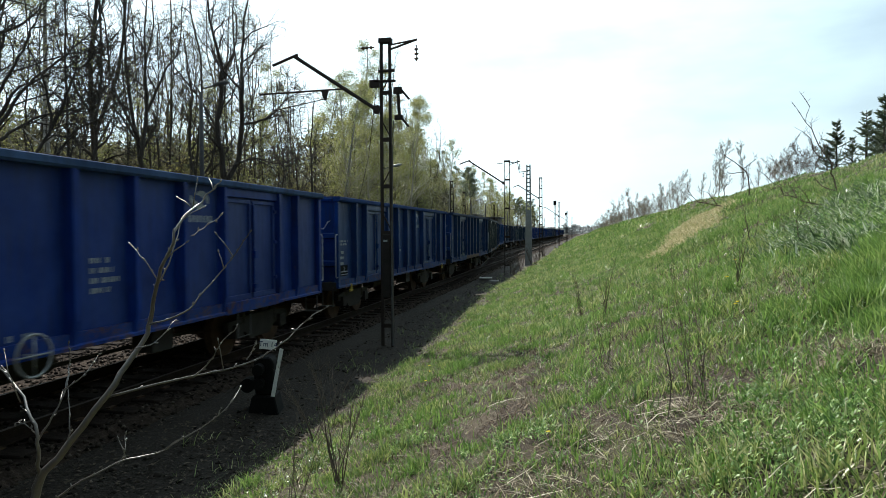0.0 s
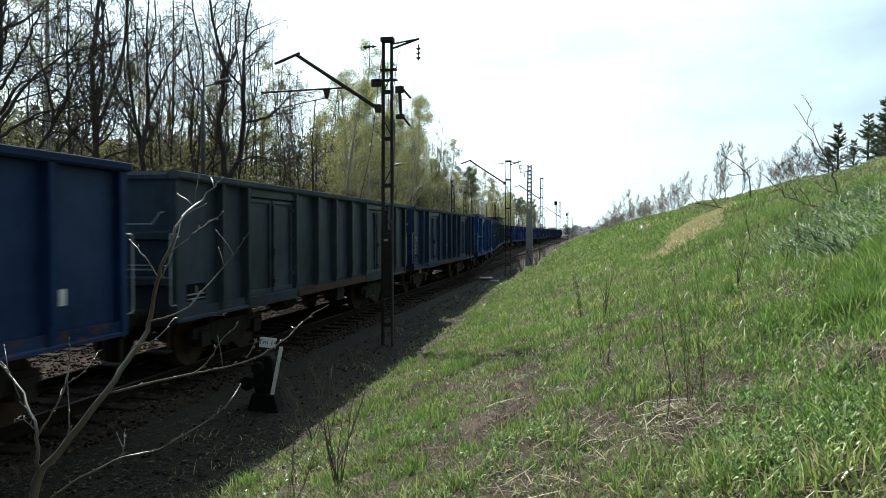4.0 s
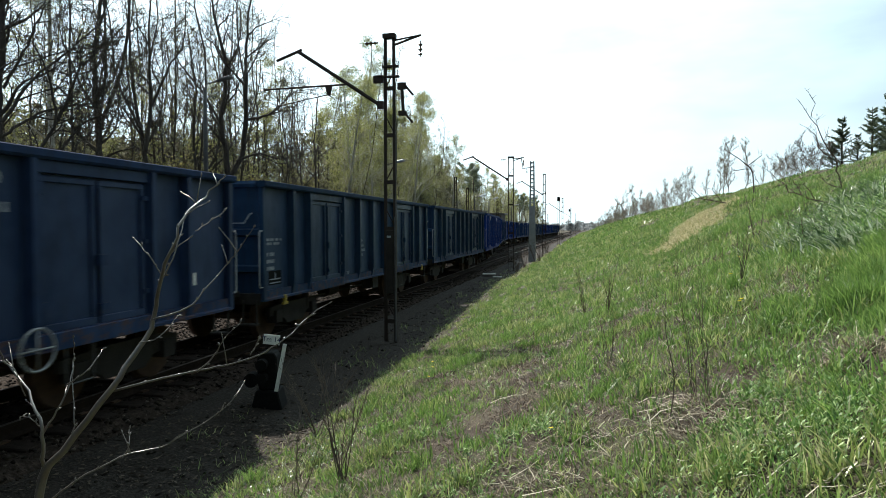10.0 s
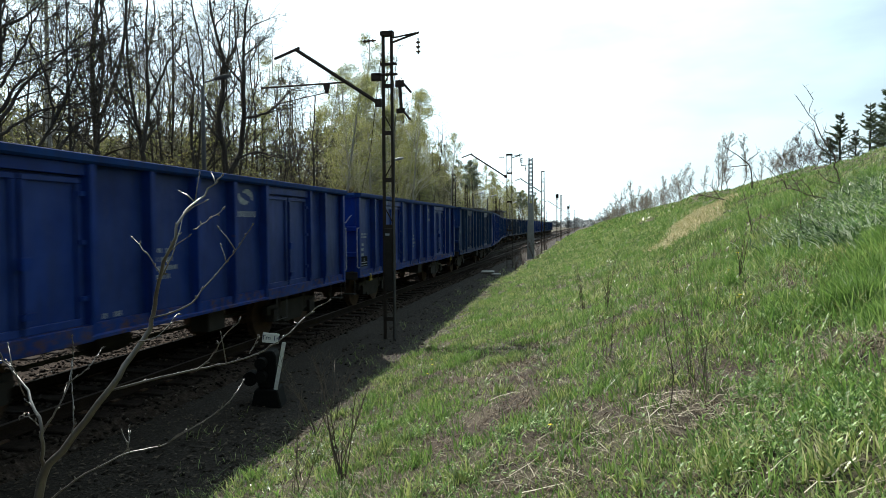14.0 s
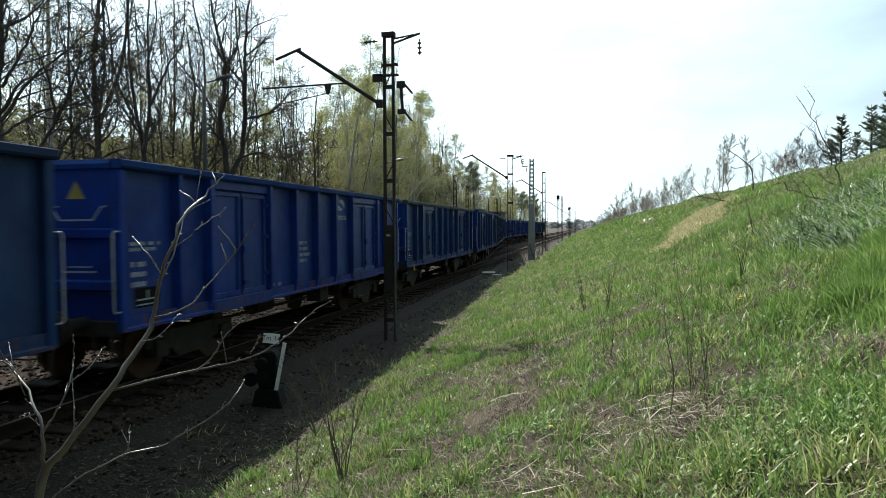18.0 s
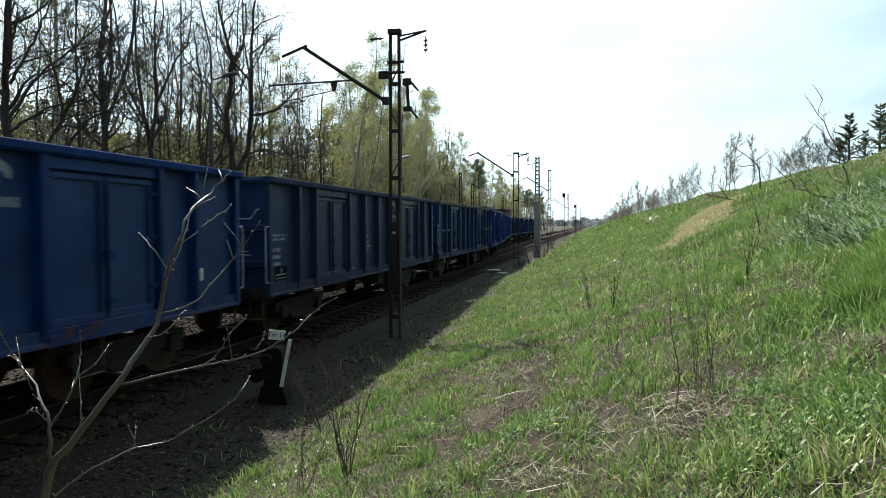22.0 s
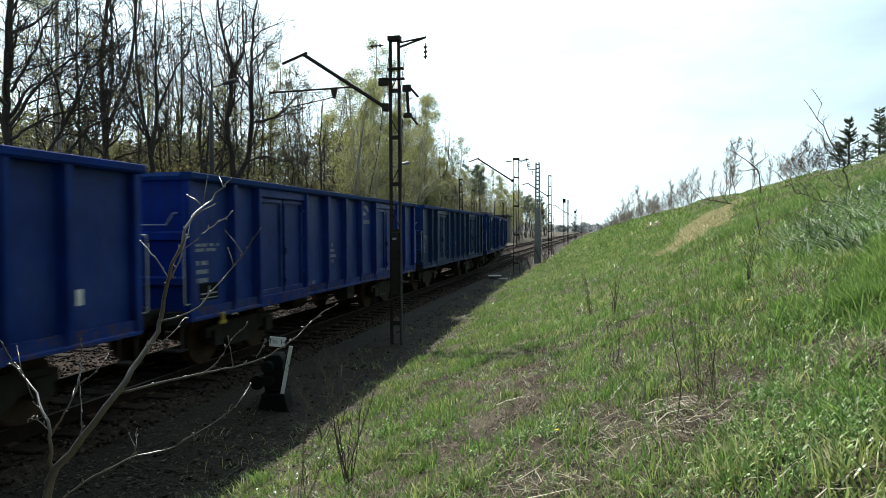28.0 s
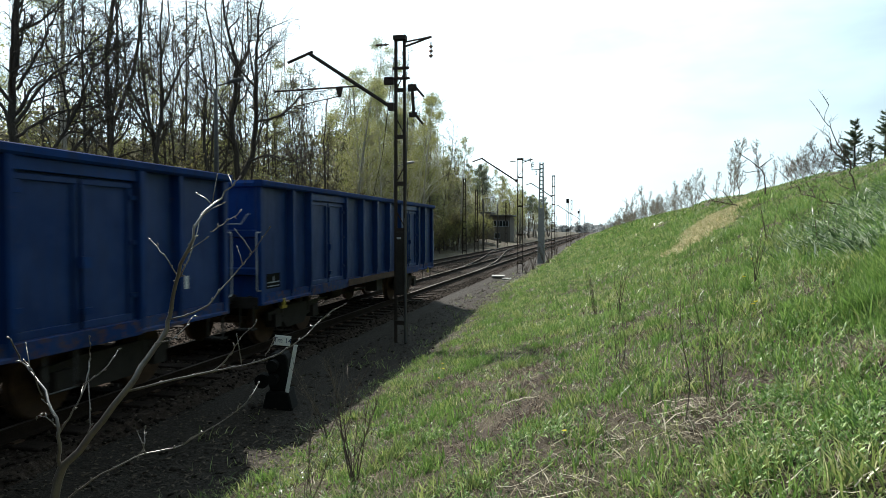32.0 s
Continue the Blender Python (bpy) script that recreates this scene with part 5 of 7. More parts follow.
def build_edge_trees():
    """The large old trees along the edge of the wood, each with its own stems."""
    g = "old trees at the edge of the wood"

    def put(x, y, turn, label, grown, leaves=None):
        t = make_tree("bare_tree", label, "tree", grown, M_BARK, leaves, g)
        t.matrix_basis = pose(x, y, float(ground_z(x, y)), 0, 0, turn)

    put(-20.5, 19.4, 46, "thick dark straight-trunked bare tree with long rising boughs", ramify(51, [
        (0.2, 0.06, (0, -0.3), (0.05, 4), (0, 7.5), (0.25, 11), (0.3, 15.5)), (0.07, 0.015, (0.1, 6.7), (1.1, 8.4), (2.3, 9.6), (3.6, 11.2)), (0.06, 0.015, (0.15, 7.9), (0.8, 9.2), (1.3, 10.5), (2.0, 12.2)),
        (0.06, 0.015, (0.1, 6.2), (1.2, 7.1), (2.6, 7.7), (3.9, 8.9)), (0.07, 0.015, (0, 7.4), (-1.0, 9), (-1.6, 11.5))], 0.4, 12, 3.4, 0.012))
    put(-19.7, 20.0, 44.5, "dark bare tree with two crooked leaning stems", ramify(52, [
        (0.1, 0.02, (0, -0.2), (-0.1, 3), (0.15, 5.2), (0.75, 6.7), (0.5, 8.4), (-0.1, 9.7)), (0.08, 0.02, (0.75, 6.6), (1.15, 7.4), (1.5, 8.5), (2.3, 9.6)),
        (0.09, 0.015, (0.2, -0.2), (0.2, 3.4), (0.75, 5.1), (1.5, 6.5), (2.4, 7.1), (3.2, 8.3))], 0.4, 11, 2.8, 0.011))
    put(-20.5, 22.8, 42, "slim straight dark bare tree", ramify(53, [(0.075, 0.02, (0, -0.3), (0.05, 5), (-0.05, 10), (0.1, 15))], 0.25, 15, 2.1, 0.009), (300, 0.028, 0.16, M_LEAFDULL, 53))
    put(-21.5, 25.4, 40, "dark bare tree leaning a little, with dense crossing twigs", ramify(54, [(0.13, 0.03, (-0.3, -0.3), (-0.25, 4), (0.1, 7), (0.35, 10.5), (0.3, 16)), (0.06, 0.015, (0.1, 7.4), (-0.9, 9.5), (-1.6, 12))], 0.3, 15, 3.2, 0.012), (700, 0.028, 0.16, M_LEAFDULL, 54))
    put(-22.0, 29.2, 37, "tall grey bare tree whose trunk splits into many rising boughs", ramify(55, [
        (0.19, 0.03, (0, -0.3), (0.1, 3), (0, 6.4), (-0.25, 8), (-0.6, 11), (-0.6, 15.5)), (0.12, 0.02, (0.02, 6.4), (0.35, 9), (0.3, 12), (0.55, 16)),
        (0.08, 0.015, (-0.2, 7.6), (-1.2, 10), (-1.5, 13), (-2.0, 15)), (0.08, 0.015, (0.3, 8.6), (1.2, 10.8), (1.9, 12.2), (2.1, 14.6))], 0.35, 12, 3.3, 0.013), (400, 0.028, 0.16, M_LEAFDULL, 55))
    put(-20.3, 34.2, 31, "wide-crowned bare oak with a twin trunk", ramify(56, [
        (0.24, 0.04, (0, -0.3), (0.05, 3.5), (-0.05, 6.8), (-0.35, 9), (0, 12), (-0.55, 14.5), (-0.9, 17)), (0.17, 0.03, (0, 5.6), (0.85, 7.6), (1.0, 11), (1.1, 13), (1.3, 15.8), (1.7, 17)),
        (0.09, 0.015, (1.0, 9.2), (2.0, 9.5), (2.9, 10), (3.5, 10.8), (4.4, 11.3)), (0.08, 0.015, (0.5, 6.8), (1.7, 7.3), (3.0, 7.0), (4.3, 7.5)),
        (0.08, 0.015, (-0.2, 8.6), (-1.2, 10.5), (-2.2, 11.8), (-3.2, 13.2)), (0.08, 0.015, (0, 12), (0.7, 13.6), (0.8, 15.5))], 0.4, 13, 3.6, 0.014))


build_edge_trees()


def build_bank_trees():
    rng = random.Random(23)
    g = "shrubs and trees on the bank"
    protos = {
        "leafy": make_tree("leafy_shrub", "sapling with a few bright green leaves on the bank", "shrub", grow(32, 1.15, 0.010, 8, 3, 3, 0.15, 0.8, 0.15, 0.4, 0.003), M_TWIG, (190, 0.024, 0.08, M_LUSH, 32), g),
        "birch": make_tree("bare_birch", "slender almost bare birch on top of the bank", "tree", ramify(33, [(0.035, 0.008, (0, -0.1), (0.05, 1.4), (0, 2.8), (0.1, 4.2))], 0.12, 30, 0.85, 0.007, 3, 0.12, 0.6), M_PINKTWIG, (900, 0.02, 0.08, M_LEAFDULL, 33), g),
        "bushy": make_tree("bare_bush", "bare bush with reddish upright twigs on top of the bank", "shrub", ramify(34, [(0.016, 0.004, (0, -0.05), (0.05, 0.6), (0, 1.2), (0.06, 1.8)), (0.012, 0.004, (0.01, 0.1), (0.2, 0.6), (0.4, 1.3)), (0.012, 0.004, (0.01, 0.1), (-0.25, 0.6), (-0.4, 1.2))], 0.1, 18, 0.6, 0.0035, 3, 0.12, 0.7), M_PINKTWIG, (500, 0.012, 0.05, M_LEAFDULL, 34), g),
        "dark": make_tree("bare_bush", "dark bare bush of dense twigs on top of the bank", "shrub", ramify(36, [(0.016, 0.004, (0, -0.05), (0.05, 0.6), (0, 1.1), (0.06, 1.7)), (0.014, 0.004, (0.01, 0.1), (0.3, 0.6), (0.5, 1.3)), (0.014, 0.004, (0.01, 0.1), (-0.3, 0.5), (-0.5, 1.2))], 0.08, 18, 0.6, 0.0045, 3, 0.1, 0.8), M_TWIG, None, g),
    }
    # x, y, kind, height
    spots = [(5.86, 120, "bushy", 4.4), (7.18, 118, "birch", 4.6), (8.45, 116, "bushy", 3.4), (4.31, 150, "bushy", 3.5), (2.81, 170, "bushy", 3.0), (9.75, 90, "birch", 3.1), (8.94, 70, "bushy", 2.7), (9.31, 68, "bushy", 3.0), (8.85, 88, "bushy", 1.4),
             (10.3, 62, "birch", 2.1), (9.72, 52, "birch", 4.4), (9.99, 51, "birch", 4.3), (10.73, 50, "birch", 4.0), (9.42, 52, "birch", 3.0), (11.06, 46, "birch", 2.2), (9.39, 37, "bushy", 1.6), (9.66, 36, "bushy", 1.9), (9.7, 35, "bushy", 1.6),
             (9.03, 31, "dark", 1.75), (9.06, 30, "dark", 1.8), (9.03, 29, "dark", 1.25), (9.2, 33, "bushy", 1.4), (7.4, 84, "bushy", 0.9), (9.6, 79, "bushy", 1.3), (10.2, 57, "bushy", 1.2),
             (3.21, 10.84, "leafy", 1.05), (5.5, 19.1, "leafy", 0.8), (4.75, 14.0, "leafy", 0.6)]
    for y0, n in ((80, 3), (92, 4), (105, 6), (120, 6), (135, 8), (150, 9), (170, 10), (190, 10), (215, 10), (240, 10)):
        for _ in range(n):
            spots.append((rng.uniform(5.5 if y0 > 130 else 8, 12), y0 + rng.uniform(-4, 8), rng.choice(("bushy", "bushy", "birch")), rng.uniform(1.4, 3.0)))
    used = set()
    for x, y, k, h in spots:
        o = protos[k]
        m = Matrix.Translation((x, y, float(ground_z(x, y)))) @ Matrix.Rotation(rng.uniform(0, 6.28), 4, "Z")
        s = h / o["tall"] * (1.35 if y > 60 else 1.0)
        if k in used:
            o = copy_thing(o, m)
        else:
            used.add(k)
            o.matrix_basis = m
        o.scale = (s, s, s)

    def crooked(x, y, label, *limbs):
        """A bare shrub of a few long crooked limbs, each given by how far aside and up it goes."""
        t = thing("crooked_shrub", label, "shrub", pose(x, y, float(ground_z(x, y)) - 0.05, 0, 0, 12.5), "crooked shrubs on the bank")
        for r0, pts in limbs:
            q = [Vector((a * 0.85, rng.gauss(0, 0.07), b * 0.85)) for a, b in pts]
            r0 *= 0.62
            q[0].y = 0.0
            run = [q[0]]
            for u, v in zip(q, q[1:]):
                run += [u.lerp(v, 0.5) + Vector((rng.gauss(0, 0.02), rng.gauss(0, 0.03), rng.gauss(0, 0.02))), v]
            n = len(run) - 1
            sh = Shape().tube(run, [r0 * (1 - 0.75 * i / n) for i in range(n + 1)], 6)
            part("branch", sh, M_TWIG, t)
            for i in range(2, n + 1):
                if rng.random() < 0.75:
                    d = (run[i] - run[i - 1]).normalized() * 0.5 + Vector((rng.gauss(0, 0.6), rng.gauss(0, 0.4), rng.gauss(0.35, 0.4)))
                    L = rng.uniform(0.15, 0.5)
                    tw = Shape().tube([run[i], run[i] + d * L * 0.5 + Vector((0, 0, 0.02)), run[i] + d * L], [r0 * 0.4, r0 * 0.28, 0.002], 4)
                    for _ in range(3):
                        p = run[i] + d * L * rng.uniform(0.3, 0.9)
                        tw.tube([p, p + Vector((rng.gauss(0, 0.07), rng.gauss(0, 0.07), rng.uniform(0.02, 0.16)))], [r0 * 0.22, 0.0015], 3)
                    part("twig", tw, M_TWIG, t)

    crooked(6.47, 28.5, "dark bare shrub with crooked limbs on the bank", (0.045, [(0, 0), (-0.12, 1.0), (-0.32, 1.4), (-1.1, 1.95), (-1.2, 2.2)]), (0.03, [(-0.3, 1.35), (0.2, 1.75), (0.3, 1.85)]), (0.03, [(-0.2, 1.2), (-0.7, 1.15), (-1.0, 1.3)]), (0.03, [(0, 0), (0.3, 0.35), (0.1, 0.8)]))
    crooked(5.43, 27.5, "low dark shrub sprawling down the bank", (0.045, [(0, 0), (-0.55, 0.15), (-1.4, 0.28), (-1.8, 0.8)]), (0.03, [(-0.45, 0.15), (-0.8, 0.6), (-0.95, 0.75)]), (0.025, [(-1.2, 0.25), (-1.6, 0.3), (-2.0, 0.7)]))
    crooked(5.22, 15.3, "tall dark shrub with one long whip on the bank", (0.03, [(0, 0), (-0.07, 0.5), (-0.18, 0.72), (-0.4, 1.06), (-0.6, 1.55), (-0.74, 1.9), (-0.74, 2.25)]), (0.022, [(-0.04, 0.18), (-0.45, 0.28), (-0.67, 0.62)]), (0.02, [(-0.3, 0.9), (-0.62, 1.2), (-0.75, 1.5), (-0.83, 1.6)]), (0.016, [(-0.15, 0.7), (0.12, 0.9), (0.2, 1.2)]), (0.015, [(-0.4, 1.05), (-0.3, 1.3), (-0.12, 1.4)]))
    crooked(4.7, 14.1, "dark bare shrub leaning down the bank", (0.024, [(0, 0), (-0.45, 0.12), (-0.85, 0.25), (-1.12, 0.32), (-1.45, 0.6), (-1.55, 0.78)]), (0.016, [(-0.8, 0.25), (-0.95, 0.55), (-1.1, 0.75)]), (0.014, [(-0.5, 0.14), (-0.8, 0.5), (-1.0, 0.9)]), (0.014, [(-0.2, 0.05), (-0.1, 0.35), (0.05, 0.5)]))

    def spruce(h, seed):
        r = random.Random(seed)
        t = thing("spruce_tree", "small dark green spruce on top of the bank", "tree", group="spruces on the bank")
        part("trunk", Shape().tube([(0, 0, -0.2), (0.02, 0, h * 0.5), (0, 0, h)], [0.045, 0.03, 0.006], 6), M_BARK, t)
        V, F = [], []
        tiers = 15
        for i in range(tiers):
            f = i / tiers
            z0 = 0.15 + (h - 0.3) * f
            for _ in range(r.choice((3, 4, 5))):
                z = z0 + r.uniform(-0.2, 0.2)
                a = r.uniform(0, 6.28)
                L = (0.14 + 0.27 * h * (1 - f) ** 0.9) * r.uniform(0.35, 1.25)
                d = Vector((math.cos(a), math.sin(a), 0.62 - 0.4 * (1 - f) + r.gauss(0, 0.2)))
                for q in range(60):
                    g_ = r.uniform(0.08, 1.0)
                    p = Vector((0, 0, z)) + d * L * g_ + Vector((0, 0, 0.10 * L * g_ * g_))
                    s = Vector((-d.y, d.x, 0)) * r.uniform(-1, 1) * 0.16 * (1.1 - g_ * 0.6) + d * 0.1 + Vector((0, 0, r.uniform(-0.05, 0.04)))
                    wv = Vector((r.gauss(0, 1), r.gauss(0, 1), r.gauss(0, 1))).normalized() * 0.015
                    k = len(V)
                    V += [p - wv, p + wv, p + s]
                    F.append((k, k + 1, k + 2))
        part("needles", fast_mesh("needles", np.array([tuple(p) for p in V]), np.array(F), M_NEEDLE), None, t)
        return t

    a = spruce(1.9, 1)
    a.matrix_basis = pose(9.75, 26, float(ground_z(9.75, 26)))
    for x, y, s in ((9.83, 29, 1.3), (10.03, 28, 0.8), (9.9, 25, 0.75), (9.55, 24, 1.35), (9.48, 29, 0.75), (10.3, 26.3, 0.9), (10.1, 23.5, 1.1)):
        b = copy_thing(a, pose(x, y, float(ground_z(x, y)), 0, 0, x * 90))
        b.scale = (s * 0.82, s * 0.82, s * 0.85)


build_bank_trees()


def build_far_wood():
    """The wood that closes the view at the end of the line and behind the camera."""
    rng = np.random.RandomState(4)
    V, F = [], []
    spots = [(x, 640 + 60 * rng.rand()) for x in np.arange(-420, 520, 3.2)] + [(-60 - 30 * rng.rand(), y) for y in np.arange(300, 640, 8)] + [(40 + 40 * rng.rand(), y) for y in np.arange(320, 640, 8)]
    spots += [(-rng.uniform(42, 72), rng.uniform(10, 70)) for _ in range(230)]
    spots += [(-rng.uniform(36, 62), y + rng.uniform(0, 3)) for y in np.arange(66, 330, 2.2)]
    spots += [(-x, x * rng.uniform(0.9, 1.75)) for x in rng.uniform(33, 60, 220)]
    spots += [(-rng.uniform(24 + max(0, y - 96) * 0.12, 36), y + rng.uniform(0, 2)) for y in np.arange(58, 142, 1.3)]
    for x, y in spots:
        h = rng.uniform(5, 11) if y < 70 else rng.uniform(5, 10) if y > 600 else rng.uniform(8, 15)
        n = 150 if y > 300 else 420 if y > 100 else 520
        c = np.stack([rng.normal(0, 3.0, n), rng.normal(0, 1.9, n), h * (rng.rand(n) ** 0.9)], 1)
        c[:, :2] *= (1.15 - c[:, 2:] / h * 0.7)
        size = {150: 0.75, 420: 0.22, 520: 0.17}[n]
        a = rng.normal(0, 1, (n, 3)) * size
        b = rng.normal(0, 1, (n, 3)) * size
        k = len(V) * 3
        V.append(np.stack([c + a, c - a * 0.5 + b, c - a * 0.5 - b], 1).reshape(-1, 3) + [x, y, 0])
    V = np.concatenate(V)
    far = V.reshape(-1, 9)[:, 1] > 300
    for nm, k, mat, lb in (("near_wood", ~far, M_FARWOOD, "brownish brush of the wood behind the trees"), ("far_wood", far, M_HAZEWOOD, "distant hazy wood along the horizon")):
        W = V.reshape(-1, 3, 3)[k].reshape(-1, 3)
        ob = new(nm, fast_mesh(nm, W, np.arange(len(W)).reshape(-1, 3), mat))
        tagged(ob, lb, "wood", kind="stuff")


build_far_wood()


def build_thicket():
    """Saplings, brambles and brush that fill the wood between the trunks."""
    rng = np.random.RandomState(14)
    n = 19000
    y = rng.uniform(0, 1, n) ** 1.3 * 128 + 4
    x = -19.6 - rng.uniform(0, 1, n) ** 0.8 * (24 + 0.05 * y)
    ok = ~((y > 96) & (x > -24.5 - (y - 96) * 0.1))
    x, y = x[ok], y[ok]
    n = len(x)
    h = rng.uniform(1.2, 6.4, n) * rng.uniform(0.5, 1.2, n)
    base = np.stack([x, y, ground_z(x, y)], 1)
    top = base + np.stack([rng.normal(0, 0.14, n) * h, rng.normal(0, 0.14, n) * h, h], 1)
    mid = (base + top) / 2 + rng.normal(0, 0.07, (n, 3)) * h[:, None]
    w = (rng.uniform(0.008, 0.022, n))[:, None]
    a = rng.uniform(0, 6.28, n)
    V, F = [], []
    for k in range(3):
        d = np.stack([np.cos(a + k * 2.094), np.sin(a + k * 2.094), np.zeros(n)], 1) * w
        V += [base + d, mid + d * 0.7, top + d * 0.2]
    V = np.stack(V, 1).reshape(-1, 3)
    i = np.arange(n)[:, None] * 9
    for k in range(3):
        p, q = k * 3, ((k + 1) % 3) * 3
        F += [i + [p, q, q + 1, p + 1], i + [p + 1, q + 1, q + 2, p + 2]]
    ob = new("thicket_stems", fast_mesh("thicket_stems", V, np.concatenate(F), M_BARK))
    tagged(ob, "thicket of thin bare saplings between the trees", "undergrowth", kind="stuff")
    m = 70000
    j = rng.randint(0, n, m)
    f = rng.uniform(0.15, 1.05, (m, 1))
    c = base[j] * (1 - f) + top[j] * f + rng.normal(0, 0.28, (m, 3))
    u = rng.normal(0, 1, (m, 3))
    u /= np.linalg.norm(u, axis=1)[:, None]
    v = np.cross(u, rng.normal(0, 1, (m, 3)))
    v /= np.linalg.norm(v, axis=1)[:, None]
    s_ = 0.06 * rng.uniform(0.5, 1.4, (m, 1)) * (1 + c[:, 1:2] / 70)
    V = np.stack([c - u * s_, c + v * s_ * 0.6, c + u * s_, c - v * s_ * 0.6], 1).reshape(-1, 3)
    half = (m * 2 // 3) * 4
    for nm, vv, mt, lb in (("thicket_buds", V[:half], M_LEAFDULL, "brownish budding brush under the trees"), ("thicket_leaves", V[half:], M_LEAFSPRING, "pale green first leaves under the trees")):
        ob = new(nm, fast_mesh(nm, vv, np.arange(len(vv)).reshape(-1, 4), mt))
        tagged(ob, lb, "undergrowth", kind="stuff")


build_thicket()


# ---- the bank's growth ----
def blades(cx_, cy_, h, w, rng, lean=0.45, z=None):
    """Bent blades, five points and three faces each, rooted at the given places."""
    n = len(cx_)
    z = ground_z(cx_, cy_) - 0.02 if z is None else z
    base = np.stack([cx_, cy_, z], 1)
    a = rng.uniform(0, 2 * np.pi, n)
    side = np.stack([np.cos(a), np.sin(a), np.zeros(n)], 1) * (w / 2)[:, None]
    a2 = rng.uniform(0, 2 * np.pi, n)
    ln = np.abs(rng.normal(lean, lean * 0.5, n))
    fwd = np.stack([np.cos(a2) * ln, np.sin(a2) * ln, np.ones(n)], 1)
    fwd /= np.linalg.norm(fwd, axis=1)[:, None]
    mid = base + fwd * (h * 0.55)[:, None]
    tip = mid + (fwd * [1.7, 1.7, 0.75]) * (h * 0.45)[:, None]
    V = np.stack([base - side, base + side, mid - side * 0.8, mid + side * 0.8, tip], 1).reshape(-1, 3)
    k = np.arange(n)[:, None] * 5
    F = np.concatenate([k + [0, 1, 3], k + [0, 3, 2], k + [2, 3, 4]])
    return V, F


def bare(x, y):
    """Where the turf is thin: worn, earthy patches."""
    p = wobble(x * 1.0 + 3, y * 0.8 + 1, 1.5) + 0.6 * wobble(x - 5, y + 7, 3.3)
    q = wobble(x * 1.0 - 8, y + 2, 4.6)
    return np.clip(p * 0.32 - 0.14, 0, 1) * np.interp(x, [2, 5], [1, 0.35]) + 0.4 * np.clip(q + 0.05, 0, 1) + worn(x, y)


def worn(x, y):
    """Trodden spots of dark bare soil."""
    out = 0.0
    for px, py, r in ((-0.88, 10.0, 0.25), (-1.0, 8.97, 0.32), (-0.83, 7.9, 0.27), (-0.67, 6.85, 0.22), (-0.78, 6.2, 0.26), (-1.74, 8.8, 0.2), (-2.15, 9.9, 0.17), (-1.1, 5.8, 0.2), (0.0, 5.7, 0.17), (-1.7, 6.65, 0.16),
                      (-2.5, 9.6, 0.18), (0.9, 4.7, 0.11), (1.15, 4.35, 0.1), (1.83, 5.0, 0.15), (0.4, 9.8, 0.18), (0.6, 8.8, 0.2), (1.95, 7.6, 0.2), (0.72, 4.5, 0.14)):
        rx, ry = r, r * (0.55 + py * 0.06)
        out = out + np.exp(-((x - px) / (rx * 1.15)) ** 2 - ((y - py) / (ry * 1.15)) ** 2)
    return np.clip((out + 0.28 * wobble(x * 1.7, y * 1.2, 4.0) * (out > 0.05)) * 1.5 - 0.15, 0, 0.9)


def scatter(x0, x1, y0, y1, per_m2, rng, mask=True, keep=None):
    n = int((x1 - x0) * (y1 - y0) * per_m2)
    x, y = rng.uniform(x0, x1, n), rng.uniform(y0, y1, n)
    ok = np.ones(n, bool)
    if mask:
        ok &= rng.rand(n) > bare(x, y) * 1.1
    ok &= x > -3.55 + 0.35 * wobble(x, y, 1.4) - 0.9 * rng.rand(n) ** 3
    if keep is not None:
        ok &= keep(x, y)
    return x[ok], y[ok]


def tufted(x, y, per, r, rng):
    return np.repeat(x, per) + rng.normal(0, r, len(x) * per), np.repeat(y, per) + rng.normal(0, r, len(x) * per)


def in_view(x, y):
    return (np.abs(np.arctan2(-x, y) - radians(13)) < radians(41)) & (y > 1.2)


def stuff(name, parts_, mat, label, cat):
    V, F, k = [], [], 0
    for v, f in parts_:
        V.append(v)
        F.append(f + k)
        k += len(v)
    ob = new(name, fast_mesh(name, np.concatenate(V), np.concatenate(F), mat))
    tagged(ob, label, cat, kind="stuff")


def dry_strip(x, y):
    """The mown, dry strip that climbs the bank."""
    mid, half = np.interp(x, [2.2, 3.8, 5.3, 6.5], [20, 26.3, 30, 32.2]), np.interp(x, [2.2, 3.8, 5.3, 6.5], [1.4, 3.2, 4.6, 3.6])
    return (np.abs(y - mid - 0.9 * wobble(x, y, 1.1)) < half) & (x > 1.8) & (x < 5.9)


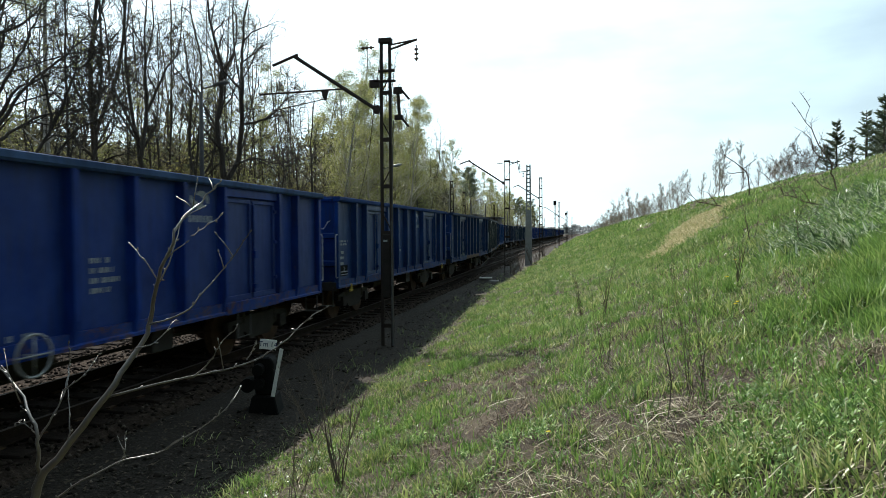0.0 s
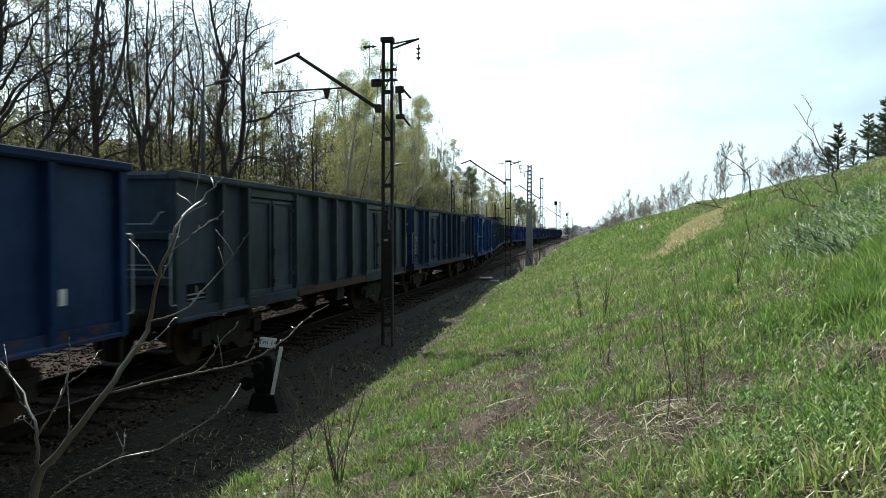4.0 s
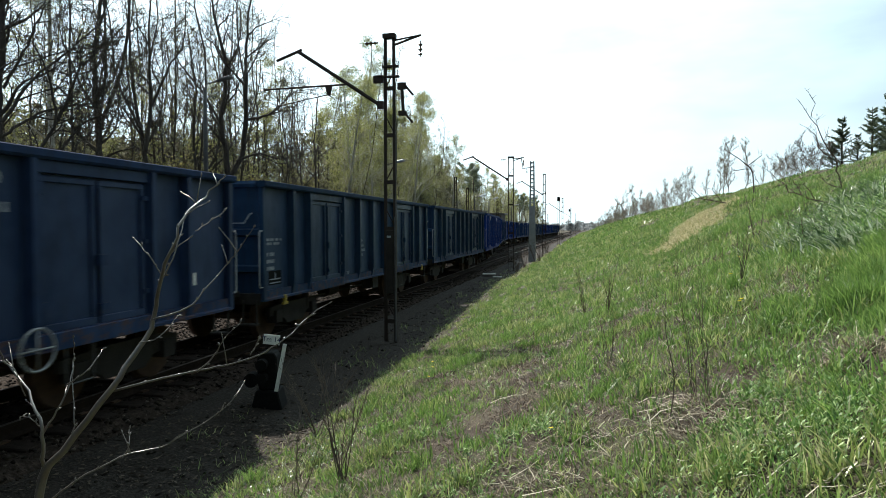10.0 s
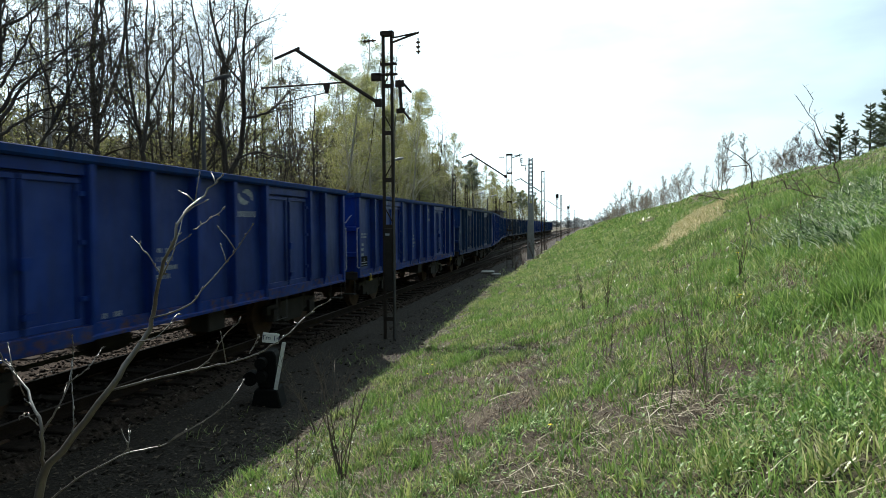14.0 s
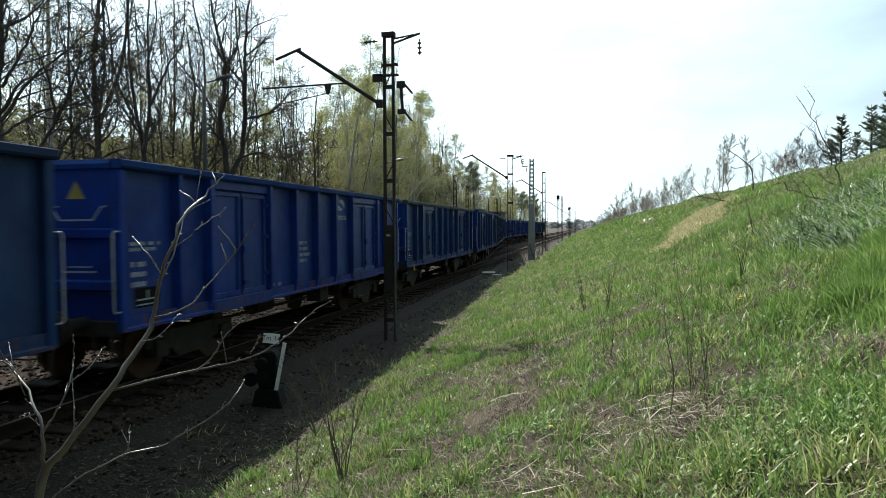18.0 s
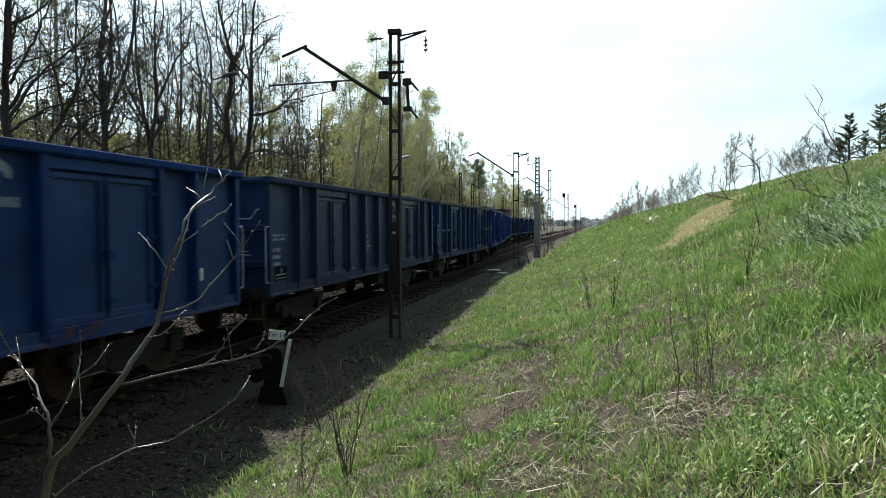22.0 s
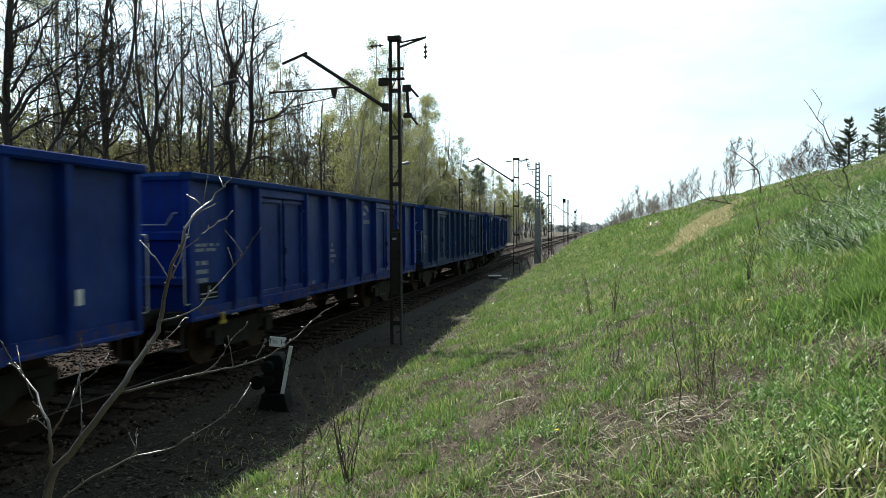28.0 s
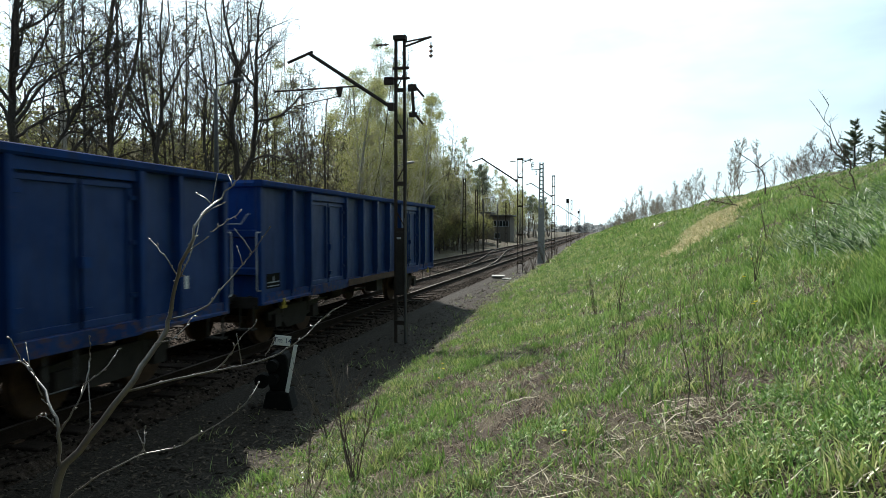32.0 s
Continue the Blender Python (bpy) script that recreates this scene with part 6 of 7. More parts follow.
def build_grass():
    rng = np.random.RandomState(8)
    green, lush, straw = [], [], []
    # y from, to, tufts to the square metre, blades a tuft, height, blade width
    for y0, y1, dens, per, h0, wd in ((1.6, 6.5, 95, 12, 0.105, 0.0092), (6.5, 13, 85, 10, 0.105, 0.011), (13, 24, 85, 8, 0.11, 0.014), (24, 45, 38, 7, 0.13, 0.026), (45, 90, 12, 6, 0.17, 0.06), (90, 320, 1.2, 6, 0.27, 0.22)):
        far_x = 10.5 if y0 < 40 else 13
        x, y = scatter(-4.2, far_x, y0, y1, dens, rng, keep=lambda a, b: in_view(a, b) & ~((dry_strip(a, b)) & (rng.rand(len(a)) < 0.6)))
        tx, ty = tufted(x, y, per, 0.05 + wd * 1.5, rng)
        hv = h0 * 0.72 * rng.uniform(0.45, 1.5, len(x)) * (1 + 0.5 * np.clip(wobble(x, y, 0.8), -0.6, 1)) * np.interp(x, [-3, 1, 4, 6.5, 8], [0.75, 0.85, 1.1, 0.8, 0.4]) * (1 - 0.6 * np.clip(worn(x, y - 0.25), 0, 1))
        green.append(blades(tx, ty, np.repeat(hv, per) * rng.uniform(0.6, 1.2, len(tx)), wd * rng.uniform(0.7, 1.5, len(tx)), rng, 0.7))
        # taller, richer clumps
        x, y = scatter(-3.4, far_x, y0, y1, dens * 0.09, rng, keep=lambda a, b: in_view(a, b) & ~dry_strip(a, b))
        tx, ty = tufted(x, y, per * 2, 0.06 + wd * 1.5, rng)
        hv = h0 * rng.uniform(0.9, 2.0, len(x)) * np.interp(x, [-3, 1, 4, 6.5, 8], [0.8, 1, 1.2, 0.8, 0.4])
        lush.append(blades(tx, ty, np.repeat(hv, per * 2) * rng.uniform(0.6, 1.1, len(tx)), wd * 1.25 * rng.uniform(0.7, 1.4, len(tx)), rng, 0.35))
        # clumps of their own height and fullness over the low turf
        for pile, share, hk, mat_lean in ((green, 4.0, 1.5, 0.55), (lush, 4.4, 1.6, 0.5)):
            m = share * min(1.0, (20.0 / (y0 + y1)) ** 0.9)
            x, y = scatter(-3.5, far_x, y0, y1, m, rng, keep=lambda a, b: in_view(a, b) & ~dry_strip(a, b) & (rng.rand(len(a)) > worn(a, b)) & ((pile is green) | (rng.rand(len(a)) < np.interp(a, [-1, 3], [0.4, 1.0]))))
            q = max(30, int(90 - 1.6 * y0))
            r = np.repeat(rng.uniform(0.05, 0.16, len(x)) * (1 + y0 / 30), q)
            tx, ty = np.repeat(x, q) + rng.normal(0, 1, len(r)) * r, np.repeat(y, q) + rng.normal(0, 1, len(r)) * r
            hv = np.repeat(h0 * hk * rng.uniform(0.6, 1.6, len(x)) * np.interp(x, [-3, 1, 4, 6.5, 8], [0.9, 1, 1.25, 1, 0.6]), q)
            pile.append(blades(tx, ty, hv * rng.uniform(0.4, 1.1, len(tx)), wd * 1.1 * rng.uniform(0.7, 1.5, len(tx)), rng, mat_lean))
        # dead grass, mostly lying
        x, y = scatter(-4.0, far_x, y0, y1, dens * 0.85, rng, False, keep=lambda a, b: in_view(a, b) & (rng.rand(len(a)) < (0.35 + 0.9 * np.clip(bare(a, b) - worn(a, b), 0, 1)) * (1 - 1.1 * worn(a, b))))
        tx, ty = tufted(x, y, 5, 0.06 + wd, rng)
        straw.append(blades(tx, ty, h0 * 1.0 * rng.uniform(0.4, 1.4, len(tx)), wd * 0.7 * rng.uniform(0.6, 1.4, len(tx)), rng, 2.2))
    for y0, y1, dens, wd in ((1.6, 7, 420, 0.007), (7, 14, 230, 0.012), (14, 26, 110, 0.022)):
        x, y = scatter(-4.0, 9, y0, y1, dens, rng, False, keep=lambda a, b: in_view(a, b) & (rng.rand(len(a)) < 1.0 - np.clip(0.6 * bare(a, b) + worn(a, b), 0, 1)) & ~(dry_strip(a, b) & (rng.rand(len(a)) < 0.8)))
        k = rng.rand(len(x)) < 0.3
        straw.append(blades(x[k], y[k], 0.06 * rng.uniform(0.5, 1.6, k.sum()), wd * rng.uniform(0.6, 1.4, k.sum()), rng, 2.0))
        k = ~k
        green.append(blades(x[k], y[k], 0.05 * rng.uniform(0.5, 1.5, k.sum()), wd * rng.uniform(0.6, 1.4, k.sum()), rng, 0.9))
    # round and behind the standpoint
    x, y = scatter(-3.8, 8.5, -9, 9, 46, rng, keep=lambda a, b: ~in_view(a, b))
    tx, ty = tufted(x, y, 9, 0.08, rng)
    green.append(blades(tx, ty, 0.12 * rng.uniform(0.4, 1.5, len(tx)), 0.011 * rng.uniform(0.7, 1.5, len(tx)), rng))
    x, y = scatter(-3.8, 8.5, -9, 9, 22, rng, False, keep=lambda a, b: ~in_view(a, b))
    tx, ty = tufted(x, y, 5, 0.08, rng)
    straw.append(blades(tx, ty, 0.14 * rng.uniform(0.5, 1.5, len(tx)), 0.008 * rng.uniform(0.7, 1.5, len(tx)), rng, 2.0))
    x, y = rng.uniform(1.6, 7.2, 26000), rng.uniform(16, 40, 26000)
    ok = dry_strip(x, y)
    tx, ty = tufted(x[ok], y[ok], 5, 0.08, rng)
    mown = [blades(tx, ty, 0.14 * rng.uniform(0.5, 1.4, len(tx)), 0.035 * rng.uniform(0.6, 1.4, len(tx)), rng, 1.1)]
    # heaps of flattened straw
    for px, py, r, n in ((0.84, 4.35, 0.22, 330), (0.8, 4.95, 0.15, 180), (0.25, 4.6, 0.3, 200), (-0.4, 4.4, 0.25, 170), (0.9, 3.4, 0.3, 90), (0.4, 17.7, 0.5, 700), (1.9, 5.2, 0.25, 300), (2.2, 8.4, 0.3, 400), (-2.0, 4.9, 0.35, 500), (-0.9, 9.2, 0.5, 500), (1.95, 7.6, 0.18, 320), (2.6, 6.4, 0.2, 320), (1.75, 4.95, 0.2, 320), (1.3, 10.5, 0.5, 400), (0.3, 7.0, 0.4, 400), (-1.6, 9.5, 0.5, 400)):
        x, y = rng.normal(px, r, n), rng.normal(py, r * 0.7, n)
        straw.append(blades(x, y, rng.uniform(0.07, 0.22, n), 0.0045 * rng.uniform(0.7, 1.5, n) * (1 + py / 9), rng, 2.6))
    for px, py, r, n in ((0.72, 4.95, 0.22, 34), (0.88, 4.4, 0.2, 34), (0.75, 3.85, 0.2, 22), (1.0, 3.2, 0.16, 22), (0.3, 4.7, 0.25, 18), (0.0, 5.2, 0.3, 14), (1.75, 4.95, 0.2, 16), (-0.4, 10.4, 0.4, 22), (-0.9, 6.6, 0.5, 16), (-0.3, 4.5, 0.35, 16), (0.5, 9.6, 0.5, 20), (2.2, 9.5, 0.5, 24)):
        x, y = rng.normal(px, r, n), rng.normal(py, r, n)
        a = rng.normal(-0.55, 0.45, n) + (rng.rand(n) < 0.25) * 1.4
        L = rng.uniform(0.1, 0.36, n) * min(1, py / 5.5)
        P = []
        for f in (0.0, 0.35, 0.7, 1.0):
            bx, by = x + np.cos(a) * L * f, y + np.sin(a) * L * f + 0.05 * np.sin(f * 3 + a * 9) * L
            P.append(np.stack([bx, by, ground_z(bx, by) + 0.035 + 0.05 * rng.rand(n) * (1 - abs(f - 0.5))], 1))
        wv = (0.0024 * rng.uniform(0.6, 1.5, n) * (1 + py / 16))[:, None]
        sd = np.stack([-np.sin(a), np.cos(a), 0.3 * np.ones(n)], 1) * wv
        V = np.stack([p + e * sd * (1 - 0.2 * i) for i, p in enumerate(P) for e in (-1, 1)], 1).reshape(-1, 3)
        k = np.arange(n)[:, None] * 8
        straw.append((V, np.concatenate([k + [q, q + 1, q + 3] for q in (0, 2, 4)] + [k + [q, q + 3, q + 2] for q in (0, 2, 4)])))
    stuff("dry_turf", mown, M_DRYTURF, "mown strip of dry pale turf on the bank", "grass")
    stuff("grass", green, M_GRASS, "spring grass on the bank with thin patches", "grass")
    stuff("tall_grass", lush, M_LUSH, "richer clumps of tall green grass", "grass")
    stuff("dead_grass", straw, M_STRAW, "last year's flattened straw-coloured grass", "grass")
    # big tussocks high on the bank
    tus = []
    for px, py, r, hh, n in ((2.3, 6.35, 0.28, 0.5, 1300), (2.6, 6.9, 0.22, 0.45, 800), (2.9, 7.6, 0.3, 0.42, 900), (2.2, 5.6, 0.2, 0.3, 500), (3.3, 8.2, 0.3, 0.4, 700), (1.9, 7.2, 0.2, 0.28, 400), (3.9, 9.8, 0.4, 0.42, 800), (5.6, 14.5, 0.35, 0.45, 500), (1.2, 8.9, 0.2, 0.25, 300)):
        x, y = rng.normal(px, r * 0.5, n), rng.normal(py, r * 0.5, n)
        tus.append(blades(x, y, hh * 0.72 * rng.uniform(0.5, 1.15, n), 0.0065 * rng.uniform(0.7, 1.5, n) * (1 + py / 12), rng, 0.5))
    stuff("grass_tussock", tus, M_LUSH, "long-bladed green grass tussocks", "grass")


def leaves_flat(x, y, n_per, size, rise, rng, stalk=0.0, wide=0.2):
    """Rosettes of broad leaves, each a folded diamond."""
    x, y = np.repeat(x, n_per), np.repeat(y, n_per)
    n = len(x)
    z = ground_z(x, y) + rng.uniform(0, 1, n) * stalk
    a = rng.uniform(0, 2 * np.pi, n)
    up = rise * rng.uniform(0.3, 1.4, n)
    d = np.stack([np.cos(a), np.sin(a), up], 1)
    d /= np.linalg.norm(d, axis=1)[:, None]
    s = np.stack([-np.sin(a), np.cos(a), rng.normal(0, 0.25, n)], 1)
    L = size * rng.uniform(0.5, 1.3, n)[:, None]
    p = np.stack([x, y, z], 1) + d * 0.02
    V = np.stack([p, p + d * L * 0.5 + s * L * wide, p + d * L * 0.95 - [0, 0, 1] * L * 0.15, p + d * L * 0.5 - s * L * wide], 1).reshape(-1, 3)
    return V, np.arange(4 * n).reshape(n, 4)


def build_weeds():
    rng = np.random.RandomState(21)
    W = []
    for y0, y1, dens, per, size in ((2, 7, 5, 10, 0.05), (7, 14, 6, 9, 0.058), (14, 26, 4, 8, 0.08)):
        x, y = scatter(-3.2, 9, y0, y1, dens, rng, False, keep=lambda a, b: in_view(a, b) & (wobble(a + 2, b - 3, 0.9) > 0.05 - 0.08 * a))
        W.append(leaves_flat(x, y, per, size, 1.0, rng, 0.06, 0.14))
    # dense leafy clumps
    for px, py, r, n in ((1.09, 4.6, 0.12, 60), (1.12, 3.65, 0.22, 90), (0.85, 4.1, 0.14, 40), (1.3, 3.95, 0.16, 60), (-0.38, 5.45, 0.2, 50), (1.5, 5.1, 0.3, 70), (-0.62, 5.4, 0.22, 45), (1.4, 4.2, 0.25, 60), (0.6, 3.4, 0.3, 70), (-0.9, 4.5, 0.25, 50), (1.9, 6.2, 0.3, 60), (-2.35, 6.9, 0.25, 40), (-1.6, 6.2, 0.25, 40), (-2.0, 4.6, 0.25, 50), (2.6, 8.6, 0.3, 70), (2.9, 9.6, 0.3, 80), (3.1, 10.6, 0.3, 80), (2.4, 7.8, 0.25, 50), (3.6, 10.0, 0.3, 60)):
        x, y = rng.normal(px, r, n * 8 // 10), rng.normal(py, r * 0.8, n * 8 // 10)
        W.append(leaves_flat(x, y, 12, 0.047, 1.3, rng, 0.09, 0.12))
    V = np.concatenate([v for v, _ in W])
    ob = new("weeds", fast_mesh("weeds", V, np.arange(len(V)).reshape(-1, 4), M_WEED))
    tagged(ob, "broad-leaved green weeds among the grass", "weeds", kind="stuff")
    S, arch = [], []
    for px, py, rx, ry, n in ((3.8, 12.2, 0.3, 0.6, 130), (4.7, 12.9, 0.35, 0.6, 140), (5.3, 13.7, 0.35, 0.6, 120), (3.25, 9.0, 0.2, 0.35, 90), (4.2, 10.2, 0.25, 0.4, 100), (3.65, 9.4, 0.25, 0.4, 120), (3.4, 10.9, 0.25, 0.5, 110), (4.3, 11.2, 0.3, 0.5, 110)):
        x, y = rng.normal(px, rx, n), rng.normal(py, ry, n)
        S.append(leaves_flat(x, y, 7, 0.065, 0.9, rng, 0.26, 0.13))
        tx, ty = tufted(x, y, 6, 0.08, rng)
        arch.append(blades(tx, ty, 0.3 * rng.uniform(0.5, 1.3, len(tx)), 0.03 * rng.uniform(0.6, 1.4, len(tx)), rng, 1.1))
    stuff("silvery_grass", arch, M_GLINTLEAF, "arching wide-bladed grass with a pale silvery sheen", "grass")
    V = np.concatenate([v for v, _ in S])
    ob = new("leafy_plants", fast_mesh("leafy_plants", V, np.arange(len(V)).reshape(-1, 4), M_WEED))
    tagged(ob, "leafy green plants among the silvery grass on the bank", "plants", kind="stuff")
    x2, y2 = rng.normal(-2.85, 0.25, 60), rng.normal(6.5, 0.7, 60)
    V, F = leaves_flat(x2, y2, 8, 0.032, 1.0, rng, 0.1)
    ob = new("pale_leaved_plants", fast_mesh("pale_leaved_plants", V, F, M_GLINTLEAF))
    tagged(ob, "small pale-leaved plants at the edge of the grass", "plants", kind="stuff")
    # dead brown litter on the worn spots and through the thin turf
    n = 90000
    x, y = rng.uniform(-3.4, 5.5, n), rng.uniform(2.0, 15, n)
    ok = in_view(x, y) & (rng.rand(n) < 0.22 + 0.5 * worn(x, y) + 0.3 * bare(x, y))
    x, y = x[ok], y[ok]
    V, F = blades(x, y, rng.uniform(0.03, 0.11, len(x)), rng.uniform(0.004, 0.009, len(x)) * (1 + y / 14), rng, 3.0, ground_z(x, y) + 0.004)
    ob = new("turf_litter", fast_mesh("turf_litter", V, F, M_TURFLITTER))
    tagged(ob, "brown dead stalks and litter on the thin turf", "litter", kind="stuff")
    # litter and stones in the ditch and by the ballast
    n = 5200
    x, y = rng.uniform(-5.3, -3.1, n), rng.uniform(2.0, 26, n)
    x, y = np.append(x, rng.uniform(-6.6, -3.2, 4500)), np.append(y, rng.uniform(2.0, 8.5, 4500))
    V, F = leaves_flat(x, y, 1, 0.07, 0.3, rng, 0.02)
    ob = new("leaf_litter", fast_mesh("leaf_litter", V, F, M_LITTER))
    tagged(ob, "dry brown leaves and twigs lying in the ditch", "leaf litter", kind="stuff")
    tx, ty = rng.uniform(-5.0, -3.2, 170), rng.uniform(5, 40, 170)
    gx, gy = tufted(tx, ty, 8, 0.07, rng)
    ok = rng.rand(len(gx)) < 0.8
    stuff("ditch_grass", [blades(gx[ok], gy[ok], rng.uniform(0.08, 0.25, ok.sum()), 0.008 * rng.uniform(0.7, 1.6, ok.sum()), rng, 0.8)], M_GRASS, "sparse grass in the stony ditch", "grass")


def stone_mesh(x, y, z, size, rng):
    """Angular little stones: squashed octahedra with random corners."""
    n = len(x)
    o = np.array([(1, 0, 0), (-1, 0, 0), (0, 1, 0), (0, -1, 0), (0, 0, 1), (0, 0, -1)], float)
    f = np.array([(0, 2, 4), (2, 1, 4), (1, 3, 4), (3, 0, 4), (2, 0, 5), (1, 2, 5), (3, 1, 5), (0, 3, 5)])
    v = o[None] * rng.uniform(0.5, 1.2, (n, 6, 1)) + rng.normal(0, 0.18, (n, 6, 3))
    a = rng.uniform(0, 6.28, n)
    c, s = np.cos(a)[:, None], np.sin(a)[:, None]
    v = np.stack([v[..., 0] * c - v[..., 1] * s, v[..., 0] * s + v[..., 1] * c, v[..., 2] * 0.7], -1) * size[:, None, None]
    V = (v + np.stack([x, y, z], 1)[:, None]).reshape(-1, 3)
    return V, (f[None] + (np.arange(n) * 6)[:, None, None]).reshape(-1, 3)


def build_stones():
    rng = np.random.RandomState(31)
    P = []
    n = 15000
    x, y = rng.uniform(-9.4, -5.4, n), rng.uniform(0.5, 34, n)
    z = np.interp(x, [-6.05, -5.25], [-0.21, -0.58]) + rng.uniform(-0.015, 0.02, n)
    P.append(stone_mesh(x, y, z, rng.uniform(0.022, 0.05, n), rng))
    n = 9000
    x, y = rng.uniform(-13.6, -5.6, n), rng.uniform(26, 75, n)
    z = np.interp(x, [-14.2, -13.3, -6.05, -5.25], [-0.58, -0.21, -0.21, -0.58]) + rng.uniform(-0.01, 0.02, n)
    P.append(stone_mesh(x, y, z, rng.uniform(0.03, 0.07, n), rng))
    n = 11000
    x, y = rng.uniform(-13.6, -9.2, n), rng.uniform(1.5, 27, n)
    P.append(stone_mesh(x, y, -0.21 + rng.uniform(-0.015, 0.02, n), rng.uniform(0.025, 0.06, n), rng))
    n = 1500
    x, y = rng.uniform(-5.3, -3.6, n), rng.uniform(3, 45, n)
    P.append(stone_mesh(x, y, ground_z(x, y), rng.uniform(0.015, 0.055, n), rng))
    stuff("ballast_stones", P, M_STONE, "loose angular brown-grey ballast stones", "stones")


def build_clods():
    rng = np.random.RandomState(61)
    P = []
    for y0, y1, dens, size in ((2, 7, 800, 0.008), (7, 14, 450, 0.012), (14, 28, 25, 0.022)):
        n = int(9 * (y1 - y0) * dens)
        x, y = rng.uniform(-3.4, 5.6, n), rng.uniform(y0, y1, n)
        ok = (rng.rand(n) < np.clip(0.1 * bare(x, y) + worn(x, y), 0, 1)) & in_view(x, y)
        P.append(stone_mesh(x[ok], y[ok], ground_z(x[ok], y[ok]), size * rng.uniform(0.5, 1.5, ok.sum()), rng))
    stuff("soil_clods", P, M_CLOD, "dark crumbs of soil in the thin turf", "soil")


build_grass()
build_weeds()
build_clods()
build_stones()


def dandelions():
    rng = random.Random(3)
    head = Shape()
    for i in range(12):
        a = i * math.pi / 6
        head.add([(0, 0, 0), (0.018 * math.cos(a - 0.25), 0.018 * math.sin(a - 0.25), 0.004), (0.021 * math.cos(a), 0.021 * math.sin(a), 0.008), (0.018 * math.cos(a + 0.25), 0.018 * math.sin(a + 0.25), 0.004)], [(0, 1, 2, 3)])
    head_me = head.mesh("flower_head", M_PETAL)
    stem_me = Shape().tube([(0, 0, -0.13), (0.005, 0, 0)], 0.0025, 5).mesh("stem", M_WEED)
    for x, y in ((1.58, 7.55), (1.62, 7.6), (-0.28, 5.08), (-2.6, 10.8), (1.9, 9.6), (-2.3, 9.3), (-2.45, 10.2), (-0.6, 13.2), (2.4, 11.5)):
        s = rng.uniform(0.9, 1.4)
        d = thing("dandelion", "yellow dandelion flower in the grass", "flower", pose(x, y, float(ground_z(x, y)) + 0.13, rng.uniform(-25, 5), rng.uniform(-15, 15), 0), "dandelions")
        d.scale = (s, s, s)
        part("stem", stem_me, None, d)
        part("flower_head", head_me, None, d)


dandelions()


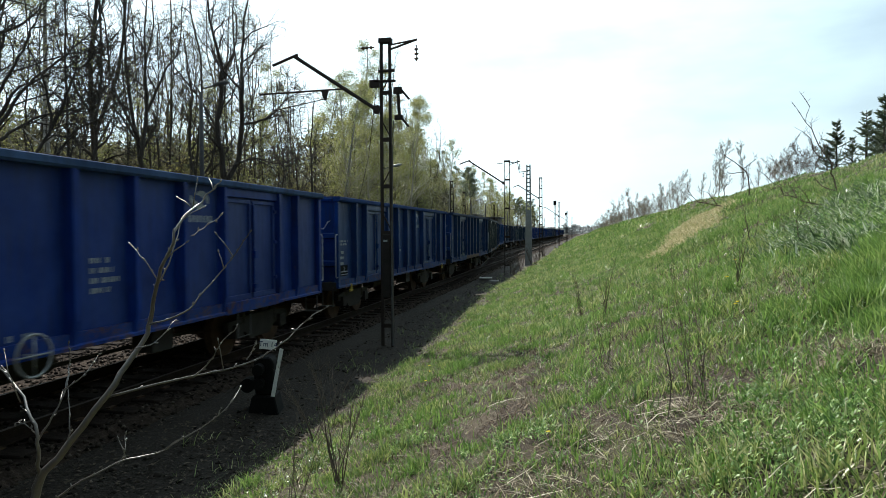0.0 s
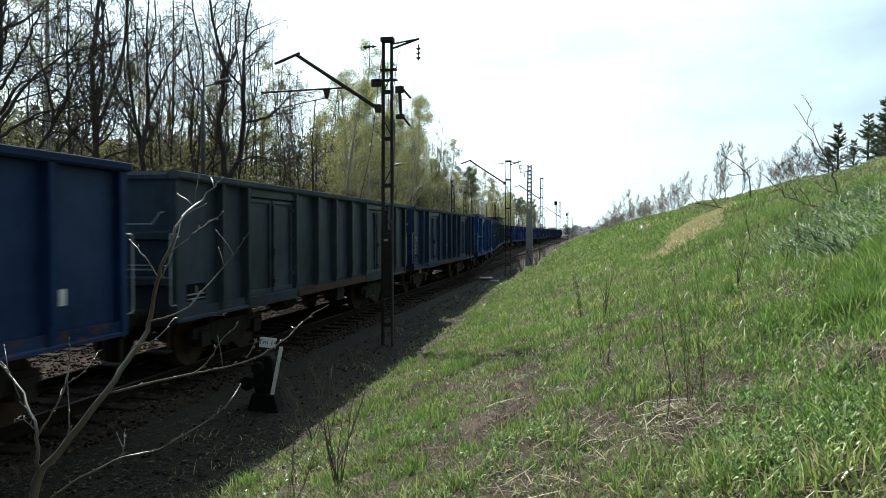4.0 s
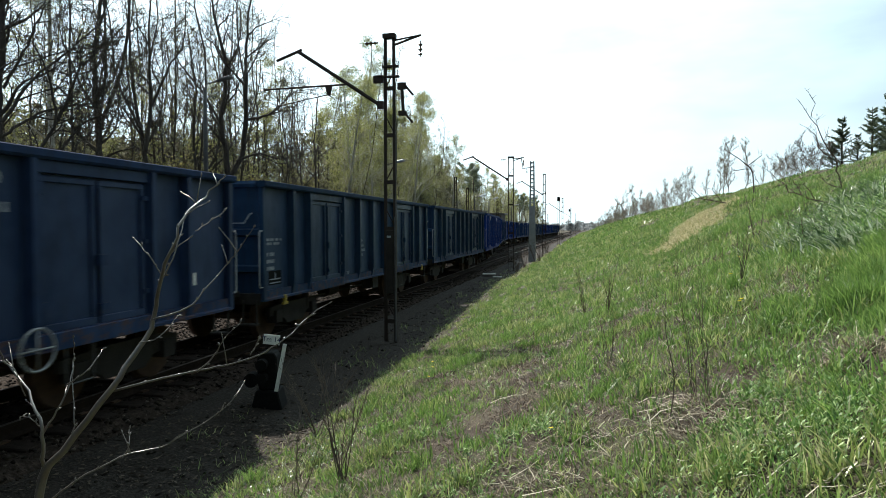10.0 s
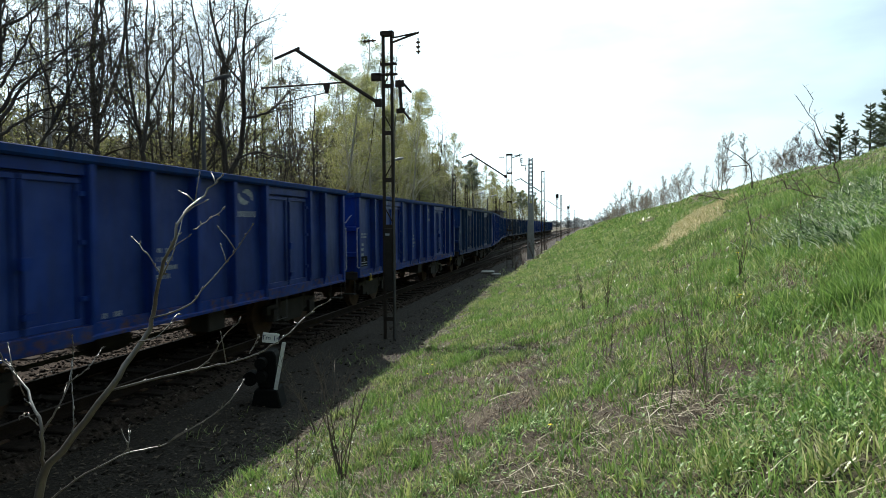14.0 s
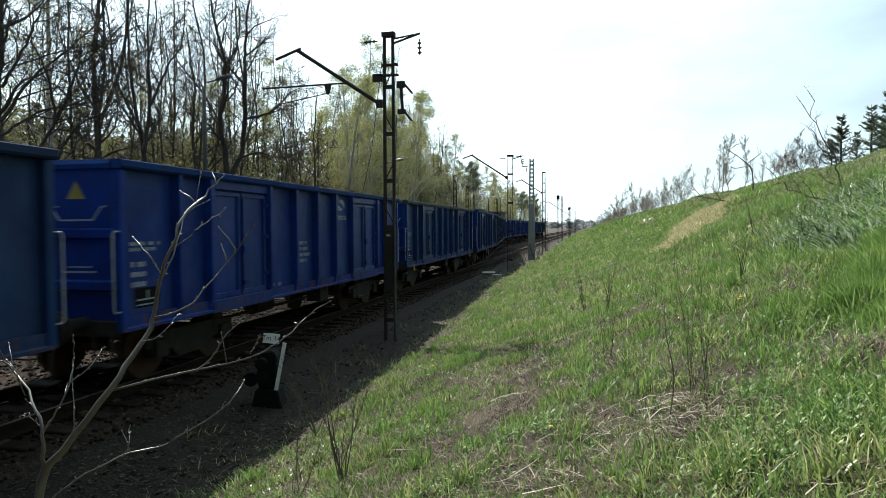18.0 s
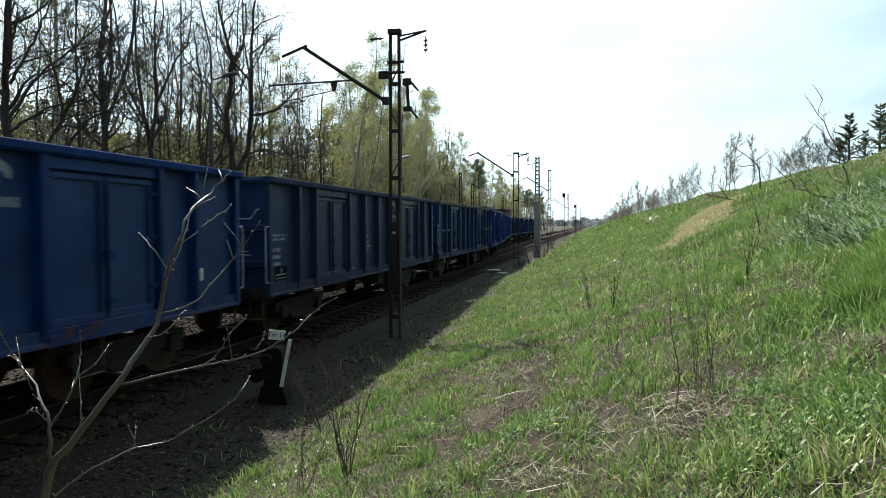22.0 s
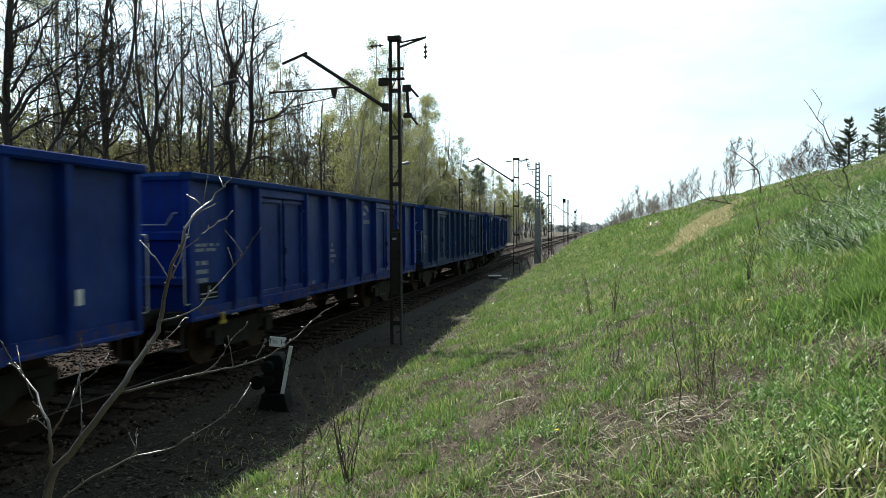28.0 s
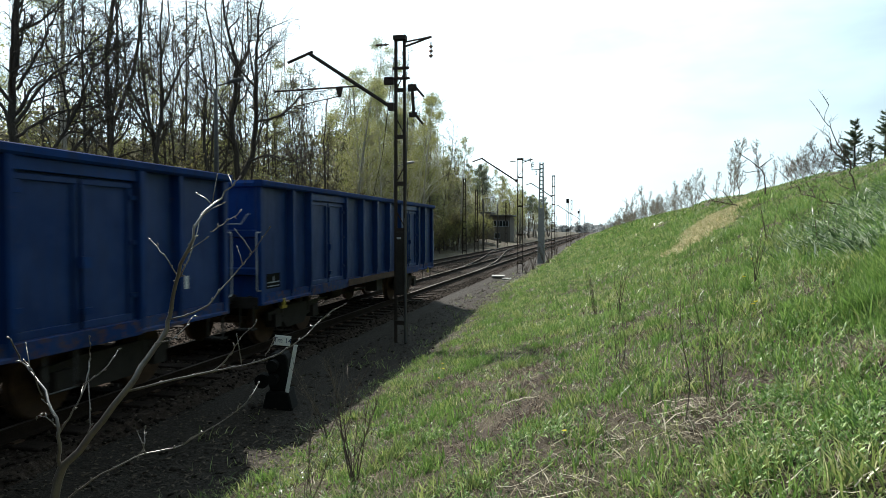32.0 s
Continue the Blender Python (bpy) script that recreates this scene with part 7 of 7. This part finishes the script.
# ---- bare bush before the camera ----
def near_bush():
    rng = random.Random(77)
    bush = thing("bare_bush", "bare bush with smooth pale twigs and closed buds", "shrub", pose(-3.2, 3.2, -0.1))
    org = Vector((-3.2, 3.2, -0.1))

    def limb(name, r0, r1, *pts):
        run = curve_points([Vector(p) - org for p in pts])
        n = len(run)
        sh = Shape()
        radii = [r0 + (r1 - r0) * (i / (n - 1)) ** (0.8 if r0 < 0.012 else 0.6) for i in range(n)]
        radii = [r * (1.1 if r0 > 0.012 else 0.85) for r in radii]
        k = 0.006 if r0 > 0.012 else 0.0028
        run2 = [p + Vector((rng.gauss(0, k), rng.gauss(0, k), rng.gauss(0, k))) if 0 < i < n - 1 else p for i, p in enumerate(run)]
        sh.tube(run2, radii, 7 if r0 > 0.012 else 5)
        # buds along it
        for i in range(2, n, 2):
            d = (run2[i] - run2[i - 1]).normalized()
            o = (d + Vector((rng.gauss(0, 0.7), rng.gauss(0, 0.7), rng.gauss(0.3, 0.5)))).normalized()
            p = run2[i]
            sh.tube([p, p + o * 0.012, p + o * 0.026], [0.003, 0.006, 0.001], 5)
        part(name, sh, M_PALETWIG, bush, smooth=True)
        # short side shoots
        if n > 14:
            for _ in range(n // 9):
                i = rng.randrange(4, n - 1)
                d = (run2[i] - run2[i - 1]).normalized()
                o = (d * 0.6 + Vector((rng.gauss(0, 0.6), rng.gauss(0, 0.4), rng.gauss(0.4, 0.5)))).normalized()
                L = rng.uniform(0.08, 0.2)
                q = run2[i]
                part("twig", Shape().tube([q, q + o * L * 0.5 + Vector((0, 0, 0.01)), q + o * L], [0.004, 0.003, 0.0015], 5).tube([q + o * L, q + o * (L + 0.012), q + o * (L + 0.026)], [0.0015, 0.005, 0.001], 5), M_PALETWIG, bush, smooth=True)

    # Limb points are placed to fit the camera's view, at one chosen distance.
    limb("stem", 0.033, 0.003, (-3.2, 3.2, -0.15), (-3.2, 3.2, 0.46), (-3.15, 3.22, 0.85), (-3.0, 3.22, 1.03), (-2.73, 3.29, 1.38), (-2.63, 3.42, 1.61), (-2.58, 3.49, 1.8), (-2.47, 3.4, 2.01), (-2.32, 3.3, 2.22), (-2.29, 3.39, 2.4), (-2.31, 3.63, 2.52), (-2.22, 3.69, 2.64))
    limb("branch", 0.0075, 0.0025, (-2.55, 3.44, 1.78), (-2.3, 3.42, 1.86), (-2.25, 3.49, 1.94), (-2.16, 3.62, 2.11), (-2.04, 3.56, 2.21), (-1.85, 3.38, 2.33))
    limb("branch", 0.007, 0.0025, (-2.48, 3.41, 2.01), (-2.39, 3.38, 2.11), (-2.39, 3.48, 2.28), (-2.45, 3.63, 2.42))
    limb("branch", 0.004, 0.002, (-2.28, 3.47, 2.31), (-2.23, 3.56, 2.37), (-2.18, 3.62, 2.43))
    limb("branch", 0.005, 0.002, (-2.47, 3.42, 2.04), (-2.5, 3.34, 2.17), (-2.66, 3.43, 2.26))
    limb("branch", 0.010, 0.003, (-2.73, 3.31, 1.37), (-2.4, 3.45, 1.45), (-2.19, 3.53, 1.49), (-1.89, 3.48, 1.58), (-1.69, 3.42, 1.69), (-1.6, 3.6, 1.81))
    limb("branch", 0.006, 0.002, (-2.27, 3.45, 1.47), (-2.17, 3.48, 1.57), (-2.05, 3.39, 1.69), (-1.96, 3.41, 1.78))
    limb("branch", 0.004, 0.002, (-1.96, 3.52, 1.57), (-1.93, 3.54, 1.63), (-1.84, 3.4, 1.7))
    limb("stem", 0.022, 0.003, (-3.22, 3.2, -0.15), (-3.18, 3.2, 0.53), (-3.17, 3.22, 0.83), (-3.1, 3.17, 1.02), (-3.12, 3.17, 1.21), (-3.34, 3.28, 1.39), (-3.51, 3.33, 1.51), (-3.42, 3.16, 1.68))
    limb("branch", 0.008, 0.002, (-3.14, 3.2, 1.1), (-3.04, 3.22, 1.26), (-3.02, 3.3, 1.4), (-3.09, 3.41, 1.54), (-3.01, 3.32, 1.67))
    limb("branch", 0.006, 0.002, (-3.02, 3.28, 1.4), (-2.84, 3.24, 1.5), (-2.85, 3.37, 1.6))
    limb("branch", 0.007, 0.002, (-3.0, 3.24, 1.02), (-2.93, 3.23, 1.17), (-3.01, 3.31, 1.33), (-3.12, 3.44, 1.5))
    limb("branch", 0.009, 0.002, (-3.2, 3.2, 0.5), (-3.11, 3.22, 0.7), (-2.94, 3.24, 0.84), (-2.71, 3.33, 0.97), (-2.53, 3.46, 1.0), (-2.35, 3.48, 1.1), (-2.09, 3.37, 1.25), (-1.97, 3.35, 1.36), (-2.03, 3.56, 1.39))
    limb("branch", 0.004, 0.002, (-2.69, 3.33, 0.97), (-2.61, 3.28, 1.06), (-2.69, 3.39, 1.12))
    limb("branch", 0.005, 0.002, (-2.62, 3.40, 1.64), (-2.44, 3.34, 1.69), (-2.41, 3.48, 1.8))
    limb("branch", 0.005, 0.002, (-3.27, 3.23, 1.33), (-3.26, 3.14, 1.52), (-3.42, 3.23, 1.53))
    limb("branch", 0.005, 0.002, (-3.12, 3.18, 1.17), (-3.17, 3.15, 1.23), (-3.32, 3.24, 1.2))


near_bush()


def stems():
    """Thin upright saplings and dry stalks standing in the grass."""
    rng = random.Random(41)

    def stalk(x, y, h, n, label, mat=M_TWIG, r=0.006, fan=0.12, sub=4):
        s = thing("thin_sapling", label, "sapling", pose(x, y, float(ground_z(x, y)) - 0.03), "thin saplings in the grass")
        for _ in range(n):
            a, hh = rng.uniform(0, 6.28), h * rng.uniform(0.6, 1.1)
            lean = Vector((math.cos(a), math.sin(a), 0)) * fan * hh
            bend = Vector((rng.gauss(0, 0.03), rng.gauss(0, 0.03), 0))
            run = [Vector((rng.gauss(0, 0.03), rng.gauss(0, 0.03), 0)), lean * 0.3 + bend + Vector((0, 0, hh * 0.35)), lean * 0.65 + Vector((0, 0, hh * 0.7)), lean + bend + Vector((0, 0, hh))]
            run = curve_points(run, 3)
            sh = Shape().tube(run, [r * (1 - 0.75 * i / (len(run) - 1)) for i in range(len(run))], 5)
            for _ in range(sub):
                i = rng.randrange(3, len(run))
                q = run[i]
                o = Vector((rng.gauss(0, 0.5), rng.gauss(0, 0.5), 0.8)).normalized() * hh * rng.uniform(0.08, 0.22)
                sh.tube([q, q + o * 0.5 + Vector((0, 0, 0.01)), q + o], [r * 0.4, r * 0.3, r * 0.15], 4)
            part("stem", sh, mat, s)

    stalk(0.57, 4.64, 1.3, 1, "single thin brown sapling in the grass", r=0.0055, fan=0.12, sub=6)
    stalk(0.74, 5.02, 1.15, 6, "cluster of thin dry stems in the grass", r=0.0023, fan=0.14)
    stalk(0.82, 4.94, 1.25, 5, "cluster of thin dry stems in the grass", r=0.0023, fan=0.16)
    stalk(0.2, 7.5, 0.9, 4, "thin dry stems in the grass", r=0.0035, fan=0.2)
    stalk(-0.07, 12.9, 1.0, 5, "thin dry stems in the grass", r=0.006, fan=0.2)
    stalk(0.31, 11.6, 1.0, 5, "thin dry stems in the grass", r=0.007, fan=0.2)
    stalk(1.9, 9.0, 0.9, 4, "thin dry stems in the grass", r=0.006, fan=0.25)
    stalk(3.0, 13.0, 0.9, 4, "thin dry stems in the grass", r=0.007, fan=0.25)
    stalk(-2.15, 5.4, 1.15, 9, "low bare bush with many fine twigs at the shadow's edge", r=0.006, fan=0.32, sub=9)
    stalk(-2.4, 5.0, 0.8, 7, "low bare bush with many fine twigs at the shadow's edge", r=0.0035, fan=0.5, sub=9)
    stalk(-3.3, 7.6, 0.95, 6, "bare bush with fine twigs in the ditch", r=0.006, fan=0.5, sub=8)
    stalk(-3.7, 9.2, 0.8, 5, "bare bush with fine twigs in the ditch", r=0.006, fan=0.5, sub=8)
    stalk(-3.9, 40.5, 1.3, 9, "bare brown bush beside the track", r=0.012, fan=0.35, sub=9)
    stalk(-3.4, 43.0, 1.6, 9, "bare brown bush beside the track", r=0.012, fan=0.4, sub=9)
    stalk(-4.0, 37.5, 1.1, 9, "bare brown bush beside the track", r=0.012, fan=0.4, sub=9)
    stalk(-3.5, 47.5, 1.3, 8, "bare brown bush beside the track", r=0.013, fan=0.4, sub=9)
    stalk(-3.9, 56.0, 1.3, 8, "bare brown bush beside the track", r=0.015, fan=0.4, sub=9)
    stalk(-3.9, 64.0, 1.3, 8, "bare brown bush beside the track", r=0.015, fan=0.4, sub=9)


stems()


# ---- what moves ----
def place_on_line(front):
    """The pose of a wagon whose body's leading end stands at front along the line."""
    mid = front + LEN / 2
    a, b = mid - 4.25, mid + 4.25
    xa, xb = crossing(a), crossing(b)
    return pose((xa + xb) / 2, mid, 0, 0, 0, math.degrees(math.atan2(-(xb - xa), b - a)))


def motions():
    for k, w in enumerate(TRAIN):
        times = [0.5 * i for i in range(65)]
        walk(w, [(t, place_on_line(front_of_last(t) - k * PITCH)) for t in times])


motions()
